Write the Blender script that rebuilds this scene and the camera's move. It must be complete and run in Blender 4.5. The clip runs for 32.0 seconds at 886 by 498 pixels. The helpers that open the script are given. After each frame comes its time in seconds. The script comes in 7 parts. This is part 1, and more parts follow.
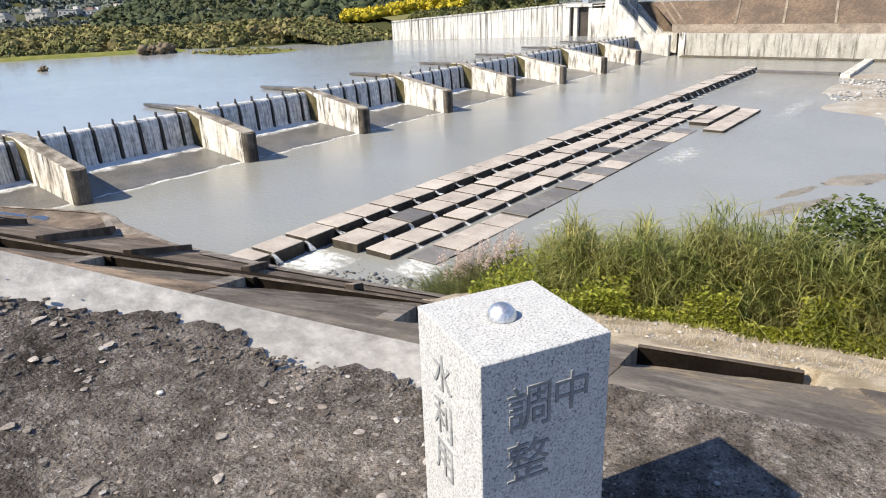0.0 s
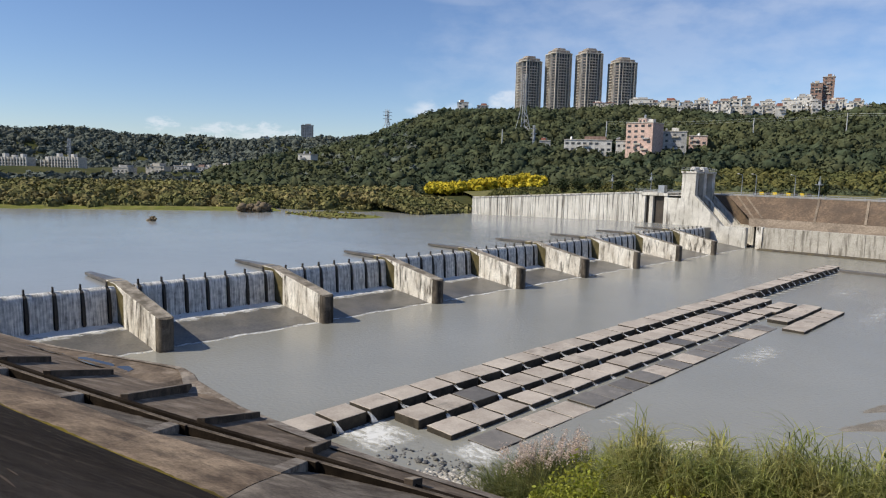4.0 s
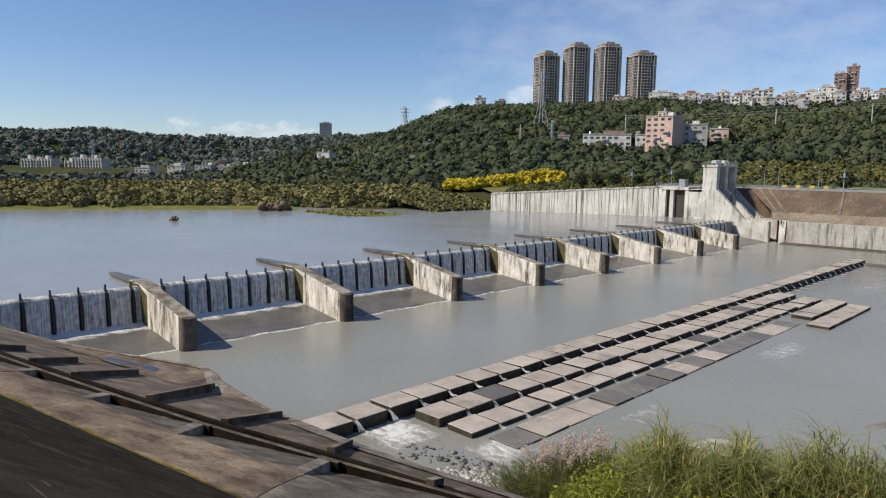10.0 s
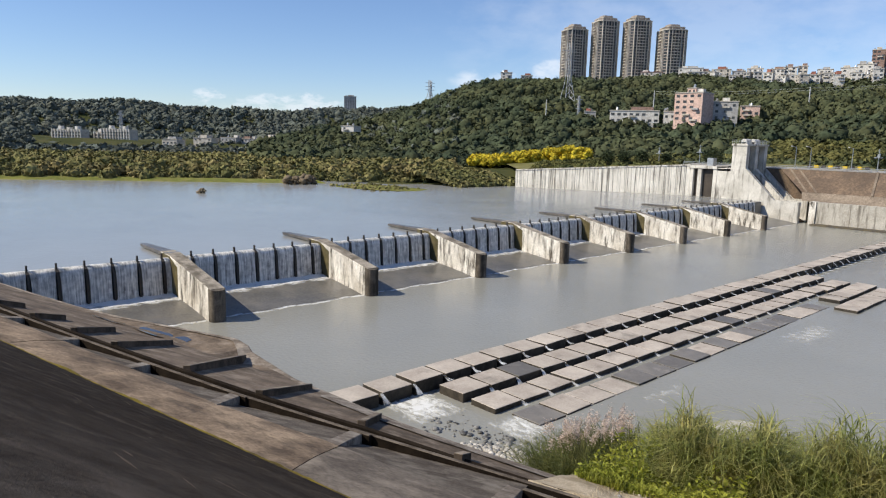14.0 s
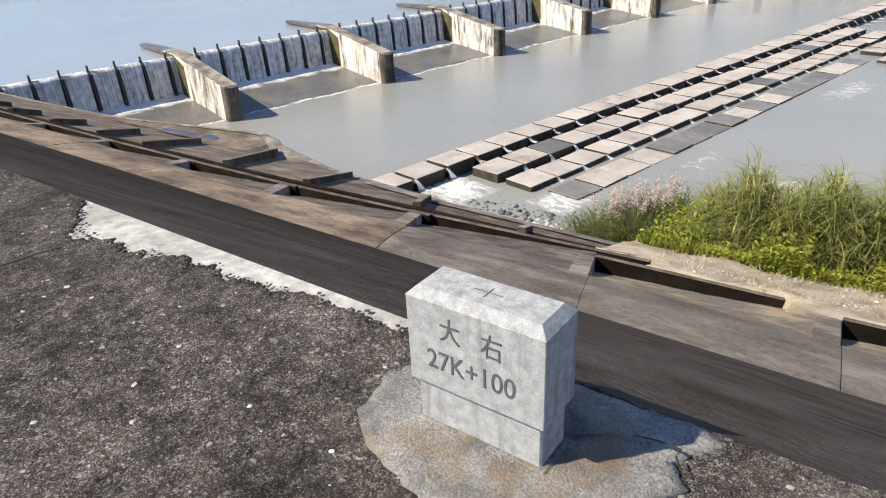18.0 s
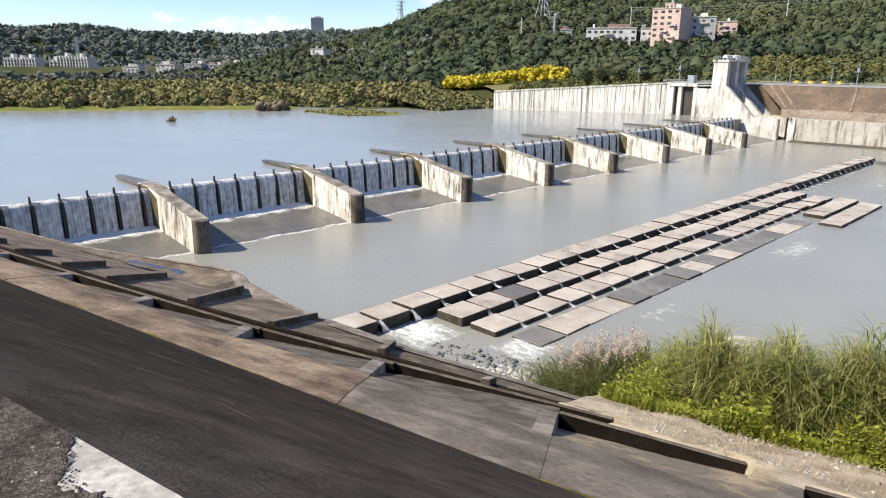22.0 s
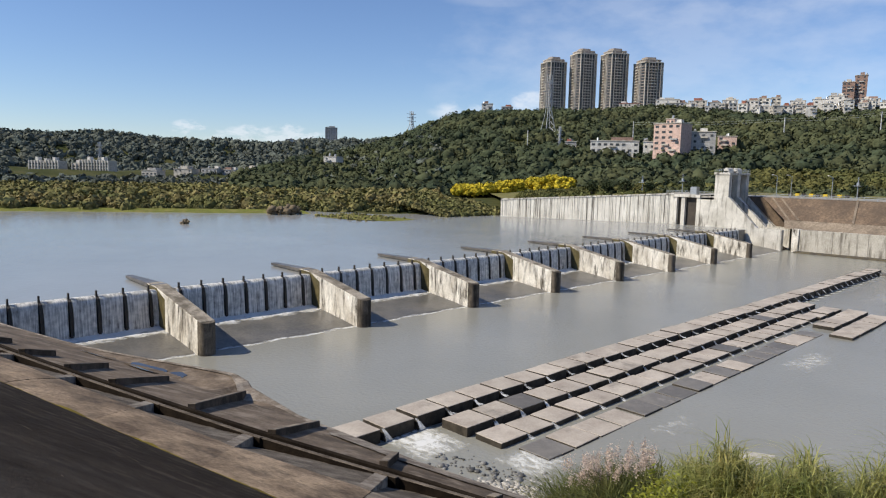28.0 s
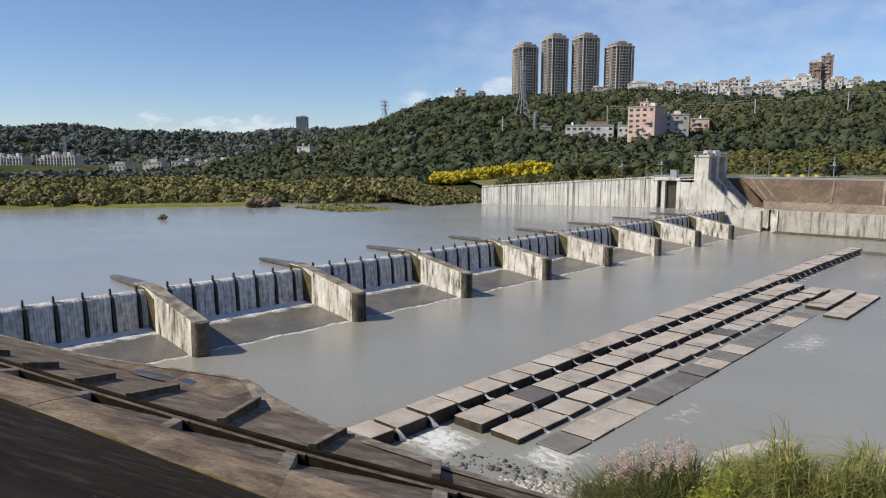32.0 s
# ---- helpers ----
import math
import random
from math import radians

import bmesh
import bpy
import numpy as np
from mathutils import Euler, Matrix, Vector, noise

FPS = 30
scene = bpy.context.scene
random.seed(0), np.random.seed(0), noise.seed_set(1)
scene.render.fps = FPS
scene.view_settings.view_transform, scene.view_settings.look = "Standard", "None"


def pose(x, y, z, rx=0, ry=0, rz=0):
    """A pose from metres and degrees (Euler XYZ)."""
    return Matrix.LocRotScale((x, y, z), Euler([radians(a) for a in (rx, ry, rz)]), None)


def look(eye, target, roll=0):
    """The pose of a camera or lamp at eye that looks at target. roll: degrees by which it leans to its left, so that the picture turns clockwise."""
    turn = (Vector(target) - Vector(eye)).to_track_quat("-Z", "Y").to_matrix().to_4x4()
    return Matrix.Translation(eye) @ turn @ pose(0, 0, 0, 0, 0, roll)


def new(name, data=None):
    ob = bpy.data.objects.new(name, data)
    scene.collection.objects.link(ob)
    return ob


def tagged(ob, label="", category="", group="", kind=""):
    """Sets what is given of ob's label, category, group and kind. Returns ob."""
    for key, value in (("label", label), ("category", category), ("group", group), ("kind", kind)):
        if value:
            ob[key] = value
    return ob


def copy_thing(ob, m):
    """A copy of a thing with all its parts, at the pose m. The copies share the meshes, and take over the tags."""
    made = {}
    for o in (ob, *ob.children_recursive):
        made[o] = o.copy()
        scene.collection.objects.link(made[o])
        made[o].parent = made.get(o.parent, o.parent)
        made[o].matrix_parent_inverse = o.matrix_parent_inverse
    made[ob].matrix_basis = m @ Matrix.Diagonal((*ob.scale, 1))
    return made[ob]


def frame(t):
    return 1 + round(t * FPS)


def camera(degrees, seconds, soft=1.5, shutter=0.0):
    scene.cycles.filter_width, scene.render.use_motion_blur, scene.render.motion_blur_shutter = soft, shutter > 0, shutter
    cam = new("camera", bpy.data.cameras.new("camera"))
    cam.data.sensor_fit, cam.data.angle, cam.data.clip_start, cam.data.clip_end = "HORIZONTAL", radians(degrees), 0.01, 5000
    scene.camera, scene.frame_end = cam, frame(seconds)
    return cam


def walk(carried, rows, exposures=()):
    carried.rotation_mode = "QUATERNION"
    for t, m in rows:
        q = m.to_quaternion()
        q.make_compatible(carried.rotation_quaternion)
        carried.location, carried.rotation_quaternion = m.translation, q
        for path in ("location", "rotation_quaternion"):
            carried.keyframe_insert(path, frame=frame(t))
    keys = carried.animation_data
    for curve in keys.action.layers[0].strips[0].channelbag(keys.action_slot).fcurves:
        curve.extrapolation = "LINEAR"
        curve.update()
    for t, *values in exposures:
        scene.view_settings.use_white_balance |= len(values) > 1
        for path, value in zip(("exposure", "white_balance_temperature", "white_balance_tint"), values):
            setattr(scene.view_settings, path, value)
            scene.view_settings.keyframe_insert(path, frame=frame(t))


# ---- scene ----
cam = camera(66.6, 32.0, 1.15)
PATH = [
    (0, (-29.772, -67.189, 18.066), (-28.296, -66.037, 17.364), -2.1),
    (0.5, (-29.775, -67.199, 18.149), (-28.282, -65.973, 17.633), -1.1),
    (1, (-29.821, -67.196, 18.25), (-28.315, -65.951, 17.825), -1.3),
    (1.5, (-29.842, -67.185, 18.377), (-28.364, -65.908, 17.948), -0.0),
    (2, (-29.815, -67.133, 18.647), (-28.332, -65.856, 18.234), 0.4),
    (2.5, (-29.881, -67.131, 19.064), (-28.404, -65.826, 18.72), 0.4),
    (3, (-29.894, -67.38, 19.231), (-28.458, -66.023, 18.927), 1.0),
    (3.5, (-30.035, -67.379, 19.361), (-28.575, -66.03, 19.133), 2.0),
    (4, (-30.145, -67.382, 19.319), (-28.71, -66.007, 19.09), 1.5),
    (4.5, (-30.114, -67.301, 19.478), (-28.72, -65.887, 19.238), 1.1),
    (6.5, (-30.131, -67.49, 19.553), (-28.794, -66.023, 19.307), 1.0),
    (7, (-30.157, -67.37, 19.518), (-28.797, -65.924, 19.274), 1.0),
    (7.5, (-30.172, -67.442, 19.541), (-28.799, -66.008, 19.302), 1.3),
    (8, (-30.151, -67.475, 19.527), (-28.757, -66.06, 19.29), 1.5),
    (8.5, (-30.154, -67.461, 19.498), (-28.758, -66.05, 19.254), 1.4),
    (9, (-30.175, -67.359, 19.486), (-28.775, -65.952, 19.24), 1.0),
    (9.5, (-30.208, -67.539, 19.579), (-28.813, -66.127, 19.332), 0.8),
    (10, (-30.177, -67.39, 19.489), (-28.783, -65.977, 19.248), 0.8),
    (10.5, (-30.104, -67.234, 19.43), (-28.699, -65.833, 19.181), 0.9),
    (11, (-30.169, -67.405, 19.496), (-28.77, -65.997, 19.253), 1.0),
    (11.5, (-30.138, -67.322, 19.492), (-28.739, -65.914, 19.249), 1.5),
    (12, (-30.135, -67.314, 19.488), (-28.761, -65.884, 19.224), 1.5),
    (12.5, (-30.158, -67.324, 19.519), (-28.8, -65.879, 19.258), 1.7),
    (13, (-30.647, -67.731, 19.729), (-29.249, -66.322, 19.486), 1.1),
    (13.5, (-30.652, -67.653, 19.773), (-29.294, -66.211, 19.501), 1.5),
    (15.5, (-30.816, -66.610, 19.479), (-29.499, -65.152, 19.101), 1.1),
    (16, (-30.987, -66.457, 19.684), (-29.719, -64.955, 19.315), -2.0),
    (16.5, (-31.078, -66.225, 19.527), (-29.869, -64.733, 18.962), -2.8),
    (17, (-31.006, -65.758, 19.258), (-29.7, -64.403, 18.582), -3.4),
    (17.5, (-30.986, -65.58, 19.095), (-29.75, -64.283, 18.207), -3.7),
    (18, (-30.936, -65.51, 18.832), (-29.754, -64.173, 17.93), -2.9),
    (18.5, (-30.899, -65.482, 18.71), (-29.744, -64.194, 17.707), -1.5),
    (19, (-30.886, -65.488, 18.692), (-29.734, -64.212, 17.672), -2.1),
    (19.5, (-30.889, -65.493, 18.701), (-29.705, -64.235, 17.693), -1.9),
    (20, (-30.889, -65.489, 18.709), (-29.674, -64.252, 17.712), -1.5),
    (20.5, (-30.904, -65.487, 18.777), (-29.652, -64.278, 17.791), -1.5),
    (21, (-30.912, -65.481, 18.948), (-29.655, -64.201, 18.063), -1.1),
    (21.5, (-30.970, -65.553, 19.191), (-29.694, -64.178, 18.496), -0.2),
    (22, (-31.001, -65.507, 19.301), (-29.637, -64.143, 18.773), 0.5),
    (22.5, (-30.973, -65.661, 19.274), (-29.584, -64.289, 18.838), 0.7),
    (23, (-31.001, -65.713, 19.34), (-29.593, -64.339, 18.981), 1.2),
    (23.5, (-31.045, -65.686, 19.449), (-29.665, -64.265, 19.174), 0.3),
    (24, (-31.079, -65.705, 19.472), (-29.708, -64.267, 19.243), 0.6),
    (24.5, (-31.07, -65.687, 19.538), (-29.685, -64.263, 19.308), 0.9),
    (25, (-31.06, -65.736, 19.54), (-29.686, -64.3, 19.316), 0.7),
    (25.5, (-31.068, -65.737, 19.552), (-29.697, -64.299, 19.328), 0.7),
    (27.5, (-30.935, -65.523, 19.442), (-29.578, -64.069, 19.221), 0.6),
    (28, (-31.031, -65.499, 19.456), (-29.643, -64.077, 19.23), 1.3),
    (28.5, (-31.136, -65.195, 19.54), (-29.693, -63.83, 19.31), 0.9),
    (29, (-31.169, -65.042, 19.479), (-29.723, -63.688, 19.202), 1.2),
    (29.5, (-31.311, -64.794, 19.524), (-29.856, -63.45, 19.245), 1.1),
    (30, (-31.338, -64.414, 19.452), (-29.925, -63.019, 19.218), 0.9),
    (30.5, (-31.602, -64.163, 19.651), (-30.234, -62.722, 19.419), 0.1),
    (31, (-31.596, -63.583, 19.694), (-30.255, -62.113, 19.489), -0.8),
    (31.5, (-31.717, -63.197, 19.618), (-30.318, -61.782, 19.424), 0.2),
    (32, (-31.808, -62.679, 19.673), (-30.369, -61.314, 19.411), 0.1),
]
EXPOSURE = [(0, 0.74), (1, 0.38), (2, 0.36), (3, 0.14), (4, 0.0), (7, -0.06), (9, -0.04), (11, -0.05), (13, 0.09), (15.5, 0.38), (16, 0.53), (17, 1.0), (18, 0.7), (19, 0.62), (20, 0.25), (21, 0.08), (22, 0.66), (23, 0.27), (24, 0.17), (25.5, 0.09), (28, 0.08), (29, -0.07), (30, -0.02), (31, 0.1), (32, 0.0)]
walk(cam, [(t, look(eye, target, roll)) for t, eye, target, roll in PATH], EXPOSURE)

# ---- end of camera ----
# ---- light ----
SUN = Vector((-0.88, 0.475, 0.98)).normalized()
world = bpy.data.worlds.new("world")
scene.world = world
world.use_nodes = True
wn, wl = world.node_tree.nodes, world.node_tree.links
sky = wn.new("ShaderNodeTexSky")
sky.sky_type, sky.sun_disc = "NISHITA", False
sky.sun_elevation = math.asin(SUN.z)
sky.sun_rotation = math.atan2(SUN.x, SUN.y) % (2 * math.pi)
sky.air_density, sky.dust_density, sky.ozone_density = 1.0, 0.0, 3.5
background = wn["Background"]
background.inputs["Strength"].default_value = 0.101
# thin fair-weather cloud low over the hills
coord, mapping = wn.new("ShaderNodeTexCoord"), wn.new("ShaderNodeMapping")
mapping.inputs["Scale"].default_value, mapping.inputs["Location"].default_value = (1.0, 1.0, 3.2), (0.9, 0.35, 0.1)
cloud, cramp = wn.new("ShaderNodeTexNoise"), wn.new("ShaderNodeValToRGB")
cloud.inputs["Scale"].default_value, cloud.inputs["Detail"].default_value = 2.6, 8.0
cloud.inputs["Roughness"].default_value, cloud.inputs["Distortion"].default_value = 0.55, 0.3
cramp.color_ramp.elements[0].position, cramp.color_ramp.elements[1].position = 0.5, 0.95
cmix = wn.new("ShaderNodeMix")
cmix.data_type = "RGBA"
cmix.inputs["B"].default_value = (8.5, 8.8, 9.4, 1)
fac = wn.new("ShaderNodeMath")
fac.operation = "MULTIPLY"
fac.inputs[1].default_value = 0.8
wl.new(coord.outputs["Generated"], mapping.inputs["Vector"])
wl.new(mapping.outputs["Vector"], cloud.inputs["Vector"])
wl.new(cloud.outputs["Fac"], cramp.inputs["Fac"])
puff, pmap = wn.new("ShaderNodeTexNoise"), wn.new("ShaderNodeMapping")
pmap.inputs["Scale"].default_value = (1.0, 1.0, 2.2)
puff.inputs["Scale"].default_value, puff.inputs["Detail"].default_value, puff.inputs["Roughness"].default_value = 17.0, 8.0, 0.55
fleck = wn.new("ShaderNodeTexNoise")
fleck.inputs["Scale"].default_value, fleck.inputs["Detail"].default_value, fleck.inputs["Roughness"].default_value = 60.0, 6.0, 0.6
wl.new(pmap.outputs["Vector"], fleck.inputs["Vector"])
sep, top = wn.new("ShaderNodeSeparateXYZ"), wn.new("ShaderNodeMath")
wl.new(coord.outputs["Generated"], pmap.inputs["Vector"])
wl.new(pmap.outputs["Vector"], puff.inputs["Vector"])
wl.new(coord.outputs["Generated"], sep.inputs["Vector"])
top.operation = "MAXIMUM"
# clouds: bearing, height, half-width, half-height in degrees, density
CLOUDS = ((66.3, 3.05, 1.6, 0.7, 0.6), (62.0, 2.7, 2.0, 0.9, 0.6), (58.6, 2.9, 1.6, 0.9, 0.6), (60.0, 2.6, 6.0, 0.9, 0.55), (42.5, 5.0, 5.0, 1.3, 0.7), (38.6, 5.8, 3.0, 1.3, 0.7),
          (25.5, 12.4, 9.0, 1.6, 0.3), (32.0, 11.6, 6.0, 1.2, 0.22), (15.5, 13.0, 8.0, 1.9, 0.3), (18.5, 7.7, 5.0, 0.9, 0.16), (41.0, 14.0, 6.0, 1.0, 0.2), (8.0, 10.0, 7.0, 1.8, 0.3), (27.0, 9.0, 24.0, 9.0, 0.24))


def cloud_math(op, p, q):
    n = wn.new("ShaderNodeMath")
    n.operation = op
    for i, v in enumerate((p, q)):
        if isinstance(v, (int, float)):
            n.inputs[i].default_value = v
        else:
            wl.new(v, n.inputs[i])
    return n.outputs["Value"]


cover = None
for az, el, wide, tall, dense in CLOUDS:
    a, e = radians(az), radians(el)
    lengths = []
    for axis, half in (((-math.sin(a), math.cos(a), 0.0), wide), ((-math.sin(e) * math.cos(a), -math.sin(e) * math.sin(a), math.cos(e)), tall)):
        dot = wn.new("ShaderNodeVectorMath")
        dot.operation = "DOT_PRODUCT"
        dot.inputs[1].default_value = axis
        wl.new(coord.outputs["Generated"], dot.inputs[0])
        u = cloud_math("DIVIDE", dot.outputs["Value"], math.sin(radians(half)))
        lengths.append(cloud_math("MULTIPLY", u, u))
    fade = cloud_math("SUBTRACT", 1.0, cloud_math("ADD", lengths[0], lengths[1]))
    soft = wn.new("ShaderNodeMapRange")
    soft.inputs["From Min"].default_value, soft.inputs["From Max"].default_value, soft.inputs["To Max"].default_value = 0.0, 0.85, dense
    body = cloud_math("MULTIPLY", cloud_math("SUBTRACT", (fleck if tall < 1.0 else puff).outputs["Fac"], 0.52), 4.5 if dense > 0.5 else 2.2)
    wl.new(cloud_math("ADD", cloud_math("MULTIPLY", fade, 0.75), body), soft.inputs["Value"])
    edge = wn.new("ShaderNodeMapRange")
    edge.inputs["From Max"].default_value = 0.6
    wl.new(fade, edge.inputs["Value"])
    one = cloud_math("MULTIPLY", soft.outputs["Result"], edge.outputs["Result"])
    cover = one if cover is None else cloud_math("MAXIMUM", cover, one)
wl.new(cover, top.inputs[0])
side, high, wisps = wn.new("ShaderNodeMath"), wn.new("ShaderNodeMapRange"), wn.new("ShaderNodeMath")
side.operation, wisps.operation = "SUBTRACT", "MULTIPLY"
wl.new(sep.outputs["X"], side.inputs[0])
wl.new(sep.outputs["Y"], side.inputs[1])
high.inputs["From Min"].default_value, high.inputs["From Max"].default_value = 0.0, 0.55
wl.new(side.outputs["Value"], high.inputs["Value"])
wl.new(high.outputs["Result"], wisps.inputs[0])
wl.new(cramp.outputs["Color"], wisps.inputs[1])
wl.new(wisps.outputs["Value"], top.inputs[1])
wl.new(top.outputs["Value"], fac.inputs[0])
wl.new(fac.outputs["Value"], cmix.inputs["Factor"])
tint = wn.new("ShaderNodeMix")
tint.data_type, tint.blend_type = "RGBA", "MULTIPLY"
tint.inputs["Factor"].default_value, tint.inputs["B"].default_value = 1.0, (0.94, 0.99, 1.16, 1)
wl.new(sky.outputs["Color"], tint.inputs["A"])
wl.new(tint.outputs["Result"], cmix.inputs["A"])
wl.new(cmix.outputs["Result"], background.inputs["Color"])

sun = new("sun", bpy.data.lights.new("sun", "SUN"))
sun.data.energy, sun.data.angle, sun.data.color = 5.0, radians(0.53), (1.0, 0.925, 0.785)
sun.matrix_world = look(SUN * 100, (0, 0, 0))

# ---- materials ----


def surf(name, c1, c2, scale=1.0, rough=0.85, bump=0.3, fine=12.0, stain=None, stain_scale=0.3, stain_amount=0.5,
         stretch=(1, 1, 1), metal=0.0, bump_dist=0.02, vary=0.0, stain_stretch=(1, 1, 1), island=False, spec=0.25, stain_lo=0.46, dust=None, grit=1.0):
    """Two-scale procedural surface in world metres: broad patches, fine grain, an optional stain, relief."""
    m = bpy.data.materials.new(name)
    m.use_nodes = True
    n, k = m.node_tree.nodes, m.node_tree.links
    b = n["Principled BSDF"]
    b.inputs["Roughness"].default_value, b.inputs["Metallic"].default_value = rough, metal
    b.inputs["Specular IOR Level"].default_value = spec
    geo = n.new("ShaderNodeNewGeometry")

    def tex(s, st, detail=4.0, rgh=0.6):
        mp = n.new("ShaderNodeMapping")
        mp.inputs["Scale"].default_value = st
        k.new(geo.outputs["Position"], mp.inputs["Vector"])
        t = n.new("ShaderNodeTexNoise")
        t.inputs["Scale"].default_value, t.inputs["Detail"].default_value, t.inputs["Roughness"].default_value = s, detail, rgh
        k.new(mp.outputs["Vector"], t.inputs["Vector"])
        return t.outputs["Fac"]

    def ramp(src, lo, hi):
        r = n.new("ShaderNodeMapRange")
        r.inputs["From Min"].default_value, r.inputs["From Max"].default_value = lo, hi
        k.new(src, r.inputs["Value"])
        return r.outputs["Result"]

    def mix(f, a, c, kind="MIX"):
        x = n.new("ShaderNodeMix")
        x.data_type, x.blend_type = "RGBA", kind
        for sock, v in (("Factor", f), ("A", a), ("B", c)):
            if isinstance(v, tuple):
                x.inputs[sock].default_value = (*v, 1)
            elif isinstance(v, float):
                x.inputs[sock].default_value = v
            else:
                k.new(v, x.inputs[sock])
        return x.outputs["Result"]

    broad, grain = tex(scale, stretch), tex(scale * fine, stretch, 5.0, 0.7)
    col = mix(ramp(broad, 0.35, 0.65), c1, c2)
    col = mix(1.0, col, mix(ramp(grain, 0.28, 0.72), (1 - 0.45 * grit,) * 3, (1 + 0.38 * grit,) * 3), "MULTIPLY")
    if stain:
        f = n.new("ShaderNodeMath")
        f.operation = "MULTIPLY"
        f.inputs[1].default_value = stain_amount
        k.new(ramp(tex(stain_scale, stain_stretch, 6.0, 0.65), stain_lo, stain_lo + 0.16), f.inputs[0])
        col = mix(f.outputs["Value"], col, stain)
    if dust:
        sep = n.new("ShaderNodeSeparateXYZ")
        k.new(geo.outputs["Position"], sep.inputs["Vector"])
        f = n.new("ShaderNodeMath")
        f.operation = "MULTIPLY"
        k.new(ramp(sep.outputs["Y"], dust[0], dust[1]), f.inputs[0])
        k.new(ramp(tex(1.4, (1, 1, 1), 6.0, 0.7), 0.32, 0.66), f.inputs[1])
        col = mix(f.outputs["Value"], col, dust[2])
    if vary:
        if island:
            rnd = geo.outputs["Random Per Island"]
        else:
            rnd = n.new("ShaderNodeObjectInfo").outputs["Random"]
        hs = n.new("ShaderNodeHueSaturation")
        k.new(ramp_out(n, k, rnd, 1 - vary, 1 + vary), hs.inputs["Value"])
        k.new(col, hs.inputs["Color"])
        col = hs.outputs["Color"]
    k.new(col, b.inputs["Base Color"])
    if bump:
        bp = n.new("ShaderNodeBump")
        bp.inputs["Strength"].default_value, bp.inputs["Distance"].default_value = bump, bump_dist
        k.new(grain, bp.inputs["Height"])
        k.new(bp.outputs["Normal"], b.inputs["Normal"])
    return m


def ramp_out(n, k, src, lo, hi):
    r = n.new("ShaderNodeMapRange")
    r.inputs["To Min"].default_value, r.inputs["To Max"].default_value = lo, hi
    k.new(src, r.inputs["Value"])
    return r.outputs["Result"]


def water(name, colour, rough, wave, strength):
    m = bpy.data.materials.new(name)
    m.use_nodes = True
    n, k = m.node_tree.nodes, m.node_tree.links
    b = n["Principled BSDF"]
    b.inputs["Base Color"].default_value = (*colour, 1)
    b.inputs["Roughness"].default_value, b.inputs["IOR"].default_value, b.inputs["Specular IOR Level"].default_value = rough, 1.33, 0.4
    geo = n.new("ShaderNodeNewGeometry")
    t, t2 = n.new("ShaderNodeTexNoise"), n.new("ShaderNodeTexNoise")
    t.inputs["Scale"].default_value, t.inputs["Detail"].default_value = wave, 4.0
    t2.inputs["Scale"].default_value, t2.inputs["Detail"].default_value = 0.05, 3.0
    k.new(geo.outputs["Position"], t.inputs["Vector"])
    k.new(geo.outputs["Position"], t2.inputs["Vector"])
    x = n.new("ShaderNodeMix")
    x.data_type = "RGBA"
    x.inputs["A"].default_value = (*[c * 0.80 for c in colour], 1)
    x.inputs["B"].default_value = (*[c * 1.16 for c in colour], 1)
    k.new(t2.outputs["Fac"], x.inputs["Factor"])
    k.new(x.outputs["Result"], b.inputs["Base Color"])
    bp = n.new("ShaderNodeBump")
    bp.inputs["Strength"].default_value, bp.inputs["Distance"].default_value = strength, 0.06
    k.new(t.outputs["Fac"], bp.inputs["Height"])
    k.new(bp.outputs["Normal"], b.inputs["Normal"])
    return m


CONCRETE = surf("weathered concrete", (0.79, 0.75, 0.67), (0.50, 0.45, 0.375), 0.55, 0.9, 0.4, 14, (0.055, 0.044, 0.032), 1.2, 0.95, stretch=(1, 1, 0.5), stain_stretch=(1, 1, 0.2), stain_lo=0.485, grit=0.7)
CONCRETE_WALL = surf("streaked wall concrete", (0.66, 0.625, 0.56), (0.46, 0.43, 0.375), 0.3, 0.9, 0.3, 12, (0.07, 0.058, 0.045), 0.8, 0.85, stain_stretch=(1, 1, 0.13), stain_lo=0.515, grit=0.5)
CONCRETE_DARK = surf("algae-dark concrete", (0.10, 0.085, 0.065), (0.06, 0.052, 0.042), 0.8, 0.8, 0.4, 10, (0.16, 0.13, 0.07), 0.5, 0.5)
SILT_SLAB = surf("wet silt-covered slab", (0.15, 0.14, 0.125), (0.10, 0.096, 0.088), 0.25, 0.3, 0.2, 14, (0.20, 0.18, 0.15), 0.2, 0.5)
BLOCK_TOP = surf("river block concrete", (0.46, 0.405, 0.345), (0.35, 0.30, 0.255), 0.5, 0.8, 0.25, 12, (0.13, 0.115, 0.10), 0.33, 0.8, vary=0.10, stain_lo=0.57, grit=0.4)
BLOCK_WET = surf("wet river block concrete", (0.19, 0.172, 0.15), (0.115, 0.105, 0.094), 0.4, 0.45, 0.2, 16, (0.34, 0.31, 0.27), 0.4, 0.6, vary=0.2, stain_lo=0.55, grit=0.4)
BROWN = surf("brown stained berm concrete", (0.39, 0.285, 0.19), (0.125, 0.088, 0.06), 0.5, 0.9, 0.6, 14, (0.07, 0.053, 0.04), 0.75, 0.75, stretch=(1.2, 0.8, 1), stain_stretch=(1.3, 0.7, 1), spec=0.15, stain_lo=0.5)
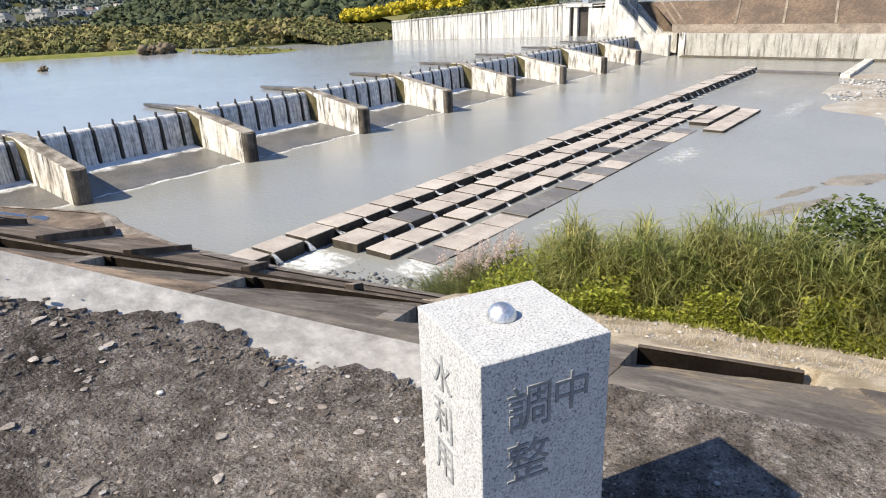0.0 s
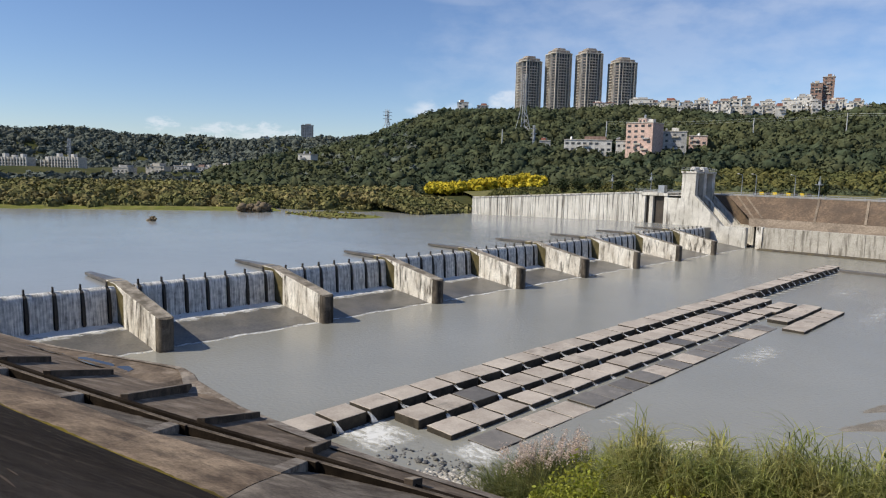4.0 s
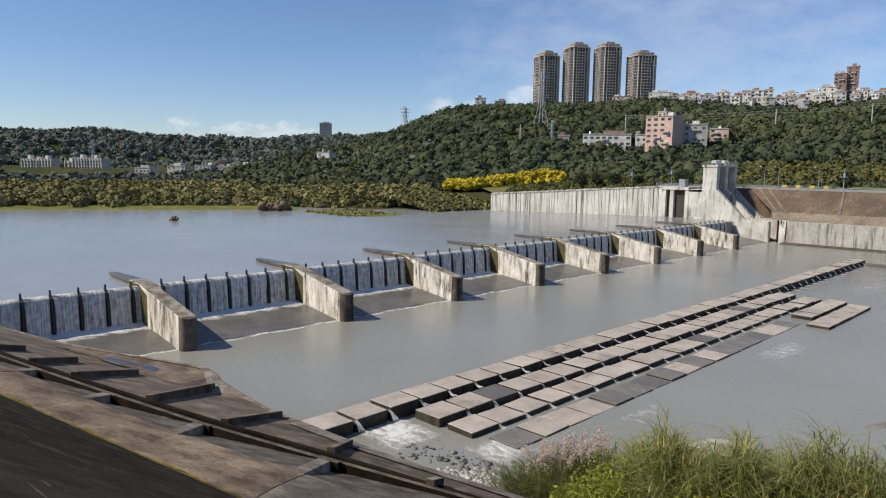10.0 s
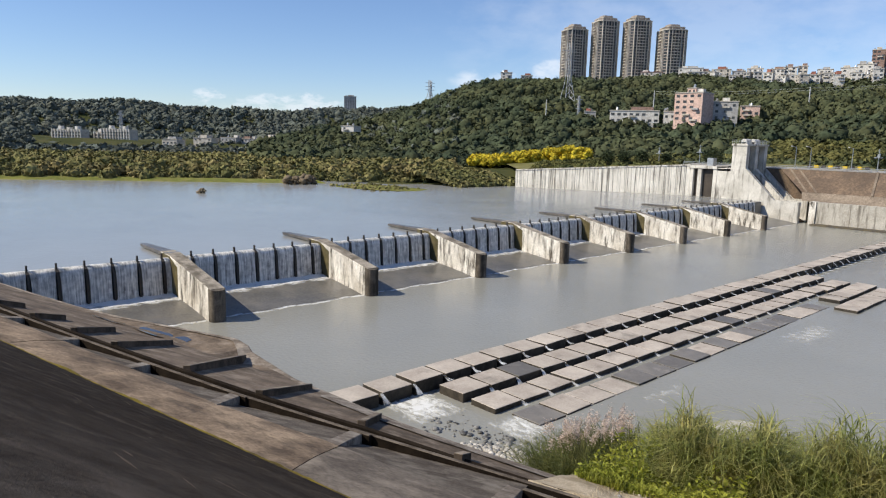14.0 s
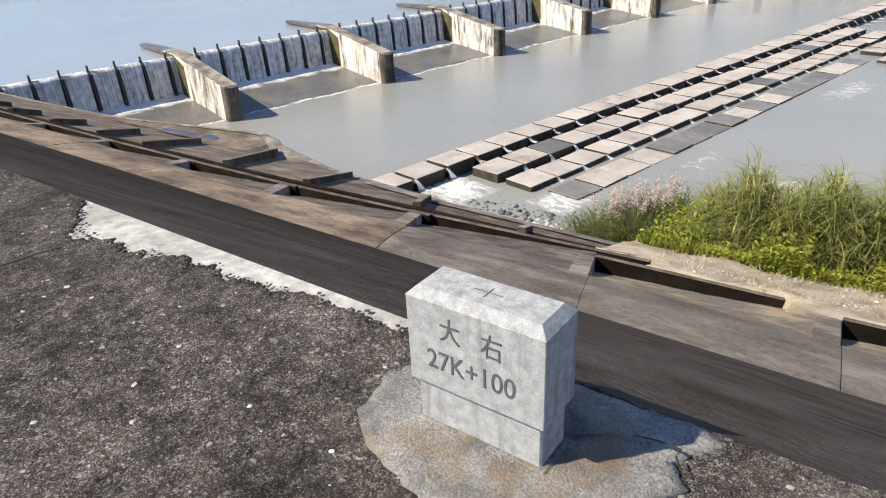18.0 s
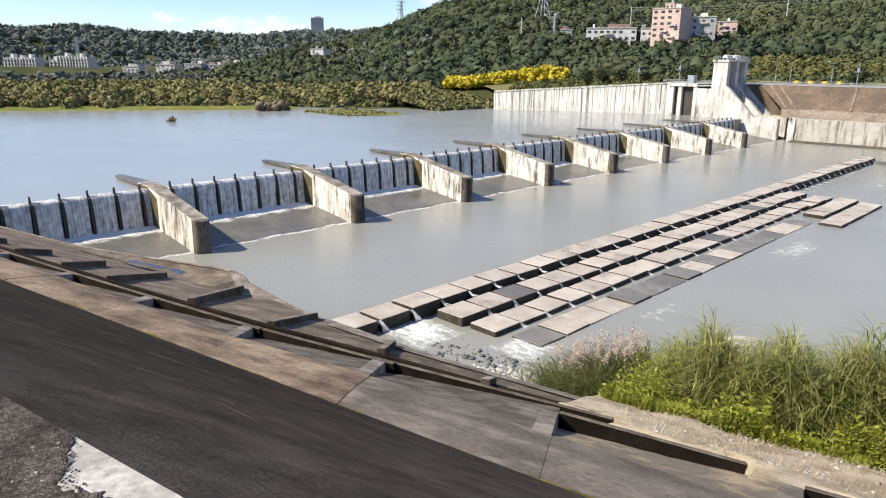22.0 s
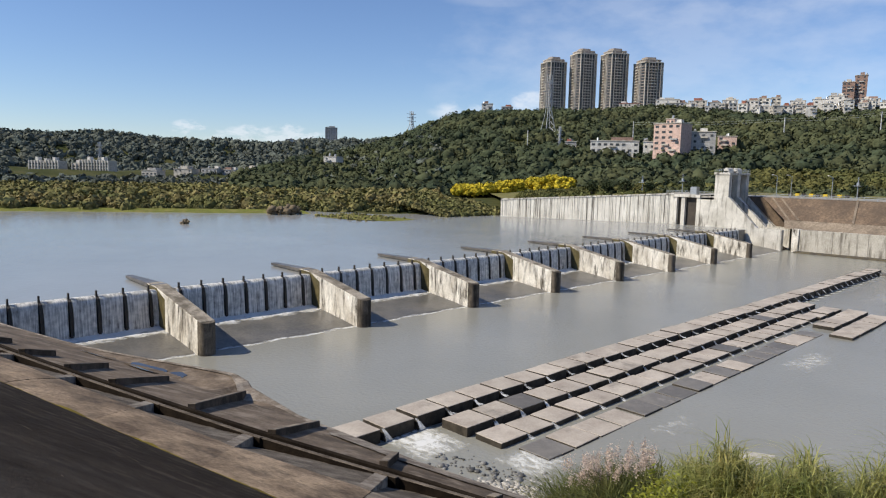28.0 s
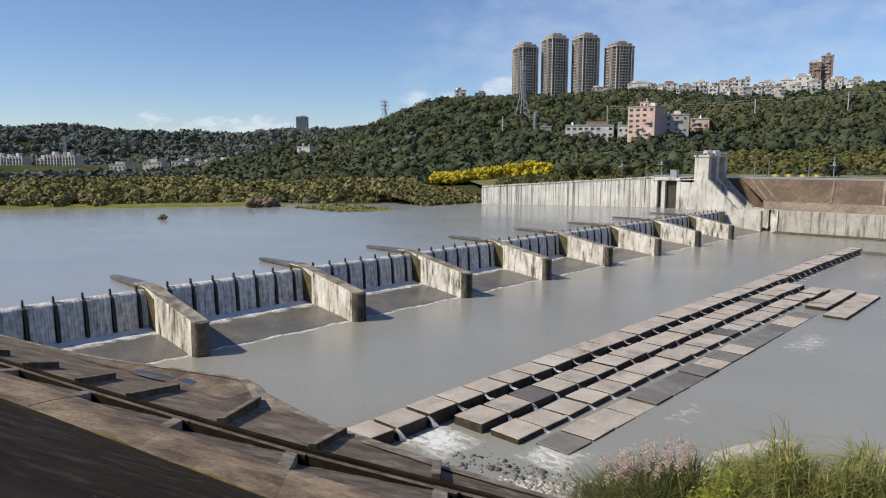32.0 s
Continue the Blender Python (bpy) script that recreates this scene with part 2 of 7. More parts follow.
APRON = surf("dirty apron concrete", (0.19, 0.145, 0.106), (0.09, 0.068, 0.05), 0.45, 0.9, 0.5, 10, (0.36, 0.29, 0.225), 0.75, 0.55, spec=0.15, stain_lo=0.51, grit=0.7)
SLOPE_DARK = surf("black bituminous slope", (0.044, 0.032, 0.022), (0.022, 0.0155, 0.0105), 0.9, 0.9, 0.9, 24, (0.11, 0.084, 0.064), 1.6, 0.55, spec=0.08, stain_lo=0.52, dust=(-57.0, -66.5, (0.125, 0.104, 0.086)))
CEMENT = surf("pale cement strip", (0.47, 0.44, 0.39), (0.38, 0.352, 0.31), 2.5, 0.9, 0.15, 10, (0.19, 0.17, 0.148), 3.0, 0.4)
REVET = surf("brown revetment", (0.185, 0.13, 0.088), (0.115, 0.082, 0.058), 0.12, 0.9, 0.3, 14, (0.085, 0.065, 0.05), 0.4, 0.6, stain_stretch=(1, 1, 0.3))
GRANITE = surf("pale speckled granite", (0.54, 0.53, 0.505), (0.47, 0.46, 0.44), 60.0, 0.75, 0.3, 12, (0.06, 0.06, 0.06), 440.0, 0.85, bump_dist=0.0008, stain_lo=0.5, grit=0.9)
GRANITE_WORN = surf("rain-streaked granite", (0.41, 0.405, 0.39), (0.29, 0.286, 0.277), 50.0, 0.8, 0.5, 11, (0.15, 0.147, 0.14), 48.0, 0.5, bump_dist=0.001, stain_stretch=(1, 1, 0.09), stain_lo=0.52, grit=1.25)
WALL_STREAK = surf("black-streaked training wall", (0.88, 0.83, 0.73), (0.70, 0.65, 0.56), 0.3, 0.9, 0.3, 12, (0.05, 0.04, 0.032), 2.8, 1.0, stain_stretch=(1, 1, 0.02), stain_lo=0.485, grit=0.5)
WALL_DULL = surf("dull stained wall concrete", (0.50, 0.465, 0.40), (0.36, 0.33, 0.28), 0.3, 0.9, 0.3, 12, (0.09, 0.075, 0.057), 0.9, 0.8, stain_stretch=(1, 1, 0.12), stain_lo=0.50, grit=0.6)
STEEL_DARK = surf("dark wet steel", (0.035, 0.032, 0.03), (0.06, 0.05, 0.04), 2.0, 0.5, 0.2, 8)
METAL_GREY = surf("galvanised steel", (0.45, 0.46, 0.47), (0.35, 0.36, 0.37), 2.0, 0.45, 0.05, 8, metal=0.7)
PAINT_WHITE = surf("off-white paint", (0.70, 0.675, 0.63), (0.54, 0.515, 0.475), 0.3, 0.8, 0.1, 10, (0.42, 0.38, 0.33), 0.4, 0.4)
WATER_UP = water("silty reservoir water", (0.27, 0.27, 0.255), 0.18, 1.4, 0.5)
WATER_LOW = water("grey river water", (0.255, 0.248, 0.215), 0.2, 2.6, 0.8)
FOREST_A = surf("broadleaf forest", (0.045, 0.060, 0.037), (0.084, 0.093, 0.046), 0.013, 0.9, 0, 40, (0.10, 0.092, 0.04), 0.03, 0.4, vary=0.24, island=True, spec=0.06)
# far foliage paled and greyed: distance haze mixed into the base colour
FOREST_HAZY = surf("distant forest paled by haze", (0.112, 0.128, 0.108), (0.13, 0.14, 0.115), 0.01, 0.95, 0, 40, (0.10, 0.10, 0.075), 0.02, 0.4, vary=0.2, island=True, spec=0.06)
SCRUB = surf("river scrub", (0.125, 0.128, 0.05), (0.185, 0.168, 0.065), 0.06, 0.9, 0, 20, (0.23, 0.175, 0.085), 0.08, 0.55, vary=0.4, island=True, spec=0.06)
GROUND_GREEN = surf("grassy flood plain", (0.045, 0.052, 0.018), (0.065, 0.068, 0.024), 0.05, 0.95, 0.5, 20, (0.09, 0.08, 0.035), 0.05, 0.5, spec=0.06)
YELLOW = surf("yellow blossom", (0.60, 0.45, 0.04), (0.40, 0.33, 0.035), 0.3, 0.9, 0, 20, (0.14, 0.15, 0.02), 0.5, 0.45, vary=0.3, island=True, spec=0.06)
ROAD = surf("old road concrete", (0.34, 0.32, 0.28), (0.27, 0.25, 0.22), 0.2, 0.9, 0.2, 20)

# ---- helpers ----


def part(name, bm, material, parent=None, label="", smooth=False):
    me = bpy.data.meshes.new(name)
    bmesh.ops.recalc_face_normals(bm, faces=bm.faces)
    bm.to_mesh(me)
    bm.free()
    me.materials.append(material)
    if smooth:
        me.polygons.foreach_set("use_smooth", [True] * len(me.polygons))
    ob = new(name, me)
    if parent:
        ob.parent = parent
    if label:
        ob["label"] = label
    return ob


def mesh_of(name, verts, faces, material, parent=None, label="", smooth=False):
    me = bpy.data.meshes.new(name)
    me.from_pydata([tuple(v) for v in verts], [], faces)
    me.materials.append(material)
    if smooth:
        me.polygons.foreach_set("use_smooth", [True] * len(me.polygons))
    me.update()
    ob = new(name, me)
    if parent:
        ob.parent = parent
    if label:
        ob["label"] = label
    return ob


def box(bm, x0, x1, y0, y1, z0, z1, bevel=0.0):
    v = [bm.verts.new((x, y, z)) for x in (x0, x1) for y in (y0, y1) for z in (z0, z1)]
    fs = [bm.faces.new([v[i] for i in q]) for q in ((0, 1, 3, 2), (4, 6, 7, 5), (0, 4, 5, 1), (2, 3, 7, 6), (0, 2, 6, 4), (1, 5, 7, 3))]
    if bevel:
        bmesh.ops.bevel(bm, geom=list({e for f in fs for e in f.edges}), offset=bevel, segments=1, affect="EDGES")
    return bm


def prism(bm, profile, x0, x1, bevel=0.0):
    """A (y, z) outline drawn along x."""
    a = [bm.verts.new((x0, y, z)) for y, z in profile]
    b = [bm.verts.new((x1, y, z)) for y, z in profile]
    n = len(profile)
    fs = [bm.faces.new(a), bm.faces.new(b[::-1])] + [bm.faces.new((a[i], b[i], b[(i + 1) % n], a[(i + 1) % n])) for i in range(n)]
    if bevel:
        bmesh.ops.bevel(bm, geom=list({e for f in fs for e in f.edges}), offset=bevel, segments=1, affect="EDGES")
    return bm


def rod(bm, p, q, r0, r1=None, sides=8):
    p, q = Vector(p), Vector(q)
    turn = (q - p).to_track_quat("Z", "Y").to_matrix().to_4x4()
    m = Matrix.Translation((p + q) / 2) @ turn
    bmesh.ops.create_cone(bm, cap_ends=True, segments=sides, radius1=r0, radius2=r0 if r1 is None else r1, depth=(q - p).length, matrix=m)
    return bm


def thing(name, label, category, group="", at=(0, 0, 0), kind=""):
    ob = new(name)
    ob.location = at
    return tagged(ob, label, category, group, kind)


def structure(ob, label="", category=""):
    return tagged(ob, label, category, kind="structure")


LO, LD, LN = Vector((-30.0, -65.0, 0)), Vector((0.195, -0.981, 0)), Vector((0.981, 0.195, 0))


def bank(s, n, z):
    """A place on the near levee: s metres downstream along it, n towards the river."""
    p = LO + LD * s + LN * n
    return (p.x, p.y, z)


LEVEE = Matrix(((LD.x, LN.x, 0, LO.x), (LD.y, LN.y, 0, LO.y), (0, 0, 1, 0), (0, 0, 0, 1)))


def lump(rng, sub, amount):
    """A knobbly ball of unit radius as arrays of places and triangles."""
    bm = bmesh.new()
    bmesh.ops.create_icosphere(bm, subdivisions=sub, radius=1.0)
    off = Vector(rng.uniform(-50, 50, 3))
    vs = []
    for v in bm.verts:
        k = 1 + amount * noise.noise(v.co * 1.9 + off) + 0.6 * amount * noise.noise(v.co * 4.3 + off)
        vs.append(v.co * k)
    fs = [[v.index for v in f.verts] for f in bm.faces]
    bm.free()
    return np.array(vs), np.array(fs)


def scatter(name, places, sizes, material, sub=2, amount=0.35, seed=1, label="", category="", squash=0.8, kind="stuff", smooth=True):
    """Many tree crowns or stones joined into one mesh."""
    rng = np.random.default_rng(seed)
    kinds = [lump(rng, sub, amount) for _ in range(8)]
    V, F, at = [], [], 0
    for p, r in zip(places, sizes):
        v, f = kinds[rng.integers(8)]
        a = rng.uniform(0, 6.283)
        c, s = math.cos(a), math.sin(a)
        w = np.stack([v[:, 0] * c - v[:, 1] * s, v[:, 0] * s + v[:, 1] * c, v[:, 2] * squash], 1) * r * rng.uniform(0.85, 1.15, 3) + p
        V.append(w)
        F.append(f + at)
        at += len(v)
    V, F = np.concatenate(V), np.concatenate(F)
    me = bpy.data.meshes.new(name)
    me.vertices.add(len(V))
    me.vertices.foreach_set("co", V.ravel())
    me.loops.add(F.size)
    me.loops.foreach_set("vertex_index", F.ravel().astype(np.int32))
    me.polygons.add(len(F))
    me.polygons.foreach_set("loop_start", np.arange(0, F.size, 3, dtype=np.int32))
    me.polygons.foreach_set("use_smooth", np.full(len(F), smooth))
    me.update(calc_edges=True)
    me.materials.append(material)
    return tagged(new(name, me), label, category, kind=kind)


# ---- ground, water, far terrain ----
EYE = Vector((-30.5, -66.0, 0))
RIDGE_AZ = (0, 8, 12.6, 18.5, 22.4, 28.2, 33, 38, 41.8, 44.6, 47.9, 49.8, 52.1, 56, 60, 66, 75, 90)
RIDGE_EL = (4.9, 4.9, 4.85, 4.55, 4.5, 4.75, 5.0, 4.85, 4.6, 4.4, 3.5, 2.6, 1.9, 0.9, -0.3, -1.0, -1.0, -1.0)


def hill(x, y):
    """Height of the far side's land: flood plain, then the wooded hill, then the far range."""
    rx, ry = x - EYE.x, y - EYE.y
    d = np.hypot(rx, ry)
    az = np.degrees(np.arctan2(ry, rx))
    el = np.interp(az, RIDGE_AZ, RIDGE_EL)
    top = 19.5 + 760 * np.tan(np.radians(el))
    foot = np.interp(az, (0, 20, 40, 50, 60, 75), (330, 330, 330, 380, 520, 620))
    k = np.clip((d - foot) / (760 - foot), 0, 1)
    k = k * k * (3 - 2 * k) * 0.55 + k * 0.45
    base = np.interp(az, (10, 30, 45, 60), (13.5, 12.0, 8.0, 7.0))
    base = np.where(d < 300, np.minimum(base, 5.0 + np.clip(d - 235, 0, 60) * 0.12), base)
    h = base + (top - base) * k
    far = np.clip((d - 1150) / 450, 0, 1)
    far_top = 19.5 + 1600 * np.tan(np.radians(np.interp(az, (40, 52, 60, 66, 72, 80), (2.4, 2.35, 1.85, 1.75, 2.05, 1.95))))
    h2 = 10 + (far_top - 10) * (far * far * (3 - 2 * far))
    h = np.where(d > 760, np.maximum(h - (d - 760) * 0.12, h2), h)
    return h + 5.0 * k * np.sin(x * 0.021 + 1.3) * np.cos(y * 0.024) + 22.0 * k * (1 - k) * np.sin(x * 0.045 + y * 0.012) * np.cos(y * 0.05 - x * 0.02)


def grid_mesh(name, xs, ys, zf, material, smooth=True):
    X, Y = np.meshgrid(xs, ys)
    Z = zf(X, Y)
    V = np.stack([X, Y, Z], -1).reshape(-1, 3)
    w = len(xs)
    i = np.arange(len(ys) - 1)[:, None] * w + np.arange(w - 1)[None]
    F = np.stack([i, i + 1, i + w + 1, i + w], -1).reshape(-1, 4)
    return mesh_of(name, V, F.tolist(), material, smooth=smooth)


def land(x, y):
    """One sheet: river bed, flood plain, hills."""
    left = shore(x, y)
    k = np.clip(left / 6.0, 0, 1)
    low = np.full_like(x, -3.0)
    return np.where(k > 0, np.maximum(low + (hill(x, y) + 3.0) * k, -3), low)


def shore(x, y):
    """Signed metres inland of the far waterline."""
    up = (y - 150) + 0.62 * (x - 46)
    up = np.where(x > 92, (y - 84) * 1.0 + 0.0 * x + (x < 141) * 8, up)
    right = x - np.interp(y, (-400, 33, 83, 400), (178, 178, 145, 145))
    return np.maximum(np.maximum(up, right), -50)


terrain = grid_mesh("ground", np.arange(-900, 2300, 20.0), np.arange(-900, 2300, 20.0), land, GROUND_GREEN)
structure(terrain, "green flood plain and hills behind the river", "ground")

bm = bmesh.new()
bm.faces.new([bm.verts.new(v) for v in ((-8, -600, 0), (190, -600, 0), (190, 8, 0), (-8, 8, 0))])
structure(part("water_river", bm, WATER_LOW), "silty grey river water below the weir", "river")
bm = bmesh.new()
bm.faces.new([bm.verts.new(v) for v in ((-200, 12.6, 5.2), (230, 12.6, 5.2), (230, 420, 5.2), (-200, 420, 5.2))])
structure(part("water_reservoir", bm, WATER_UP), "calm silty water held above the weir", "reservoir")

# ---- more materials ----


def streak_water():
    """Falling water: white threads over a thin grey sheet, stretched along the fall."""
    m = bpy.data.materials.new("falling water")
    m.use_nodes = True
    n, k = m.node_tree.nodes, m.node_tree.links
    b = n["Principled BSDF"]
    b.inputs["Roughness"].default_value, b.inputs["Specular IOR Level"].default_value = 0.5, 0.2
    geo, mp = n.new("ShaderNodeNewGeometry"), n.new("ShaderNodeMapping")
    mp.inputs["Scale"].default_value = (1.0, 0.25, 0.045)
    k.new(geo.outputs["Position"], mp.inputs["Vector"])
    t, t2 = n.new("ShaderNodeTexNoise"), n.new("ShaderNodeTexNoise")
    t.inputs["Scale"].default_value, t.inputs["Detail"].default_value, t.inputs["Roughness"].default_value = 5.5, 5.0, 0.68
    t2.inputs["Scale"].default_value, t2.inputs["Detail"].default_value = 1.6, 3.0
    k.new(mp.outputs["Vector"], t.inputs["Vector"])
    k.new(geo.outputs["Position"], t2.inputs["Vector"])
    add = n.new("ShaderNodeMath")
    add.operation = "MULTIPLY_ADD"
    add.inputs[1].default_value = 0.45
    k.new(t2.outputs["Fac"], add.inputs[0])
    k.new(t.outputs["Fac"], add.inputs[2])
    r = n.new("ShaderNodeValToRGB")
    r.color_ramp.elements[0].position, r.color_ramp.elements[0].color = 0.50, (0.17, 0.163, 0.15, 1)
    r.color_ramp.elements[1].position, r.color_ramp.elements[1].color = 0.87, (0.92, 0.885, 0.82, 1)
    k.new(add.outputs["Value"], r.inputs["Fac"])
    k.new(r.outputs["Color"], b.inputs["Base Color"])
    bp = n.new("ShaderNodeBump")
    bp.inputs["Strength"].default_value, bp.inputs["Distance"].default_value = 0.7, 0.08
    k.new(t.outputs["Fac"], bp.inputs["Height"])
    k.new(bp.outputs["Normal"], b.inputs["Normal"])
    return m


def foam(name, scale, lo, hi, stretch=(1, 1, 1)):
    """White foam in shreds, clear between them."""
    m = bpy.data.materials.new(name)
    m.use_nodes = True
    n, k = m.node_tree.nodes, m.node_tree.links
    b, out = n["Principled BSDF"], n["Material Output"]
    b.inputs["Base Color"].default_value, b.inputs["Roughness"].default_value = (0.66, 0.66, 0.64, 1), 0.6
    geo, mp = n.new("ShaderNodeNewGeometry"), n.new("ShaderNodeMapping")
    mp.inputs["Scale"].default_value = stretch
    k.new(geo.outputs["Position"], mp.inputs["Vector"])
    t = n.new("ShaderNodeTexNoise")
    t.inputs["Scale"].default_value, t.inputs["Detail"].default_value = scale, 7.0
    t.inputs["Roughness"].default_value, t.inputs["Distortion"].default_value = 0.68, 0.6
    k.new(mp.outputs["Vector"], t.inputs["Vector"])
    uv = n.new("ShaderNodeUVMap")
    sep = n.new("ShaderNodeSeparateXYZ")
    k.new(uv.outputs["UV"], sep.inputs["Vector"])
    mul = n.new("ShaderNodeMath")
    mul.operation = "MULTIPLY"
    k.new(t.outputs["Fac"], mul.inputs[0])
    k.new(sep.outputs["X"], mul.inputs[1])
    r = n.new("ShaderNodeMapRange")
    r.inputs["From Min"].default_value, r.inputs["From Max"].default_value = lo, hi
    k.new(mul.outputs["Value"], r.inputs["Value"])
    tr, mx = n.new("ShaderNodeBsdfTransparent"), n.new("ShaderNodeMixShader")
    k.new(r.outputs["Result"], mx.inputs["Fac"])
    k.new(tr.outputs["BSDF"], mx.inputs[1])
    k.new(b.outputs["BSDF"], mx.inputs[2])
    k.new(mx.outputs["Shader"], out.inputs["Surface"])
    return m


def pebbled(name):
    """Worn asphalt: dark binder with pale and brown chips showing through."""
    m = bpy.data.materials.new(name)
    m.use_nodes = True
    n, k = m.node_tree.nodes, m.node_tree.links
    b = n["Principled BSDF"]
    b.inputs["Roughness"].default_value = 0.85
    geo = n.new("ShaderNodeNewGeometry")

    def vor(scale):
        t = n.new("ShaderNodeTexVoronoi")
        t.inputs["Scale"].default_value = scale
        k.new(geo.outputs["Position"], t.inputs["Vector"])
        return t

    def noi(scale, detail=5.0):
        t = n.new("ShaderNodeTexNoise")
        t.inputs["Scale"].default_value, t.inputs["Detail"].default_value, t.inputs["Roughness"].default_value = scale, detail, 0.7
        k.new(geo.outputs["Position"], t.inputs["Vector"])
        return t.outputs["Fac"]

    def ran(src, a, c, lo=0.0, hi=1.0):
        r = n.new("ShaderNodeMapRange")
        r.inputs["From Min"].default_value, r.inputs["From Max"].default_value = a, c
        r.inputs["To Min"].default_value, r.inputs["To Max"].default_value = lo, hi
        k.new(src, r.inputs["Value"])
        return r.outputs["Result"]

    def mix(f, a, c):
        x = n.new("ShaderNodeMix")
        x.data_type = "RGBA"
        for sock, v in (("Factor", f), ("A", a), ("B", c)):
            if isinstance(v, tuple):
                x.inputs[sock].default_value = (*v, 1)
            else:
                k.new(v, x.inputs[sock])
        return x.outputs["Result"]

    def times(a, c):
        x = n.new("ShaderNodeMath")
        x.operation = "MULTIPLY"
        for i, v in enumerate((a, c)):
            if isinstance(v, float):
                x.inputs[i].default_value = v
            else:
                k.new(v, x.inputs[i])
        return x.outputs["Value"]

    bed = ran(noi(2.6, 4.0), 0.36, 0.66)
    base = mix(ran(noi(9.0), 0.35, 0.65), (0.022, 0.017, 0.013), (0.054, 0.042, 0.034))
    base = mix(ran(noi(55.0), 0.42, 0.72), base, (0.105, 0.085, 0.070))
    worn = n.new("ShaderNodeSeparateXYZ")
    k.new(geo.outputs["Position"], worn.inputs["Vector"])
    gravel = times(ran(worn.outputs["Y"], -65.15, -65.8), ran(noi(4.0), 0.35, 0.62, 0.35, 1.0))
    base = mix(times(gravel, 0.75), base, (0.25, 0.21, 0.175))
    col = mix(times(ran(noi(130.0, 3.0), 0.53, 0.64), ran(bed, 0.0, 1.0, 0.35, 1.0)), base, (0.21, 0.19, 0.17))
    col = mix(times(ran(noi(290.0, 2.0), 0.56, 0.64), 0.8), col, (0.34, 0.31, 0.275))
    col = mix(times(ran(noi(210.0, 2.0), 0.44, 0.36), 0.75), col, (0.018, 0.015, 0.013))
    warp = n.new("ShaderNodeTexNoise")
    warp.inputs["Scale"].default_value, warp.inputs["Detail"].default_value = 60.0, 3.0
    k.new(geo.outputs["Position"], warp.inputs["Vector"])
    bent = n.new("ShaderNodeVectorMath")
    bent.operation = "MULTIPLY_ADD"
    bent.inputs[1].default_value = (0.018, 0.018, 0.018)
    k.new(warp.outputs["Color"], bent.inputs[0])
    k.new(geo.outputs["Position"], bent.inputs[2])
    chips = []
    for scale, lo, hi, reach in ((58.0, 0.80, 0.84, 0.34), (130.0, 0.74, 0.82, 0.42)):
        v = vor(scale)
        k.new(bent.outputs["Vector"], v.inputs["Vector"])
        sp = n.new("ShaderNodeSeparateColor")
        k.new(v.outputs["Color"], sp.inputs["Color"])
        f = times(times(ran(v.outputs["Distance"], reach, reach - 0.08), ran(sp.outputs["Red"], lo, hi)), ran(bed, 0.0, 1.0, 0.3, 1.0))
        col = mix(f, col, mix(sp.outputs["Green"], (0.17, 0.14, 0.12), (0.44, 0.41, 0.37)))
        chips.append(f)
    col = mix(times(ran(noi(1.3, 6.0), 0.55, 0.72), 0.35), col, (0.22, 0.19, 0.16))
    col = mix(times(ran(noi(2.1, 5.0), 0.63, 0.70), 0.55), col, (0.15, 0.075, 0.032))
    for scale, low in ((7.0, 0.45), (24.0, 0.55)):
        dim = n.new("ShaderNodeHueSaturation")
        dim.inputs["Value"].default_value, dim.inputs["Saturation"].default_value = low, 1.15
        k.new(col, dim.inputs["Color"])
        lift = n.new("ShaderNodeHueSaturation")
        lift.inputs["Value"].default_value = 1.3
        k.new(col, lift.inputs["Color"])
        col = mix(ran(noi(scale, 6.0), 0.36, 0.64), dim.outputs["Color"], lift.outputs["Color"])
    k.new(col, b.inputs["Base Color"])
    b.inputs["Specular IOR Level"].default_value = 0.1
    bp = n.new("ShaderNodeBump")
    bp.inputs["Strength"].default_value, bp.inputs["Distance"].default_value = 1.0, 0.012
    k.new(noi(45.0, 4.0), bp.inputs["Height"])
    bp2 = n.new("ShaderNodeBump")
    bp2.inputs["Strength"].default_value, bp2.inputs["Distance"].default_value = 0.9, 0.005
    k.new(noi(150.0), bp2.inputs["Height"])
    k.new(bp.outputs["Normal"], bp2.inputs["Normal"])
    bp3 = n.new("ShaderNodeBump")
    bp3.inputs["Strength"].default_value, bp3.inputs["Distance"].default_value = 0.5, 0.002
    k.new(chips[0], bp3.inputs["Height"])
    k.new(bp2.outputs["Normal"], bp3.inputs["Normal"])
    k.new(bp3.outputs["Normal"], b.inputs["Normal"])
    return m


FALL = streak_water()
FOAM_LINE = foam("foam at the foot of the fall", 1.6, 0.33, 0.60, (0.5, 1, 1))
FOAM_PATCH = foam("churned white water", 1.8, 0.44, 0.78, (1, 0.6, 1))
ASPHALT = pebbled("worn pebbly asphalt")
MORTAR = surf("pale mortar", (0.41, 0.38, 0.34), (0.15, 0.135, 0.12), 9.0, 0.9, 1.0, 20, (0.30, 0.205, 0.11), 6.5, 0.75, bump_dist=0.01, grit=1.4, stain_lo=0.5)
# letter tones: granite darkened to paint in the dirt and shade of cuts
CUT_SHADE = surf("dirt and shade of deep cuts", (0.11, 0.11, 0.105), (0.08, 0.08, 0.078), 40.0, 0.9, 0.2, 8, bump_dist=0.001)
CUT_SHADE_MID = surf("shade tone of cuts", (0.27, 0.265, 0.255), (0.20, 0.195, 0.19), 60.0, 0.9, 0.2, 8, bump_dist=0.001)
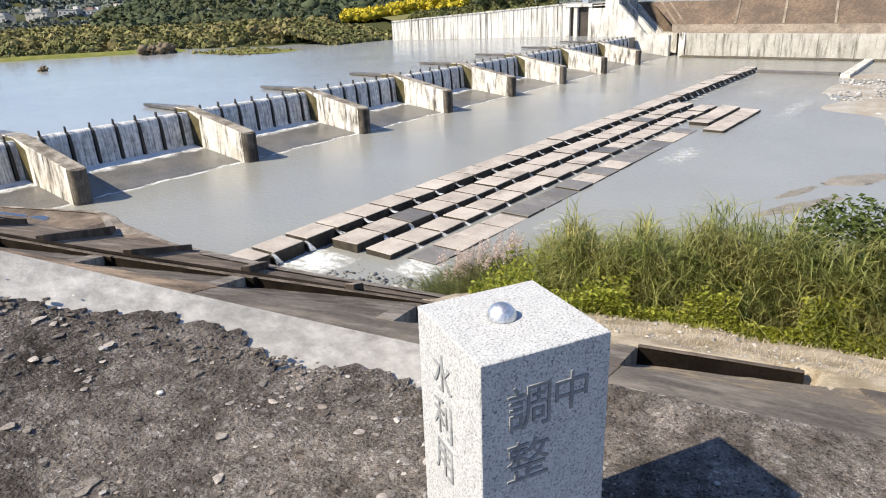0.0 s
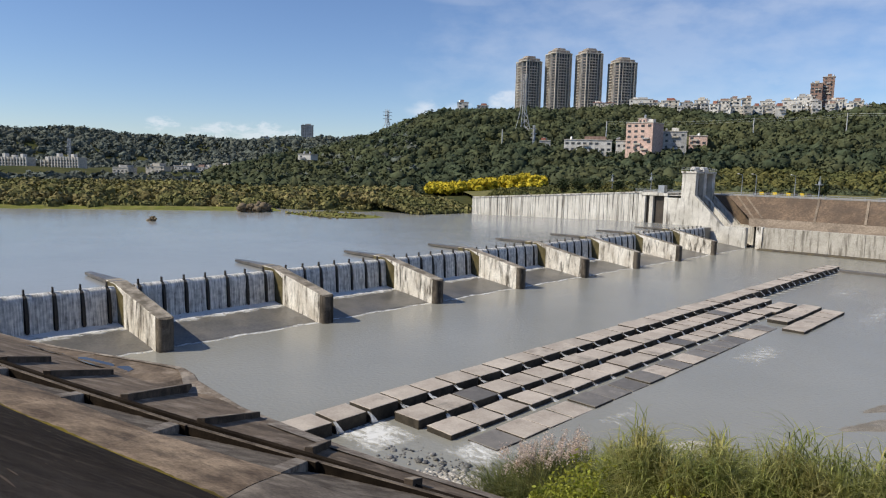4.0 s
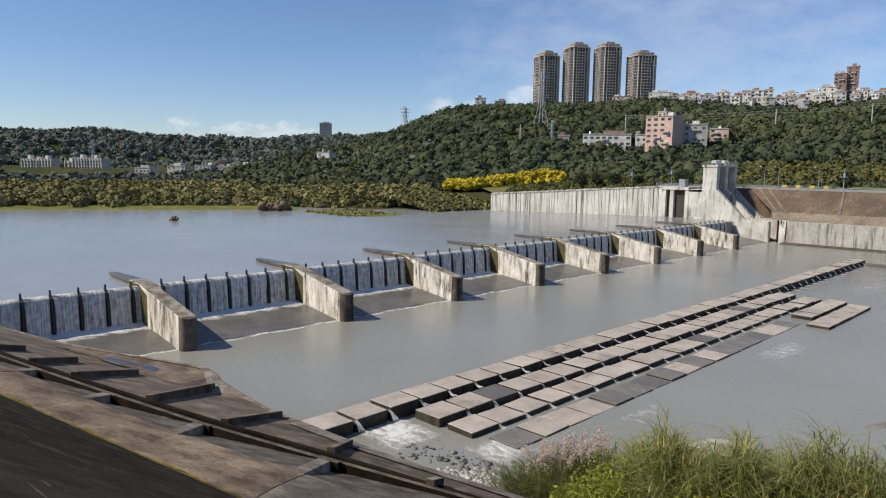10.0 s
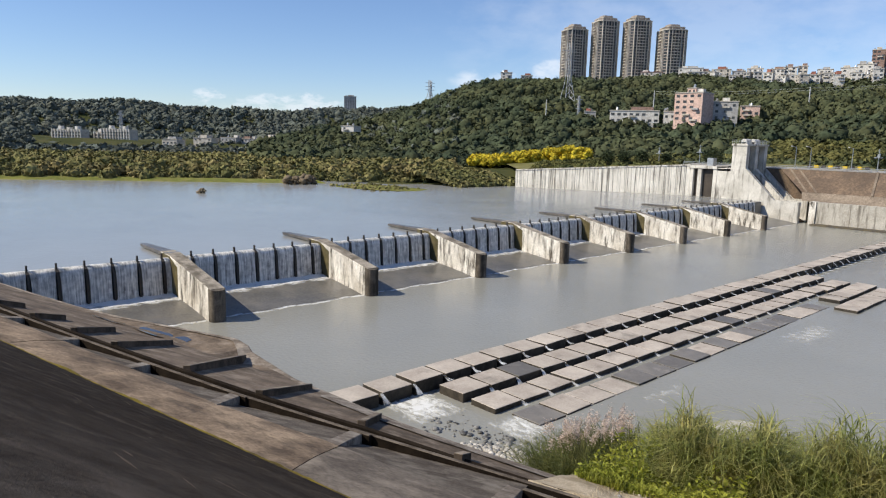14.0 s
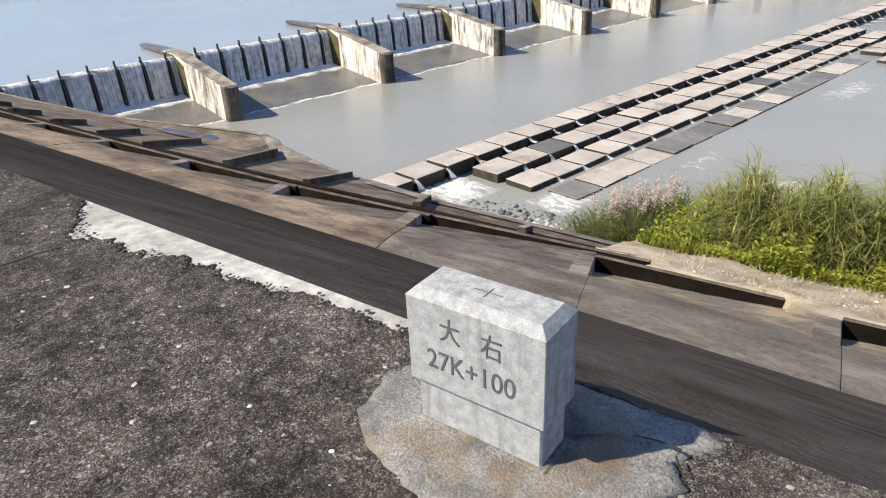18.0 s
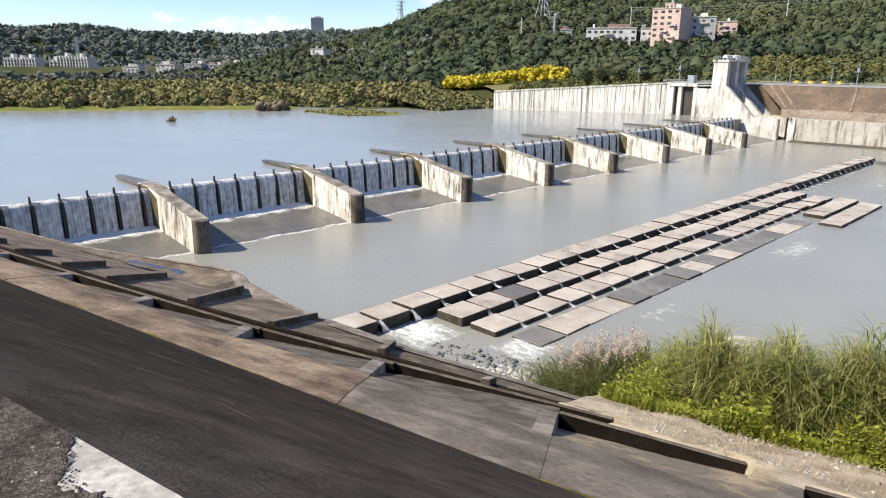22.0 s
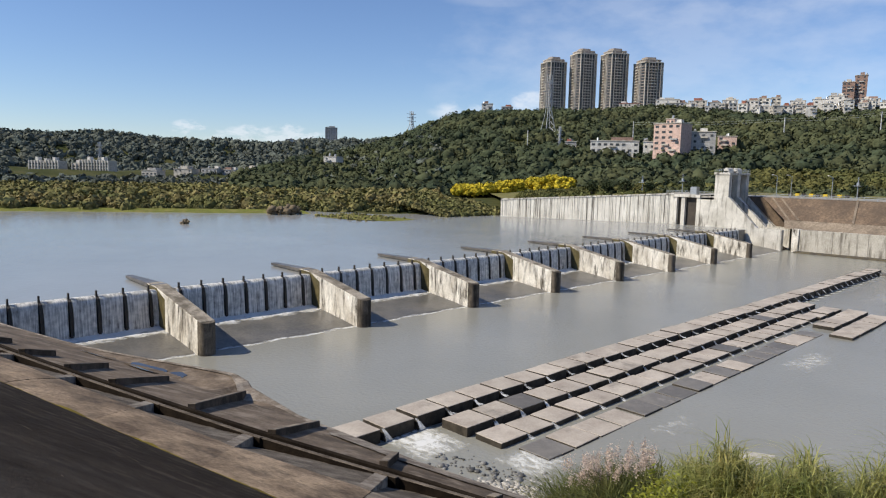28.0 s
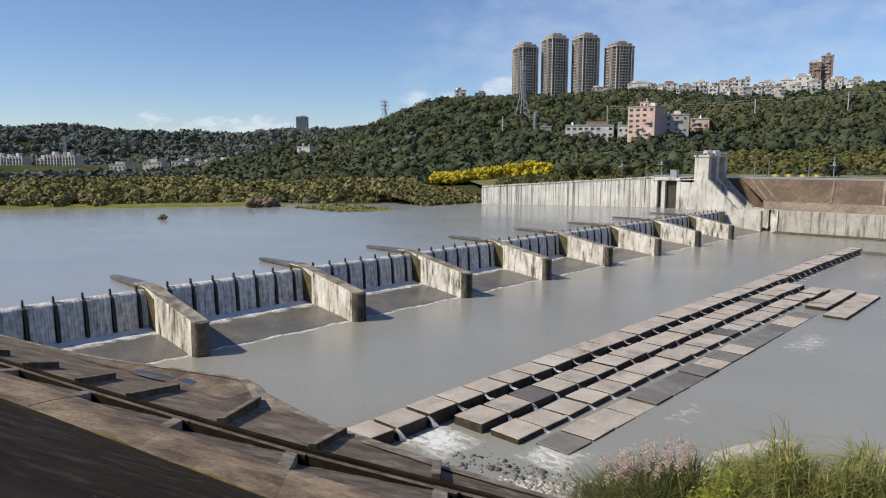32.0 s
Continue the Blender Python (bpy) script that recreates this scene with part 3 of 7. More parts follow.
CUT_SHADE_PALE = surf("shade tone of shallow cuts", (0.30, 0.30, 0.295), (0.24, 0.24, 0.235), 40.0, 0.9, 0.2, 8, bump_dist=0.001)
CHROME = surf("brushed steel dome", (0.70, 0.69, 0.68), (0.62, 0.61, 0.60), 60.0, 0.48, 0.05, 6, metal=1.0, bump_dist=0.0005)
STRAW = surf("straw and gravel", (0.52, 0.425, 0.30), (0.38, 0.305, 0.21), 0.9, 0.95, 0.9, 22, (0.25, 0.19, 0.095), 0.9, 0.45, bump_dist=0.04)
STONE_PALE = surf("pale river stone", (0.44, 0.41, 0.37), (0.30, 0.28, 0.25), 1.2, 0.85, 0.4, 10, vary=0.4, island=True)
STONE_WET = surf("wet river stone", (0.20, 0.195, 0.185), (0.10, 0.096, 0.092), 1.5, 0.35, 0.3, 10, vary=0.6, island=True)
STONE_MIXED = surf("mixed bedded gravel", (0.30, 0.265, 0.23), (0.17, 0.14, 0.115), 9.0, 0.85, 0.4, 10, vary=0.75, island=True)
MOSS = surf("yellow moss line", (0.27, 0.20, 0.03), (0.10, 0.075, 0.026), 2.0, 0.95, 0.6, 20, spec=0.06)
REED = surf("reed leaves", (0.21, 0.25, 0.07), (0.34, 0.345, 0.115), 0.8, 0.55, 0, 6, (0.56, 0.44, 0.19), 0.7, 0.4, vary=0.4, island=True, spec=0.25)
# darker copy of REED; paints the plume tuft's shadow into the leaf colour
REED_DARK = surf("dark reed leaves with shade mixed in", (0.11, 0.135, 0.04), (0.17, 0.18, 0.06), 0.8, 0.55, 0, 6, (0.30, 0.26, 0.11), 0.7, 0.4, vary=0.4, island=True, spec=0.25)
PLUME = surf("pinkish reed plumes", (0.70, 0.59, 0.51), (0.60, 0.48, 0.41), 2.0, 0.9, 0, 6, vary=0.2, island=True, spec=0.1)
VINE = surf("bright vine leaves", (0.22, 0.25, 0.032), (0.33, 0.34, 0.045), 0.7, 0.55, 0, 6, (0.42, 0.38, 0.08), 0.9, 0.4, vary=0.45, island=True, spec=0.3)
SHRUB = surf("dark shrub leaves", (0.07, 0.10, 0.026), (0.12, 0.145, 0.034), 0.6, 0.5, 0, 6, (0.13, 0.15, 0.03), 0.8, 0.4, vary=0.4, island=True, spec=0.3)
WINDOW = surf("dark window glass", (0.05, 0.055, 0.06), (0.08, 0.085, 0.09), 0.1, 0.25, 0, 4)
TOWER = surf("tower cladding", (0.36, 0.31, 0.275), (0.30, 0.255, 0.225), 0.05, 0.8, 0, 10, spec=0.2)
PINK = surf("pink tile facade", (0.60, 0.43, 0.36), (0.54, 0.38, 0.32), 0.1, 0.8, 0, 10, spec=0.2)
GREY_WALL = surf("grey facade", (0.42, 0.41, 0.40), (0.34, 0.33, 0.32), 0.1, 0.85, 0, 10, spec=0.2)
BRICK_BROWN = surf("brown facade", (0.30, 0.20, 0.16), (0.25, 0.17, 0.14), 0.1, 0.85, 0, 10, spec=0.2)
RED_ROOF = surf("red roof sheets", (0.35, 0.14, 0.10), (0.28, 0.12, 0.09), 0.2, 0.7, 0, 10, spec=0.2)
CREAM = surf("cream facade", (0.55, 0.50, 0.43), (0.48, 0.44, 0.38), 0.05, 0.85, 0, 10, spec=0.2)
BERM_GREY = surf("grey-brown berm concrete", (0.195, 0.162, 0.13), (0.115, 0.093, 0.075), 0.55, 0.9, 0.7, 16, (0.36, 0.30, 0.235), 0.7, 0.6, stretch=(1.0, 0.85, 1), stain_stretch=(1.2, 0.8, 1), spec=0.1, stain_lo=0.5)
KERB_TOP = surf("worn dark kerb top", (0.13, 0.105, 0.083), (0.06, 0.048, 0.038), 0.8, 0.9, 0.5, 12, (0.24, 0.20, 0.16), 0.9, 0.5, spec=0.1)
PIT_DIRT = surf("dirt on pit floors", (0.15, 0.125, 0.10), (0.075, 0.06, 0.048), 0.9, 0.95, 0.6, 14, (0.30, 0.26, 0.21), 0.8, 0.6, spec=0.1, stain_lo=0.5)
PIT_STRAW = surf("straw in the pits", (0.22, 0.18, 0.14), (0.11, 0.09, 0.07), 0.9, 0.95, 0.8, 16, (0.42, 0.32, 0.20), 0.9, 0.8, spec=0.1, stain_lo=0.47)
RIB_SIDE = surf("stained rib concrete, darkened as a shaded side", (0.085, 0.065, 0.048), (0.045, 0.035, 0.027), 0.9, 0.9, 0.5, 12, (0.17, 0.13, 0.10), 0.8, 0.5, spec=0.1)
RIM = surf("pale worn rim concrete", (0.22, 0.18, 0.143), (0.12, 0.096, 0.075), 0.6, 0.9, 0.5, 10, (0.42, 0.37, 0.31), 1.0, 0.55, spec=0.15)
GATE_DARK = surf("rust-dark gate steel", (0.075, 0.06, 0.048), (0.05, 0.042, 0.035), 0.5, 0.7, 0.2, 8)
REVET_PALE = surf("paler revetment", (0.27, 0.215, 0.16), (0.19, 0.15, 0.112), 0.15, 0.9, 0.3, 14, (0.11, 0.085, 0.065), 0.3, 0.5)
DRIFT = surf("dry drift grass", (0.20, 0.155, 0.10), (0.13, 0.10, 0.065), 0.5, 0.95, 0.6, 15)
BAR_WET = surf("wet sand bar", (0.27, 0.24, 0.20), (0.20, 0.18, 0.15), 0.6, 0.7, 0.4, 14, (0.14, 0.12, 0.09), 0.4, 0.5)
BAR = surf("river gravel", (0.40, 0.37, 0.32), (0.30, 0.27, 0.23), 0.4, 0.95, 0.6, 18, (0.26, 0.20, 0.13), 0.15, 0.6)
PIER_TOP = surf("dirty pier top", (0.36, 0.315, 0.255), (0.24, 0.205, 0.16), 0.6, 0.9, 0.4, 14, (0.09, 0.075, 0.055), 0.6, 0.7)
CUTWATER = surf("wet cutwater concrete", (0.13, 0.118, 0.105), (0.075, 0.068, 0.062), 0.6, 0.35, 0.3, 12, (0.22, 0.19, 0.16), 0.7, 0.4)
ISLET = surf("islet grass", (0.17, 0.18, 0.04), (0.12, 0.13, 0.035), 0.2, 0.95, 0.4, 20, (0.24, 0.20, 0.08), 0.3, 0.5, spec=0.06)
SCRATCH = surf("pale scrapes", (0.20, 0.15, 0.11), (0.12, 0.09, 0.068), 2.0, 0.95, 0.3, 12, spec=0.06)
GRASS_DRY = surf("dry bank grass", (0.17, 0.155, 0.055), (0.115, 0.115, 0.04), 0.1, 0.95, 0.4, 20, (0.26, 0.22, 0.12), 0.12, 0.5, spec=0.06)
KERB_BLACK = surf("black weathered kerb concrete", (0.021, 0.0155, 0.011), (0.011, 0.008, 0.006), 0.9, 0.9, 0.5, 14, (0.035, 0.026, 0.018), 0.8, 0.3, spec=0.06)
BLOCK_SIDE = surf("dark block side", (0.050, 0.042, 0.032), (0.028, 0.024, 0.019), 0.9, 0.7, 0.4, 12, (0.12, 0.10, 0.075), 0.8, 0.4, spec=0.2)
# streaks are stain; the dark base also paints in the nose's shaded side
NOSE = surf("streaked pier nose with shade mixed in", (0.19, 0.16, 0.125), (0.085, 0.07, 0.055), 0.6, 0.9, 0.5, 12, (0.035, 0.03, 0.024), 0.9, 0.9, stain_stretch=(1, 1, 0.25), spec=0.2)
PYLON_GREY = surf("galvanised lattice steel", (0.50, 0.50, 0.50), (0.42, 0.42, 0.42), 0.2, 0.7, 0, 6, spec=0.2)
SAFETY = surf("safety yellow", (0.65, 0.45, 0.03), (0.55, 0.38, 0.03), 1.0, 0.6, 0, 5)


def leafy(m, amount=0.35):
    """Lets light through leaves."""
    n, k = m.node_tree.nodes, m.node_tree.links
    b, out = n["Principled BSDF"], n["Material Output"]
    tl, mx = n.new("ShaderNodeBsdfTranslucent"), n.new("ShaderNodeMixShader")
    mx.inputs["Fac"].default_value = amount
    k.new(b.inputs["Base Color"].links[0].from_socket, tl.inputs["Color"])
    k.new(b.outputs["BSDF"], mx.inputs[1])
    k.new(tl.outputs["BSDF"], mx.inputs[2])
    k.new(mx.outputs["Shader"], out.inputs["Surface"])


for leaf_material in (REED, REED_DARK, PLUME, VINE, SHRUB):
    leafy(leaf_material, 0.45)
leafy(FALL, 0.15)


def foam_sheet(name, rows, material, label, parent=None):
    """A sheet from rows of (place, strength): every row runs across, rows follow each other; strength fades the foam."""
    V, F, U = [], [], []
    w = len(rows[0])
    for r in rows:
        for p, u in r:
            V.append(p)
            U.append(u)
    for i in range(len(rows) - 1):
        for j in range(w - 1):
            F.append((i * w + j, i * w + j + 1, (i + 1) * w + j + 1, (i + 1) * w + j))
    ob = mesh_of(name, V, F, material, parent)
    layer = ob.data.uv_layers.new(name="UVMap")
    for loop in ob.data.loops:
        layer.data[loop.index].uv = (U[loop.vertex_index], 0.0)
    if not parent:
        structure(ob, label, "white water")
    ob.visible_shadow = False
    return ob


# ---- the weir ----
PIER = [(0.86, -1.5), (0.86, 3.6), (12.4, 5.76), (14.4, 5.76), (14.4, -1.5)]


def make_pier():
    p = thing("weir_pier", "stained pale concrete weir pier with a sloping top", "pier", "piers of the weir")
    bm = prism(bmesh.new(), PIER, -0.85, 0.85, 0.06)
    part("pier_body", bm, CONCRETE, p)
    bm = bmesh.new()
    pts = [(-0.86, 1.0)] + [(-0.86 * math.cos(a), 0.72 - 0.74 * math.sin(a) ** 0.7) for a in np.linspace(0.0, math.pi, 15)] + [(0.86, 1.0)]
    lo, hi = [bm.verts.new((x, y, -1.5)) for x, y in pts], [bm.verts.new((x, y, 3.44 + 0.187 * y)) for x, y in pts]
    bm.faces.new(lo[::-1]), bm.faces.new(hi)
    for i in range(len(pts)):
        j = (i + 1) % len(pts)
        bm.faces.new((lo[i], lo[j], hi[j], hi[i]))
    part("nose", bm, NOSE, p, "weathered rounded nose, darkened as in shade")
    bm = prism(bmesh.new(), [(0.5, 3.53), (12.4, 5.765), (14.42, 5.765), (14.42, 5.80), (12.39, 5.80), (0.5, 3.57)], -0.8, 0.8)
    part("top_screed", bm, PIER_TOP, p, "dirty worn top")
    bm = bmesh.new()
    V = [bm.verts.new((x, y, z)) for y, z, x in ((9.3, 1.0, -0.87), (9.3, 4.6, -0.87), (11.6, 5.6, -0.87), (14.4, 5.7, -0.87), (14.4, 1.0, -0.87), (9.9, 1.0, 0.87), (9.9, 4.6, 0.87), (11.6, 5.6, 0.87), (14.4, 5.7, 0.87), (14.4, 1.0, 0.87))]
    bm.faces.new(V[:5]), bm.faces.new(V[5:])
    for i in range(5):
        bm.faces.new((V[i], V[(i + 1) % 5], V[5 + (i + 1) % 5], V[5 + i]))
    part("wet_shoulder", bm, ALGAE, p, "green-brown wet shoulder beside the fall")
    bm = bmesh.new()
    V = [bm.verts.new(v) for v in ((-0.84, 12.6, 5.3), (0.84, 12.6, 5.3), (0.42, 22.6, 5.3), (-0.42, 22.6, 5.3), (-0.84, 12.6, 5.81), (0.84, 12.6, 5.81), (0.42, 22.6, 5.66), (-0.42, 22.6, 5.66))]
    for f in ((0, 1, 2, 3), (4, 5, 6, 7), (0, 1, 5, 4), (1, 2, 6, 5), (2, 3, 7, 6), (3, 0, 4, 7)):
        bm.faces.new([V[i] for i in f])
    bmesh.ops.bevel(bm, geom=bm.edges[:], offset=0.03, segments=1, affect="EDGES")
    part("cutwater", bm, CUTWATER, p, "dark wet tapering cutwater running upstream")
    return p


OLIVE = surf("olive hillside scrub", (0.105, 0.108, 0.04), (0.14, 0.125, 0.043), 0.03, 0.9, 0, 30, (0.065, 0.078, 0.034), 0.04, 0.7, vary=0.35, island=True, spec=0.06)
ALGAE = surf("green-brown algae", (0.115, 0.09, 0.035), (0.075, 0.062, 0.028), 0.7, 0.6, 0.4, 12, (0.20, 0.17, 0.10), 0.8, 0.4)
pier = make_pier()
pier.location = (-0.5, 0, 0)
for i in range(1, 8):
    copy_thing(pier, pose(20 * i + 0.1, 0.1, 0))

SILL = [(13.6, -1.5), (13.6, 5.0), (12.2, 5.25), (11.6, 5.15), (11.5, 1.6), (11.2, 1.2), (7.0, 0.78), (4.0, 0.42), (2.0, 0.12), (0.6, -0.25), (0.6, -1.5)]
POSTS = [1.35 + 2.75 * j for j in range(7)]


def make_post():
    t = thing("flashboard_post", "dark wet steel post standing in the weir crest", "post", "posts along the weir crest")
    bm = box(bmesh.new(), -0.08, 0.08, 11.75, 12.05, 5.0, 5.96, 0.02)
    box(bm, -0.10, 0.10, 11.72, 12.08, 5.42, 5.5)
    part("upright", bm, STEEL_DARK, t)
    # black solid added below the post so the gap in the fall reads dark
    bm = prism(bmesh.new(), [(11.8, 5.3), (11.3, 5.1), (11.0, 3.6), (10.9, 1.3), (11.4, 1.3), (11.55, 5.0)], -0.12, 0.12)
    part("splitter_fin", bm, STEEL_DARK, t, "added black strip darkening the gap in the falling water")
    return t


post = make_post()
post.location = (POSTS[0] - 20, 0, 0)
ws = random.Random(4)
for i in range(-1, 8):
    bay = thing("weir_bay", "wet concrete weir bay with sloping silt-dark apron", "weir", kind="structure")
    last = 20 * i + 19.15 if i < 7 else 20 * i + 24
    part("sill", prism(bmesh.new(), SILL, 20 * i + 0.85, last), SILT_SLAB, bay)
    for j, px in enumerate(POSTS):
        if (i, j) != (-1, 0):
            copy_thing(post, pose(20 * i + px, 0, 0))
    edges = [0.87] + POSTS + [19.13]
    for a, c in zip(edges, edges[1:]):
        V, F = [], []
        line = [(12.5, 5.33), (12.0, 5.36), (11.62, 5.3), (11.4, 5.05), (11.28, 4.5), (11.2, 3.6), (11.13, 2.5), (11.1, 1.9), (11.0, 1.2)]
        g0 = 0.0 if a == 0.87 else 0.10
        g1 = 0.0 if c == 19.13 else 0.10
        nx = 7
        for q, (y, z) in enumerate(line):
            k = min(q / 5.0, 1.0)
            for x in range(nx):
                u = x / (nx - 1)
                xx = 20 * i + a + g0 * (1 + 1.6 * k) + (c - a - (g0 + g1) * (1 + 1.6 * k)) * u
                V.append((xx, y - 0.10 * k * math.sin(math.pi * u) + ws.uniform(-0.02, 0.02) * k, z))
        for q in range(len(line) - 1):
            for x in range(nx - 1):
                F.append((q * nx + x, q * nx + x + 1, (q + 1) * nx + x + 1, (q + 1) * nx + x))
        mesh_of("falling_sheet", V, F, FALL, bay, "white sheet of falling water", True)
    xs = np.linspace(20 * i + 0.88, 20 * i + 19.12, 26)
    rows = []
    for y, z, u in ((11.3, 1.34, 1.8), (10.9, 1.26, 1.8), (10.4, 1.18, 1.6), (9.8, 1.10, 1.25), (8.7, 0.97, 0.85), (6.8, 0.78, 0.0)):
        rows.append([((x, y + 0.25 * math.sin(x * 1.7) * (y < 11), z + 0.02), u + ws.uniform(-0.1, 0.1)) for x in xs])
    foam_sheet("foot_foam", rows, FOAM_LINE, "white foam below the fall", bay)
    rows = []
    for y, z, u in ((1.9, 0.14, 0.0), (1.5, 0.07, 0.9), (1.25, 0.04, 0.95), (0.9, 0.03, 0.65), (0.3, 0.02, 0.0)):
        rows.append([((x, y + 0.22 * math.sin(x * 0.9 + i) + 0.1 * math.sin(x * 3.1), z + 0.015), u) for x in xs])
    foam_sheet("toe_foam", rows, FOAM_LINE, "thin white line where the apron meets the river", bay)

# ---- stepped blocks below the weir ----


def block_row(x0, x1, y_back, depth, top, wet, width=2.94, pitch=3.22):
    r = random.Random(int(x0 * 7 - y_back * 13))
    x = x0
    while x < x1:
        mat = BLOCK_WET if wet(x, r) else BLOCK_TOP
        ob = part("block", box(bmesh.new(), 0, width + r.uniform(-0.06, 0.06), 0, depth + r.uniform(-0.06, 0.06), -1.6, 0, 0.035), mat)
        # all faces but the top take the much darker side material
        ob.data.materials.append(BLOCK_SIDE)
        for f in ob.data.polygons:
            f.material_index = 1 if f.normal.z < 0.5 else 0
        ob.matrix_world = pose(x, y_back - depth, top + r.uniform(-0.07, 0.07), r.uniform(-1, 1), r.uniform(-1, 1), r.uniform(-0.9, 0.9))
        words = "wet dark concrete river block awash in a stepped row" if mat is BLOCK_WET else "weathered concrete river block in a stepped row"
        tagged(ob, words, "concrete block", "stepped river blocks")
        x += pitch


block_row(-4.3, 132, -26.65, 2.55, 1.1, lambda x, r: False)
block_row(4.0, 80, -29.95, 2.65, 0.72, lambda x, r: x > 10 and r.random() < 0.04)
block_row(4.3, 70, -33.2, 2.5, 0.42, lambda x, r: r.random() < 0.03)
block_row(5.2, 62, -36.5, 2.7, 0.12, lambda x, r: x < 8 or (x > 17 and r.random() < 0.72))
block_row(72, 81, -33.6, 2.5, 0.5, lambda x, r: False)
block_row(66, 82, -36.9, 2.6, 0.45, lambda x, r: False)
block_row(62, 79, -40.0, 2.7, 0.3, lambda x, r: False)
x = -1.2
while x < 132:
    zz = 0.42 if x > 3.5 and x < 74 else 0.02
    rows = [[((x - 0.14, -29.15, 1.0), 1.1), ((x + 0.10, -29.15, 1.0), 1.1)], [((x - 0.16, -29.5, 0.8), 1.3), ((x + 0.14, -29.5, 0.8), 1.3)],
            [((x - 0.3, -29.95, zz + 0.33), 1.3), ((x + 0.3, -29.95, zz + 0.33), 1.3)]]
    foam_sheet("spill", rows, FOAM_PATCH, "thin white spill between river blocks")
    if x > 74:
        rows = [[((x - 0.9 + q * 0.6 + 0.25 * k, -29.2 - k, 0.03), (0, 1.2, 1.2, 0)[q] * (1.15 - 0.2 * k)) for q in range(4)] for k in (0, 1.2, 3.0)]
        foam_sheet("spill", rows, FOAM_PATCH, "white streak below the river blocks")
    x += 3.22
for x0, x1, y, top in ((4.0, 80, -32.6, 0.6), (4.3, 70, -35.7, 0.32)):
    x = x0 + 2.94 + 0.14
    while x < x1:
        rows = [[((x - 0.15, y + 0.3, top), 1.0), ((x + 0.15, y + 0.3, top), 1.0)], [((x - 0.16, y - 0.05, top - 0.12), 1.2), ((x + 0.16, y - 0.05, top - 0.12), 1.2)],
                [((x - 0.32, y - 0.45, 0.06), 1.25), ((x + 0.32, y - 0.45, 0.06), 1.25)]]
        foam_sheet("spill", rows, FOAM_PATCH, "thin white spill between river blocks")
        x += 3.22


def foam_spot(x0, x1, y0, y1, z, strength, seed):
    r = random.Random(seed)
    n, m = 14, 10
    rows = []
    for j in range(m):
        v = j / (m - 1)
        row = []
        for i in range(n):
            u = i / (n - 1)
            fade = max(0.0, 1 - max(abs(2 * u - 1), abs(2 * v - 1)) ** 2)
            row.append(((x0 + (x1 - x0) * u + r.uniform(-0.2, 0.2), y0 + (y1 - y0) * v + r.uniform(-0.2, 0.2), z), strength * fade))
        rows.append(row)
    return foam_sheet("white_water", rows, FOAM_PATCH, "churned white water below the blocks")


foam_spot(-2.6, 4.6, -35.5, -26.6, 0.05, 1.5, 1)
foam_spot(2.2, 5.4, -29.6, -26.0, 0.055, 1.4, 7)
foam_spot(1.0, 8.0, -42.0, -35.0, 0.06, 1.3, 2)
foam_spot(38, 56, -45.5, -39.5, 0.04, 1.1, 3)
foam_spot(60, 110, -50, -43, 0.04, 1.0, 4)
foam_spot(12, 24, -44, -39.5, 0.04, 0.95, 5)
foam_spot(86, 120, -44, -31, 0.035, 0.95, 6)

bm = box(bmesh.new(), 131.5, 134.0, -45.5, -29.3, -1, 0.5, 0.05)
structure(part("sill_cross", bm, BLOCK_WET), "low dark cross sill at the end of the block row", "sill")
bm = box(bmesh.new(), 128, 163, -48.0, -46.2, -1, 0.7, 0.05)
structure(part("sill_far", bm, CONCRETE), "low concrete sill running to the far bank", "sill")

# ---- near levee: s runs downstream along it, n towards the river ----
SLOPE = 0.66


def fall_z(n):
    """Height of the berm and apron across the levee."""
    return 11.3 - 0.40 * (n - 11.0)


def crest_z(s):
    k = np.clip((s - 0.3) / 1.5, 0, 1)
    return 17.96 - 0.44 * k * k * (3 - 2 * k)


def edge_n(s):
    return 0.02 + (17.96 - crest_z(s)) / SLOPE


def levee(name, verts, faces, material, label="", category="embankment", smooth=False):
    return structure(mesh_of(name, [bank(*v) for v in verts], faces, material, smooth=smooth), label, category)


def rows_to_faces(nr, w):
    return [(i * w + j, i * w + j + 1, (i + 1) * w + j + 1, (i + 1) * w + j) for i in range(nr - 1) for j in range(w - 1)]


near_s = np.concatenate([np.arange(-120, -6, 3.0), np.arange(-6, 6, 0.007), np.arange(6, 70, 3.0)])
# cement under-layer of the crest, out to the shoulder
V = []
for s in near_s:
    e, z = edge_n(s), crest_z(s)
    V += [(s, e - 1.5, z - 0.006), (s, e - 0.3, z - 0.006), (s, e, z - 0.008), (s, e + 0.003, z - 0.012)]
levee("levee_shoulder", V, rows_to_faces(len(near_s), 4), CEMENT, "pale cement strip along the levee shoulder")
# worn asphalt with a ragged river edge
V = []
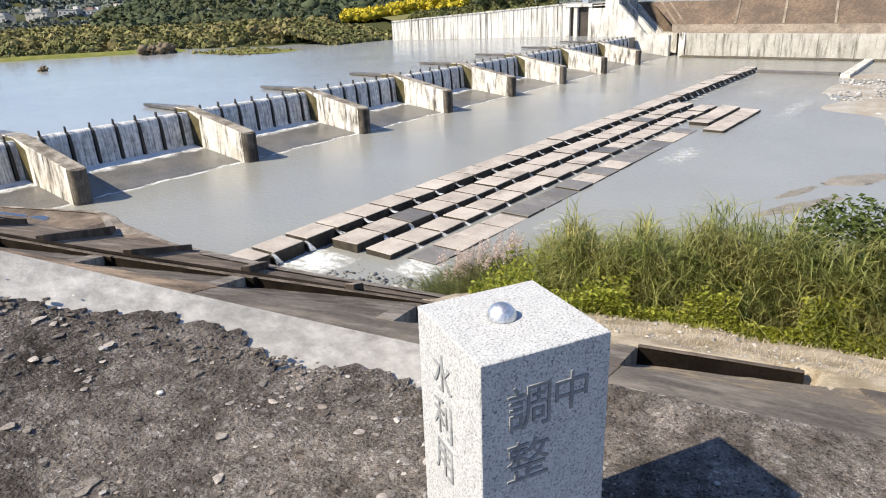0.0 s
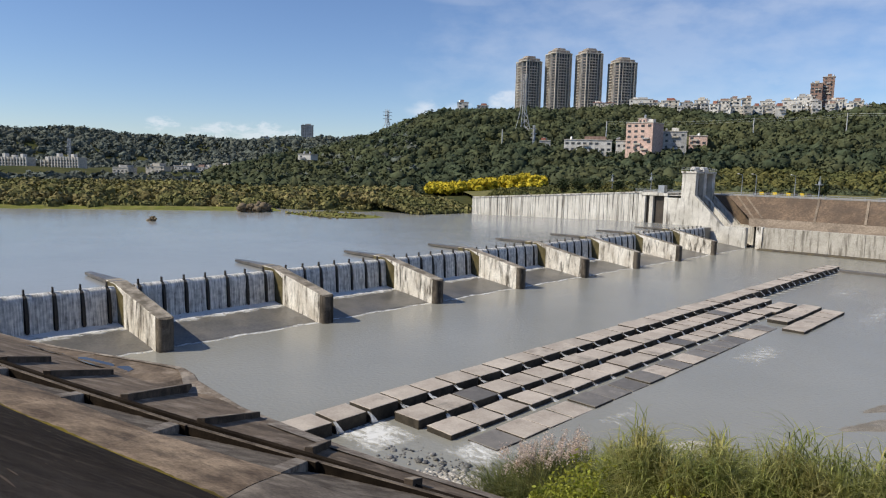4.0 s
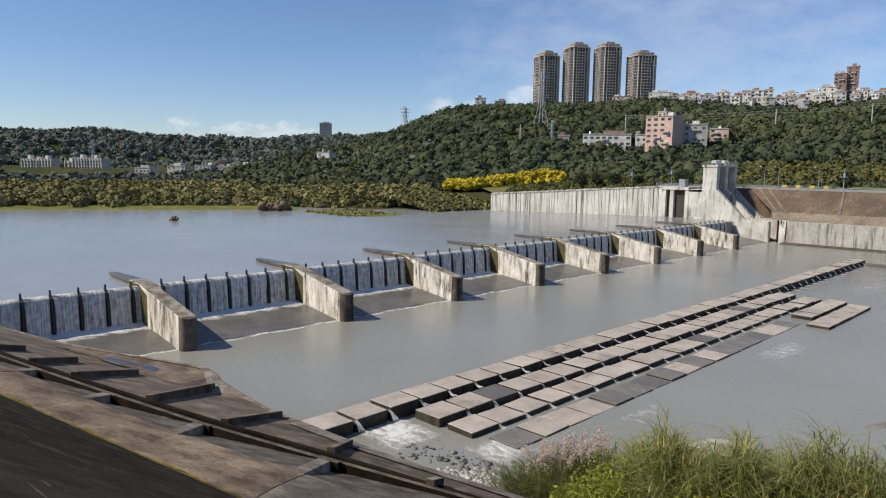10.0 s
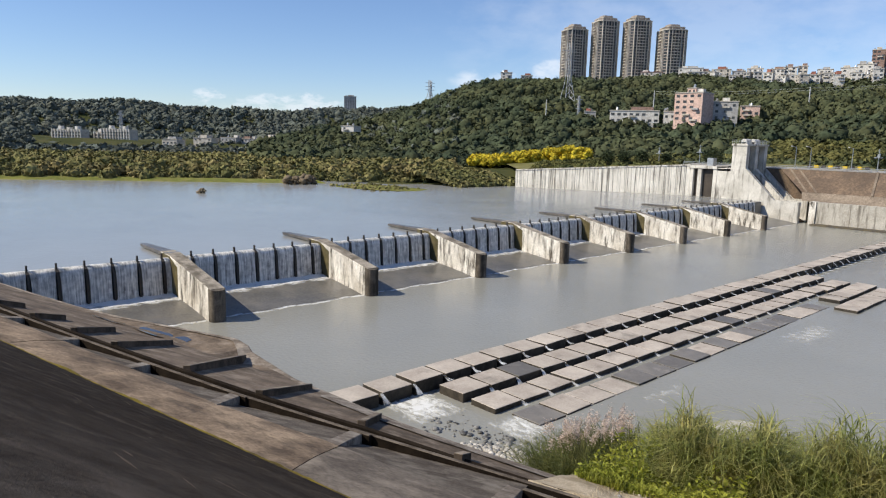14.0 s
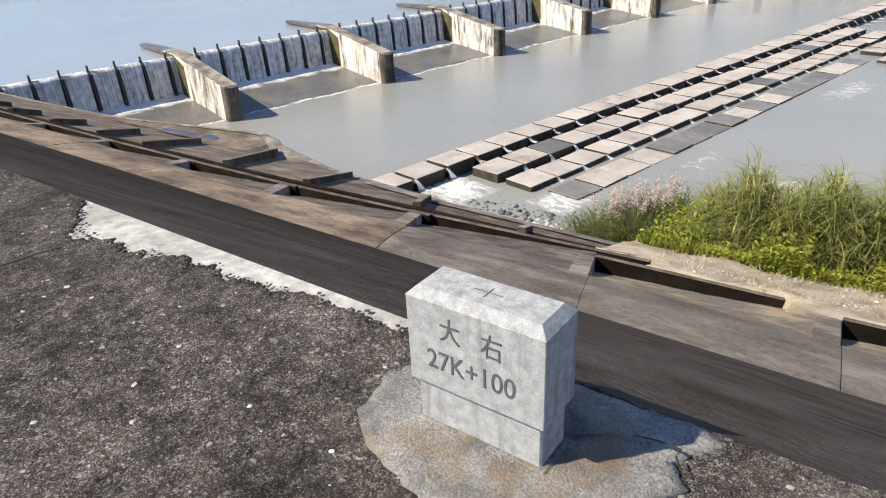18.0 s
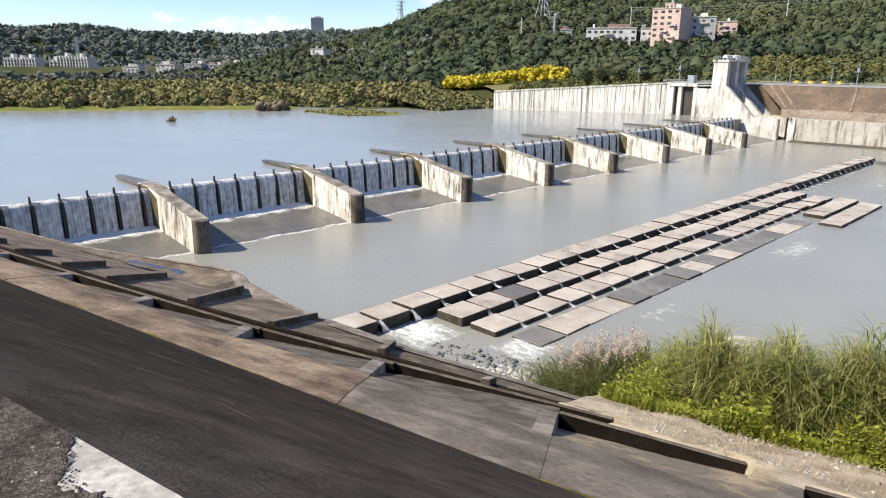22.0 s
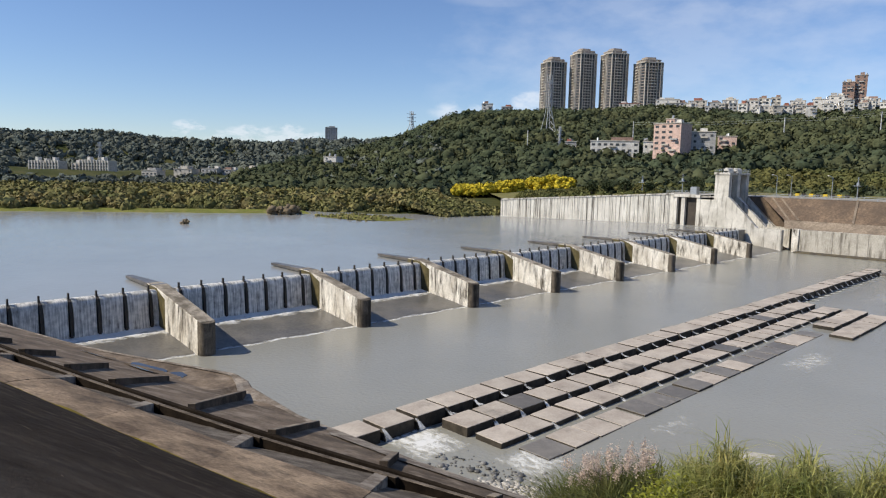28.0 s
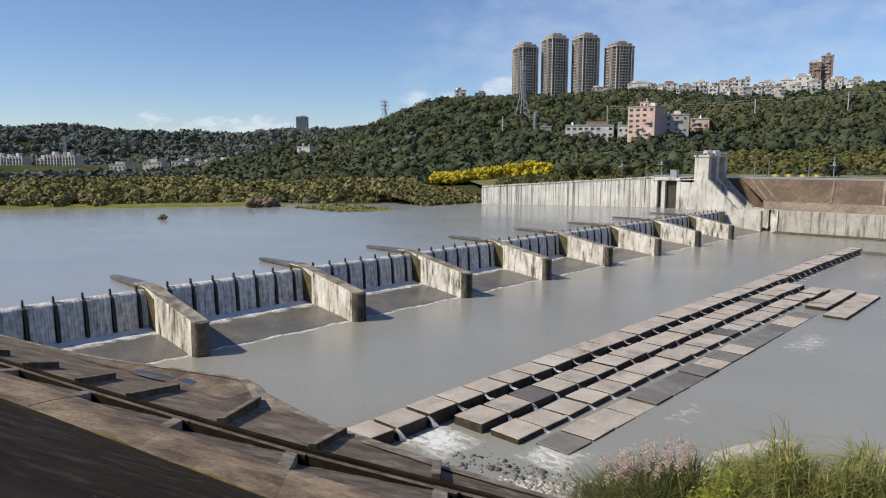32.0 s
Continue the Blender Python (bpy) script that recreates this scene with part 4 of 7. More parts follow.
for s in near_s:
    e, z = edge_n(s), crest_z(s)
    wide = np.interp(s, (-2.1, -1.8, -1.2, -0.6, -0.2, 0.4, 0.8, 1.75, 1.9, 2.3), (-0.01, 0.17, 0.10, 0.045, 0.004, 0.004, 0.16, 0.12, 0.004, 0.004))
    rag = 0.05 * noise.noise((s * 3.1, 0.3, 0)) + 0.06 * noise.noise((s * 8.0, 1.7, 0)) + 0.03 * noise.noise((s * 19.0, 2.9, 0)) + 0.016 * noise.noise((s * 43.0, 4.1, 0)) + 0.014 * noise.noise((s * 90.0, 6.3, 0)) + 0.02 * noise.noise((s * 190.0, 8.3, 0))
    b = e - max(0.004, wide + rag * min(1.0, wide * 9 + 0.08))
    V += [(s, -14, z + 0.05), (s, e - 6, z + 0.01), (s, e - 2.0, z), (s, e - 1.0, z), (s, e - 0.5, z), (s, b - 0.02, z), (s, b, z - 0.002), (s, b + 0.003, z - 0.009)]
levee("levee_crest", V, rows_to_faces(len(near_s), 8), ASPHALT, "worn pebbly dark asphalt on the levee crest", "road")
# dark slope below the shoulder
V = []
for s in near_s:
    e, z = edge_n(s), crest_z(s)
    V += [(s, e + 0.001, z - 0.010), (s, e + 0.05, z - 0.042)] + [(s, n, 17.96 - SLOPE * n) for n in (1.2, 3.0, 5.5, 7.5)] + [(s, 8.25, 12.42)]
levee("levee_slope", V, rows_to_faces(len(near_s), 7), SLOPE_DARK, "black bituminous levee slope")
V = []
for s in np.arange(-60, 30, 0.2):
    w = max(0.0, 0.05 + 0.42 * noise.noise((s * 0.5, 5, 0)) + 0.16 * noise.noise((s * 2.7, 9, 0)))
    V += [(s, 8.2 - w, 12.432 + SLOPE * w + 0.02), (s, 8.28 + w * 0.3, 12.435)]
levee("moss_line", V, rows_to_faces(len(V) // 2, 2), MOSS, "broken line of yellow moss along the berm", "moss")

sc = random.Random(17)
V, F = [], []
for _ in range(170):
    s, n, l, w, t = sc.uniform(-26, 8), sc.uniform(1.2, 7.8), 0.06 + 0.9 * sc.random() ** 3, sc.uniform(0.006, 0.022), sc.uniform(-0.3, 0.15)
    q = len(V)
    for k in range(5):
        u = k / 4
        ww = w * math.sin(math.pi * (0.1 + 0.8 * u)) * sc.uniform(0.6, 1.3)
        nn = n + t * l * u + 0.02 * noise.noise((s + u, n, 0))
        V += [(s + l * u, nn - ww, 17.96 - SLOPE * (nn - ww) + 0.008), (s + l * u, nn + ww, 17.96 - SLOPE * (nn + ww) + 0.008)]
    F += [(q + 2 * k, q + 2 * k + 1, q + 2 * k + 3, q + 2 * k + 2) for k in range(4)]
tagged(mesh_of("slope_scrapes", [bank(*v) for v in V], F, SCRATCH), "pale scrapes on the black slope", "scrapes", kind="stuff")

# berm panels laid skew to the levee; behind each end pad the edge drops into a shallow ramp against a kerb wall
KERB = ((-120, 12.6), (-38, 12.8), (-27, 13.0), (-21.8, 13.3), (-16.3, 13.65), (-10.9, 15.3), (-5.5, 15.6), (40, 15.6))
INNER = ((-120, 13.5), (-32, 13.9), (-26.6, 14.3), (-23, 14.6), (-18, 15.3), (-14.2, 16.3), (-12.3, 16.7), (-10, 17.0), (-8, 17.4), (-5.6, 17.9))
SKEW = ((-40, 1.0), (-22, 1.0), (-16, 0.88), (-11, 0.6), (-5.5, 0.38), (0, 0.06), (40, 0.06))
LIP = ((-120, 11.6), (-22, 11.7), (-16.3, 11.4), (-10.9, 12.4), (40, 12.35))


def along(line, s):
    return float(np.interp(s, [p[0] for p in line], [p[1] for p in line]))


def sweep(name, ss, section, material, parent, label=""):
    """A solid strip along the levee; section(s) gives its outline across as (n, z)."""
    V, w = [], 0
    for s in ss:
        pr = section(s)
        w = len(pr)
        V += [bank(s, n, z) for n, z in pr]
    F = [(i * w + j, i * w + (j + 1) % w, (i + 1) * w + (j + 1) % w, (i + 1) * w + j) for i in range(len(ss) - 1) for j in range(w)]
    F += [tuple(range(w)), tuple(range((len(ss) - 1) * w, len(ss) * w))]
    return mesh_of(name, V, F, material, parent, label)


def skew_s(s0, n):
    """Where the joint that starts at pad s0 lies at n."""
    return s0 - along(SKEW, s0) * (n - along(LIP, s0))


def wall_line(s0):
    """Start and end of the kerb wall behind pad s0, as (s, n) pairs."""
    n0 = along(KERB, s0)
    a = (skew_s(s0, n0), n0)
    if s0 > -6:
        return a, (s0 + 3.7, 17.05)
    if s0 > -11.5:
        return a, (-5.7, 17.35)
    s1 = next((c for c in CORNERS if c > s0 + 1), s0 + 5.42)
    n1 = along(KERB, s1) if s0 < -17 else 15.15
    return a, (skew_s(s1, n1) + 0.3, n1)


def wall_n(s, line):
    (sa, na), (sb, nb) = line
    return na + (nb - na) * (s - sa) / (sb - sa)


def skin(name, rows, material, parent, label="", smooth=True):
    w = len(rows[0])
    return mesh_of(name, [bank(*v) for r in rows for v in r], rows_to_faces(len(rows), w), material, parent, label, smooth)


CORNERS = [c + float(np.interp(c, (-28, -21.8, -16.3, -10.9, -5.5), (0.4, 0.5, 0.6, -0.2, 0.0))) for c in (-5.5 + 5.42 * i for i in range(-12, 9))]
WALLS = [wall_line(s0) for s0 in CORNERS]
berm = thing("berm", "brown stained concrete berm of skew panels with shallow drain pits", "embankment", kind="structure")
pr = random.Random(3)
for s0, line in zip(CORNERS, WALLS):
    s1 = next((c for c in CORNERS if c > s0 + 1), s0 + 5.42)
    river = s0 > -6
    lip0, lip1 = along(LIP, s0), along(LIP, s1)
    rise = pr.uniform(-0.012, 0.012)
    rows = []
    for i in range(25):
        u = i / 24
        row = []
        for j in range(13):
            v = j / 12
            n = 8.2 + (lip0 + (lip1 - lip0) * u - 8.2) * v
            s = (skew_s(s0, n) + 0.007) * (1 - u) + (skew_s(s1, n) - 0.007) * u
            z = fall_z(n) + rise + 0.02 * noise.noise((s * 0.7, n * 0.7, 2)) + 0.008 * noise.noise((s * 3, n * 3, 4)) + 0.05 * math.sin(math.pi * v)
            row.append((s, n, z if 0 < i < 24 else z - 0.012))
        rows.append(row)
    stone = BROWN if s0 < -12 else BERM_GREY
    skin("panel", rows, stone, berm)
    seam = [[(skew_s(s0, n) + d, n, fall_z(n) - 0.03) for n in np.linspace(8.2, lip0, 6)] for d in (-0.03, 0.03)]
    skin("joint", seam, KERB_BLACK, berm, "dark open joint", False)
    # the ramp: level with the panel at the fold, lowest behind the pad, rising downstream
    (sa, na), (sb, nb) = line
    rows = []
    for i in range(19):
        u = i / 18
        row = []
        for j in range(9):
            v = j / 8
            n0, n1 = lip0 + (lip1 - lip0) * u, (wall_n(sa + (sb - sa) * u, line) if not river else na)
            n = n0 + (n1 - n0) * v
            s = skew_s(s0, n) * (1 - u) + (skew_s(s1, n) - 0.02) * u
            deep = ((0.33 - 0.31 * u) if not river else 0.46 * max(0.0, 1 - u / 0.92) ** 0.8) * v**0.85
            row.append((s, n, fall_z(n) + rise - 0.012 - deep + 0.03 * noise.noise((s * 2.2, n * 2.2, 8)) * v))
        rows.append(row)
    skin("pit_floor", rows, PIT_DIRT if s0 < -6 else PIT_STRAW, berm, "dirt-strewn sloping pit floor")
    # end pad between two pits
    wide = 0.55
    tab = []
    for n, d in ((lip0 - 0.15, 0.0), (lip0 - 0.15, -wide), (na, -wide), (na, 0.0)):
        tab.append(bank(skew_s(s0, n) + d, n, fall_z(n) + 0.02))
    bm = bmesh.new()
    hi, lo = [bm.verts.new(v) for v in tab], [bm.verts.new((v[0], v[1], v[2] - 0.95)) for v in tab]
    bm.faces.new(hi)
    for i in range(4):
        bm.faces.new((hi[i], lo[i], lo[(i + 1) % 4], hi[(i + 1) % 4]))
    bmesh.ops.bevel(bm, geom=[e for e in bm.edges if e.verts[0] in hi and e.verts[1] in hi], offset=0.025, segments=2, affect="EDGES")
    part("end_pad", bm, RIM if s0 < -3 else BERM_GREY, berm, "worn concrete pad at the end of a pit")
    ss = np.linspace(sa - 0.5 * (not river), sb, 9)
    drop = (lambda s: 0.0) if not river else (lambda s: 0.10 * max(0.0, (s - sa) / (sb - sa)))
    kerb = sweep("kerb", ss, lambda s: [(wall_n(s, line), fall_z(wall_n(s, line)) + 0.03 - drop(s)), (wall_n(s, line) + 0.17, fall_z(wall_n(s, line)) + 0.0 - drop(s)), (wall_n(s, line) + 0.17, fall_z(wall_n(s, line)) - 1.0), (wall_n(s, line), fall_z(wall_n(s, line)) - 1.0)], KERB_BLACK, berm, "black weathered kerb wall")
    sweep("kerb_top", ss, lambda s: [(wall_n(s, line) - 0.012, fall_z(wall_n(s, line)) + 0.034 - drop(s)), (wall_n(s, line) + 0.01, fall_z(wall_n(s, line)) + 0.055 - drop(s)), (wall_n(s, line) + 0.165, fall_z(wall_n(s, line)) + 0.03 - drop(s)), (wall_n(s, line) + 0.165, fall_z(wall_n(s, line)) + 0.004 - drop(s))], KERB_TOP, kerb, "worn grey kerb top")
    if not river:
        V = []
        for s in np.linspace(s0 - 1.5, s1, 7):
            a, c = min(along(INNER, s), wall_n(s, line)) + 0.1, along(INNER, s) + 0.1
            V += [bank(s, a, fall_z(a) - 0.75), bank(s, max(a, c), fall_z(max(a, c)) - 0.75)]
        mesh_of("drain_floor", V, rows_to_faces(7, 2), PIT_DIRT, berm, "dirt-dark drain floor")

# apron between the kerb and the water's edge
EDGE = ((-120, 20.0), (-60, 22.3), (-46, 22.9), (-33.4, 25.3), (-15.6, 20.5), (-12.7, 20.2), (-6.2, 20.5))


def rim_n(s):
    return float(np.interp(s, [p[0] for p in EDGE], [p[1] for p in EDGE]))


V = []
ss = np.concatenate([np.arange(-120, -40, 4.0), np.arange(-40, -6.0, 0.5), [-6.2]])
for s in ss:
    a, c = along(INNER, s), rim_n(s)
    V.append((s, a - 0.01, fall_z(a) - 1.0))
    for k in np.linspace(0, 1, 9):
        n = a + (c - a) * k
        z = max(fall_z(n), 6.45 + 0.25 * (s < -31)) - 0.04 + 0.03 * noise.noise((s * 0.5, n * 0.5, 0))
        V.append((s, n, z))
    V.append((s, c + 0.02, -3))
levee("apron", V, rows_to_faces(len(ss), 11), APRON, "dirty brown concrete apron above the water")
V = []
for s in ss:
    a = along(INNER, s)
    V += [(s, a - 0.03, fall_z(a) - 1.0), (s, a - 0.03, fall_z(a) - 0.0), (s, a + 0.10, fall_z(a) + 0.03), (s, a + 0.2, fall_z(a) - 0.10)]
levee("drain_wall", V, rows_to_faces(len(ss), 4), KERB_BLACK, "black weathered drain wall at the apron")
V = []
for s in ss:
    c = rim_n(s)
    z = max(fall_z(c), 6.45 + 0.25 * (s < -31))
    V += [(s, c - float(np.interp(s, (-36, -33, -28, -20, -12), (0.25, 0.4, 1.9, 1.5, 0.9))), z + 0.02 + 0.4 * float(np.interp(s, (-36, -33, -28, -20, -12), (0.0, 0.0, 0.0, 1.5, 0.9)))), (s, c - 0.02, z + 0.03), (s, c + 0.06, z + 0.01), (s, c + 0.06, z - 1.2)]
levee("apron_rim", V, rows_to_faces(len(ss), 4), RIM, "paler worn rim of the apron")

RIBS = ((-9.9, 16.8, -10.2, 17.8), (-14.2, 16.6, -16.2, 19.8), (-18.5, 15.3, -22.8, 21.9), (-22.8, 14.9, -30.4, 23.6), (-27.6, 14.3, -33.6, 20.8), (-31.0, 14.1, -35.4, 18.3),
        (-35.0, 13.9, -37.4, 16.5), (-39.3, 13.8, -40.6, 15.7), (-43.8, 13.8, -45.0, 16.0), (-48.5, 13.8, -50.0, 16.5), (-53.5, 13.8, -55.0, 16.5))


def rib_solid(v0, v1, wide, low, high):
    side = (v1 - v0).cross(Vector((0, 0, 1))).normalized() * wide
    V = [v0 - side, v0 + side, v1 + side, v1 - side]
    V = [v + Vector((0, 0, low)) for v in V] + [v + Vector((0, 0, high)) for v in V]
    bm = bmesh.new()
    bv = [bm.verts.new(v) for v in V]
    for q in ((0, 1, 2, 3), (4, 5, 6, 7), (0, 1, 5, 4), (1, 2, 6, 5), (2, 3, 7, 6), (3, 0, 4, 7)):
        bm.faces.new([bv[i] for i in q])
    bmesh.ops.bevel(bm, geom=bm.edges[:], offset=0.02, segments=1, affect="EDGES")
    return bm


for a, an, c, cn in RIBS:
    v0, v1 = Vector(bank(a, an, fall_z(an))), Vector(bank(c, cn, max(fall_z(cn), 6.45)))
    rib = thing("apron_rib", "dirty low concrete rib across the apron", "rib", "ribs on the apron")
    # lit top and shaded faces of the rib are painted as two materials
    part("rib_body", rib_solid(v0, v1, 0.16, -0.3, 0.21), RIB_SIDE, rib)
    part("rib_top", rib_solid(v0, v1, 0.17, 0.2, 0.235), BERM_GREY, rib, "brown rib top, paler as if lit")

# shallow puddles left on the apron
WET = surf("still puddle over silt", (0.045, 0.042, 0.04), (0.03, 0.028, 0.027), 0.8, 0.06, 0.0, 8, spec=0.5, grit=0.3)
for cs, cn, hs, hn, seed in ((-42.9, 21.9, 1.9, 0.75, 1), (-38.3, 22.4, 1.8, 0.85, 2), (-35.8, 22.9, 0.75, 0.5, 3)):
    V, F = [], []
    for k in range(6):
        for i in range(40):
            a = i / 40 * 2 * math.pi
            q = (k / 5) * (1 + 0.45 * noise.noise((math.cos(a) * 1.3 + seed * 7, math.sin(a) * 1.3, 0)))
            ps, pn = cs + hs * q * math.cos(a), cn + hn * q * math.sin(a)
            V.append((ps, pn, max(fall_z(pn), 6.7) + 0.035 + 0.012 * noise.noise((ps * 0.5, pn * 0.5, 0))))
    F = [(k * 40 + i, k * 40 + (i + 1) % 40, (k + 1) * 40 + (i + 1) % 40, (k + 1) * 40 + i) for k in range(5) for i in range(40)]
    tagged(mesh_of("puddle", [bank(*v) for v in V], F, WET), "dark shallow puddle on the concrete apron", "puddle", "puddles on the apron", kind="structure")

# straw-covered gravel bank downstream of the apron


def bank_z(s, n):
    """Height of the unpaved bank."""
    low = np.interp(n, (15, 21, 25, 30, 36, 44), (9.6, 7.55, 5.2, 2.4, 0.1, -2.0))
    return low + 0.18 * noise.noise((s * 0.5, n * 0.5, 3)) + 0.08 * noise.noise((s * 1.7, n * 1.7, 5))


V = []
gs, gn = np.arange(-7.5, 60, 0.5), np.concatenate([np.arange(14.4, 24, 0.5), np.arange(24, 46, 1.0)])
for s in gs:
    for n in gn:
        z = min(bank_z(s, n), fall_z(n) + 0.03 if n < 17 else 99)
        for line in WALLS[11:]:
            if line[0][0] - 0.4 < s < line[1][0] and n < wall_n(s, line) + 0.2:
                z = fall_z(n) - 1.5
        V.append((s, n, z))
levee("bank_gravel", V, rows_to_faces(len(gs), len(gn)), STRAW, "dry straw and gravel on the river bank", "ground", True)
V = []
gs, gn = np.arange(-27, -5, 0.6), np.arange(20.6, 46, 0.8)
for s in gs:
    for n in gn:
        z = np.interp(n, (20, 24, 30, 35, 39, 44), (2.2, 1.7, 0.95, 0.30, -0.3, -1.0)) + np.interp(s, (-27, -21, -12, -7), (-2.2, -0.5, 0.2, 2.8)) + 0.12 * noise.noise((s * 0.8, n * 0.8, 7))
        V.append((s, n, z))
levee("bank_rubble", V, rows_to_faces(len(gs), len(gn)), STONE_PALE, "rubble at the foot of the apron wall", "ground", True)
rng = np.random.default_rng(5)


def on_rubble(s, n):
    return np.interp(n, (20, 24, 30, 35, 39, 44), (2.2, 1.7, 0.95, 0.30, -0.3, -1.0)) + np.interp(s, (-27, -21, -12, -7), (-2.2, -0.5, 0.2, 2.8))


S, N = rng.uniform(-23, -9, 2600), rng.uniform(28, 40, 2600)
Z = on_rubble(S, N)
ok = (Z > -0.25) & (Z < 2.2)
P = np.array([bank(s, n, z + 0.04) for s, n, z in zip(S[ok], N[ok], Z[ok])])
scatter("river_stones", P, rng.uniform(0.08, 0.26, len(P)) ** 1.0, STONE_PALE, 1, 0.35, 11, "heap of pale and grey rounded river stones", "stones", 0.65)
shoal = np.random.default_rng(21)
along = shoal.random(130)
P = np.stack([0.3 + 1.6 * along + shoal.normal(0, 1.1, 130), -34.2 - 6.4 * along + shoal.normal(0, 0.6, 130), shoal.uniform(-0.06, 0.06, 130)], 1)
scatter("shallow_stones", P, 0.07 + 0.26 * shoal.random(130) ** 3, STONE_WET, 1, 0.35, 13, "wet grey stones showing through the shallow water", "stones", 0.65)
S, N = rng.uniform(-6, 20, 650), rng.uniform(17.3, 25, 650)
P = np.array([bank(s, n, bank_z(s, n) + 0.01) for s, n in zip(S, N)])
scatter("bank_pebbles", P, 0.02 + 0.08 * rng.random(len(P)) ** 3, STONE_PALE, 1, 0.35, 12, "pale pebbles strewn over the straw bank", "pebbles", 0.6)

# ---- plants on the bank ----


def blades(name, roots, heights, material, label, width=0.035, lean=0.45, seed=1, parts=5, category="reeds"):
    """Arching grass leaves, each a tapered strip."""
    r = np.random.default_rng(seed)
    n = len(roots)
    az, le = r.uniform(0, 2 * math.pi, n), r.uniform(0.15, 1.0, n) * lean
    dirs = np.stack([np.cos(az), np.sin(az), np.zeros(n)], 1)
    side = np.stack([-np.sin(az), np.cos(az), np.zeros(n)], 1)
    V = np.zeros((n, 2 * parts, 3))
    for i in range(parts):
        u = i / (parts - 1)
        w = width * (1 - u) ** 0.6 * r.uniform(0.7, 1.3, n) if i else np.full(n, width * 0.7)
        p = roots + dirs * (le * heights * u**2.0)[:, None]
        p[:, 2] += heights * (u - 0.42 * le * u**3)
        V[:, 2 * i] = p - side * w[:, None] / 2
        V[:, 2 * i + 1] = p + side * w[:, None] / 2
    base = np.arange(n)[:, None] * 2 * parts
    F = np.concatenate([base + np.array([[2 * i, 2 * i + 1, 2 * i + 3, 2 * i + 2]]) for i in range(parts - 1)])
    return tagged(quads(name, V.reshape(-1, 3), F, material), label, category, kind="stuff")


def quads(name, V, F, material):
    me = bpy.data.meshes.new(name)
    me.vertices.add(len(V))
    me.vertices.foreach_set("co", np.ascontiguousarray(V, dtype=np.float32).ravel())
    me.loops.add(F.size)
    me.loops.foreach_set("vertex_index", F.ravel().astype(np.int32))
    me.polygons.add(len(F))
    me.polygons.foreach_set("loop_start", np.arange(0, F.size, 4, dtype=np.int32))
    me.update(calc_edges=True)
    me.materials.append(material)
    return new(name, me)


def leaves(name, centres, size, material, label, seed=1, category="shrub", parent=None):
    """Loose leaf blades, each a kite of its own turn."""
    r = np.random.default_rng(seed)
    n = len(centres)
    a = r.normal(size=(n, 3)) * (1, 1, 0.55)
    a /= np.linalg.norm(a, axis=1)[:, None]
    b = np.cross(a, r.normal(size=(n, 3)))
    b /= np.linalg.norm(b, axis=1)[:, None]
    l = (size * r.uniform(0.6, 1.4, n))[:, None]
    V = np.stack([centres - a * l, centres - b * l * 0.42, centres + a * l, centres + b * l * 0.42], 1)
    F = np.arange(4 * n).reshape(n, 4)
    ob = quads(name, V.reshape(-1, 3), F, material)
    if parent:
        ob.parent = parent
        return ob
    return tagged(ob, label, category, kind="stuff")


def clump_points(r, n, s, nn, ss, ns):
    """Roots in uneven tufts."""
    k = max(3, n // 60)
    cs, cn = r.uniform(s - ss, s + ss, k), r.uniform(nn - ns, nn + ns, k)
    i = r.integers(k, size=n)
    return cs[i] + r.normal(0, 0.35, n), cn[i] + r.normal(0, 0.35, n)


r = np.random.default_rng(21)
# tall reeds: stems, and arching leaves set all along them
S, N = r.uniform(-8, 16, 6400), r.uniform(24.2, 32, 6400)
ok = (S > -5.9 + (N - 26) * -0.35 + 0.5 * np.sin(N * 2.1)) & (N > 24.2)
S, N = S[ok], N[ok]
tall = r.uniform(3.0, 4.9, len(S)) * np.interp(S, (-6, -3, 0, 10), (0.92, 1.05, 1.2, 1.25)) * (0.88 + 0.16 * np.sin(S * 0.9) * np.sin(N * 1.3) + 0.1 * np.sin(S * 2.3))
R = np.array([bank(s, n, max(0.1, bank_z(s, n))) for s, n in zip(S, N)])
blades("reed_stems", R, tall * 0.92, REED_DARK, "dense stand of tall yellow-green reeds by the river", 0.035, 0.45, 3, 6)
i = np.repeat(np.arange(len(S)), 14)
L = R[i] + r.normal(0, 0.08, (len(i), 3)) * (1, 1, 0)
up = r.random(len(i)) ** 0.6 * 0.9
L[:, 2] += up * tall[i]
blades("reed_leaves", L, r.uniform(0.55, 1.45, len(i)), REED, "arching yellow-green reed leaves", 0.05, 2.1, 13, 4)
# smaller reed tuft with pink plumes
S, N = clump_points(r, 5200, -10.7, 29.4, 1.9, 1.7)
R = np.array([bank(s, n, on_rubble(s, n)) for s, n in zip(S, N)])
blades("plume_reeds", R, r.uniform(1.8, 4.0, len(S)), REED_DARK, "dark tuft of reeds with pink plumes beside the apron", 0.075, 1.0, 4, 6)
S, N = r.uniform(-12.6, -8.8, 46), r.uniform(28.5, 31.5, 46)
P = np.array([bank(s, n, on_rubble(s, n) + r.uniform(2.9, 4.1)) for s, n in zip(S, N)])
V = np.repeat(P, 120, axis=0) + r.normal(0, 1, (46 * 120, 3)) * (0.09, 0.09, 0.2)
V[:, 0] += (V[:, 2] - np.repeat(P[:, 2], 120)) * 0.35
leaves("reed_plumes", V, 0.055, PLUME, "soft pinkish plumes over the reeds", 5, "reeds")
# bright vines and ground cover
S, N = r.uniform(-7.5, 26, 44000), 21.0 + np.abs(r.normal(0, 3.0, 44000))
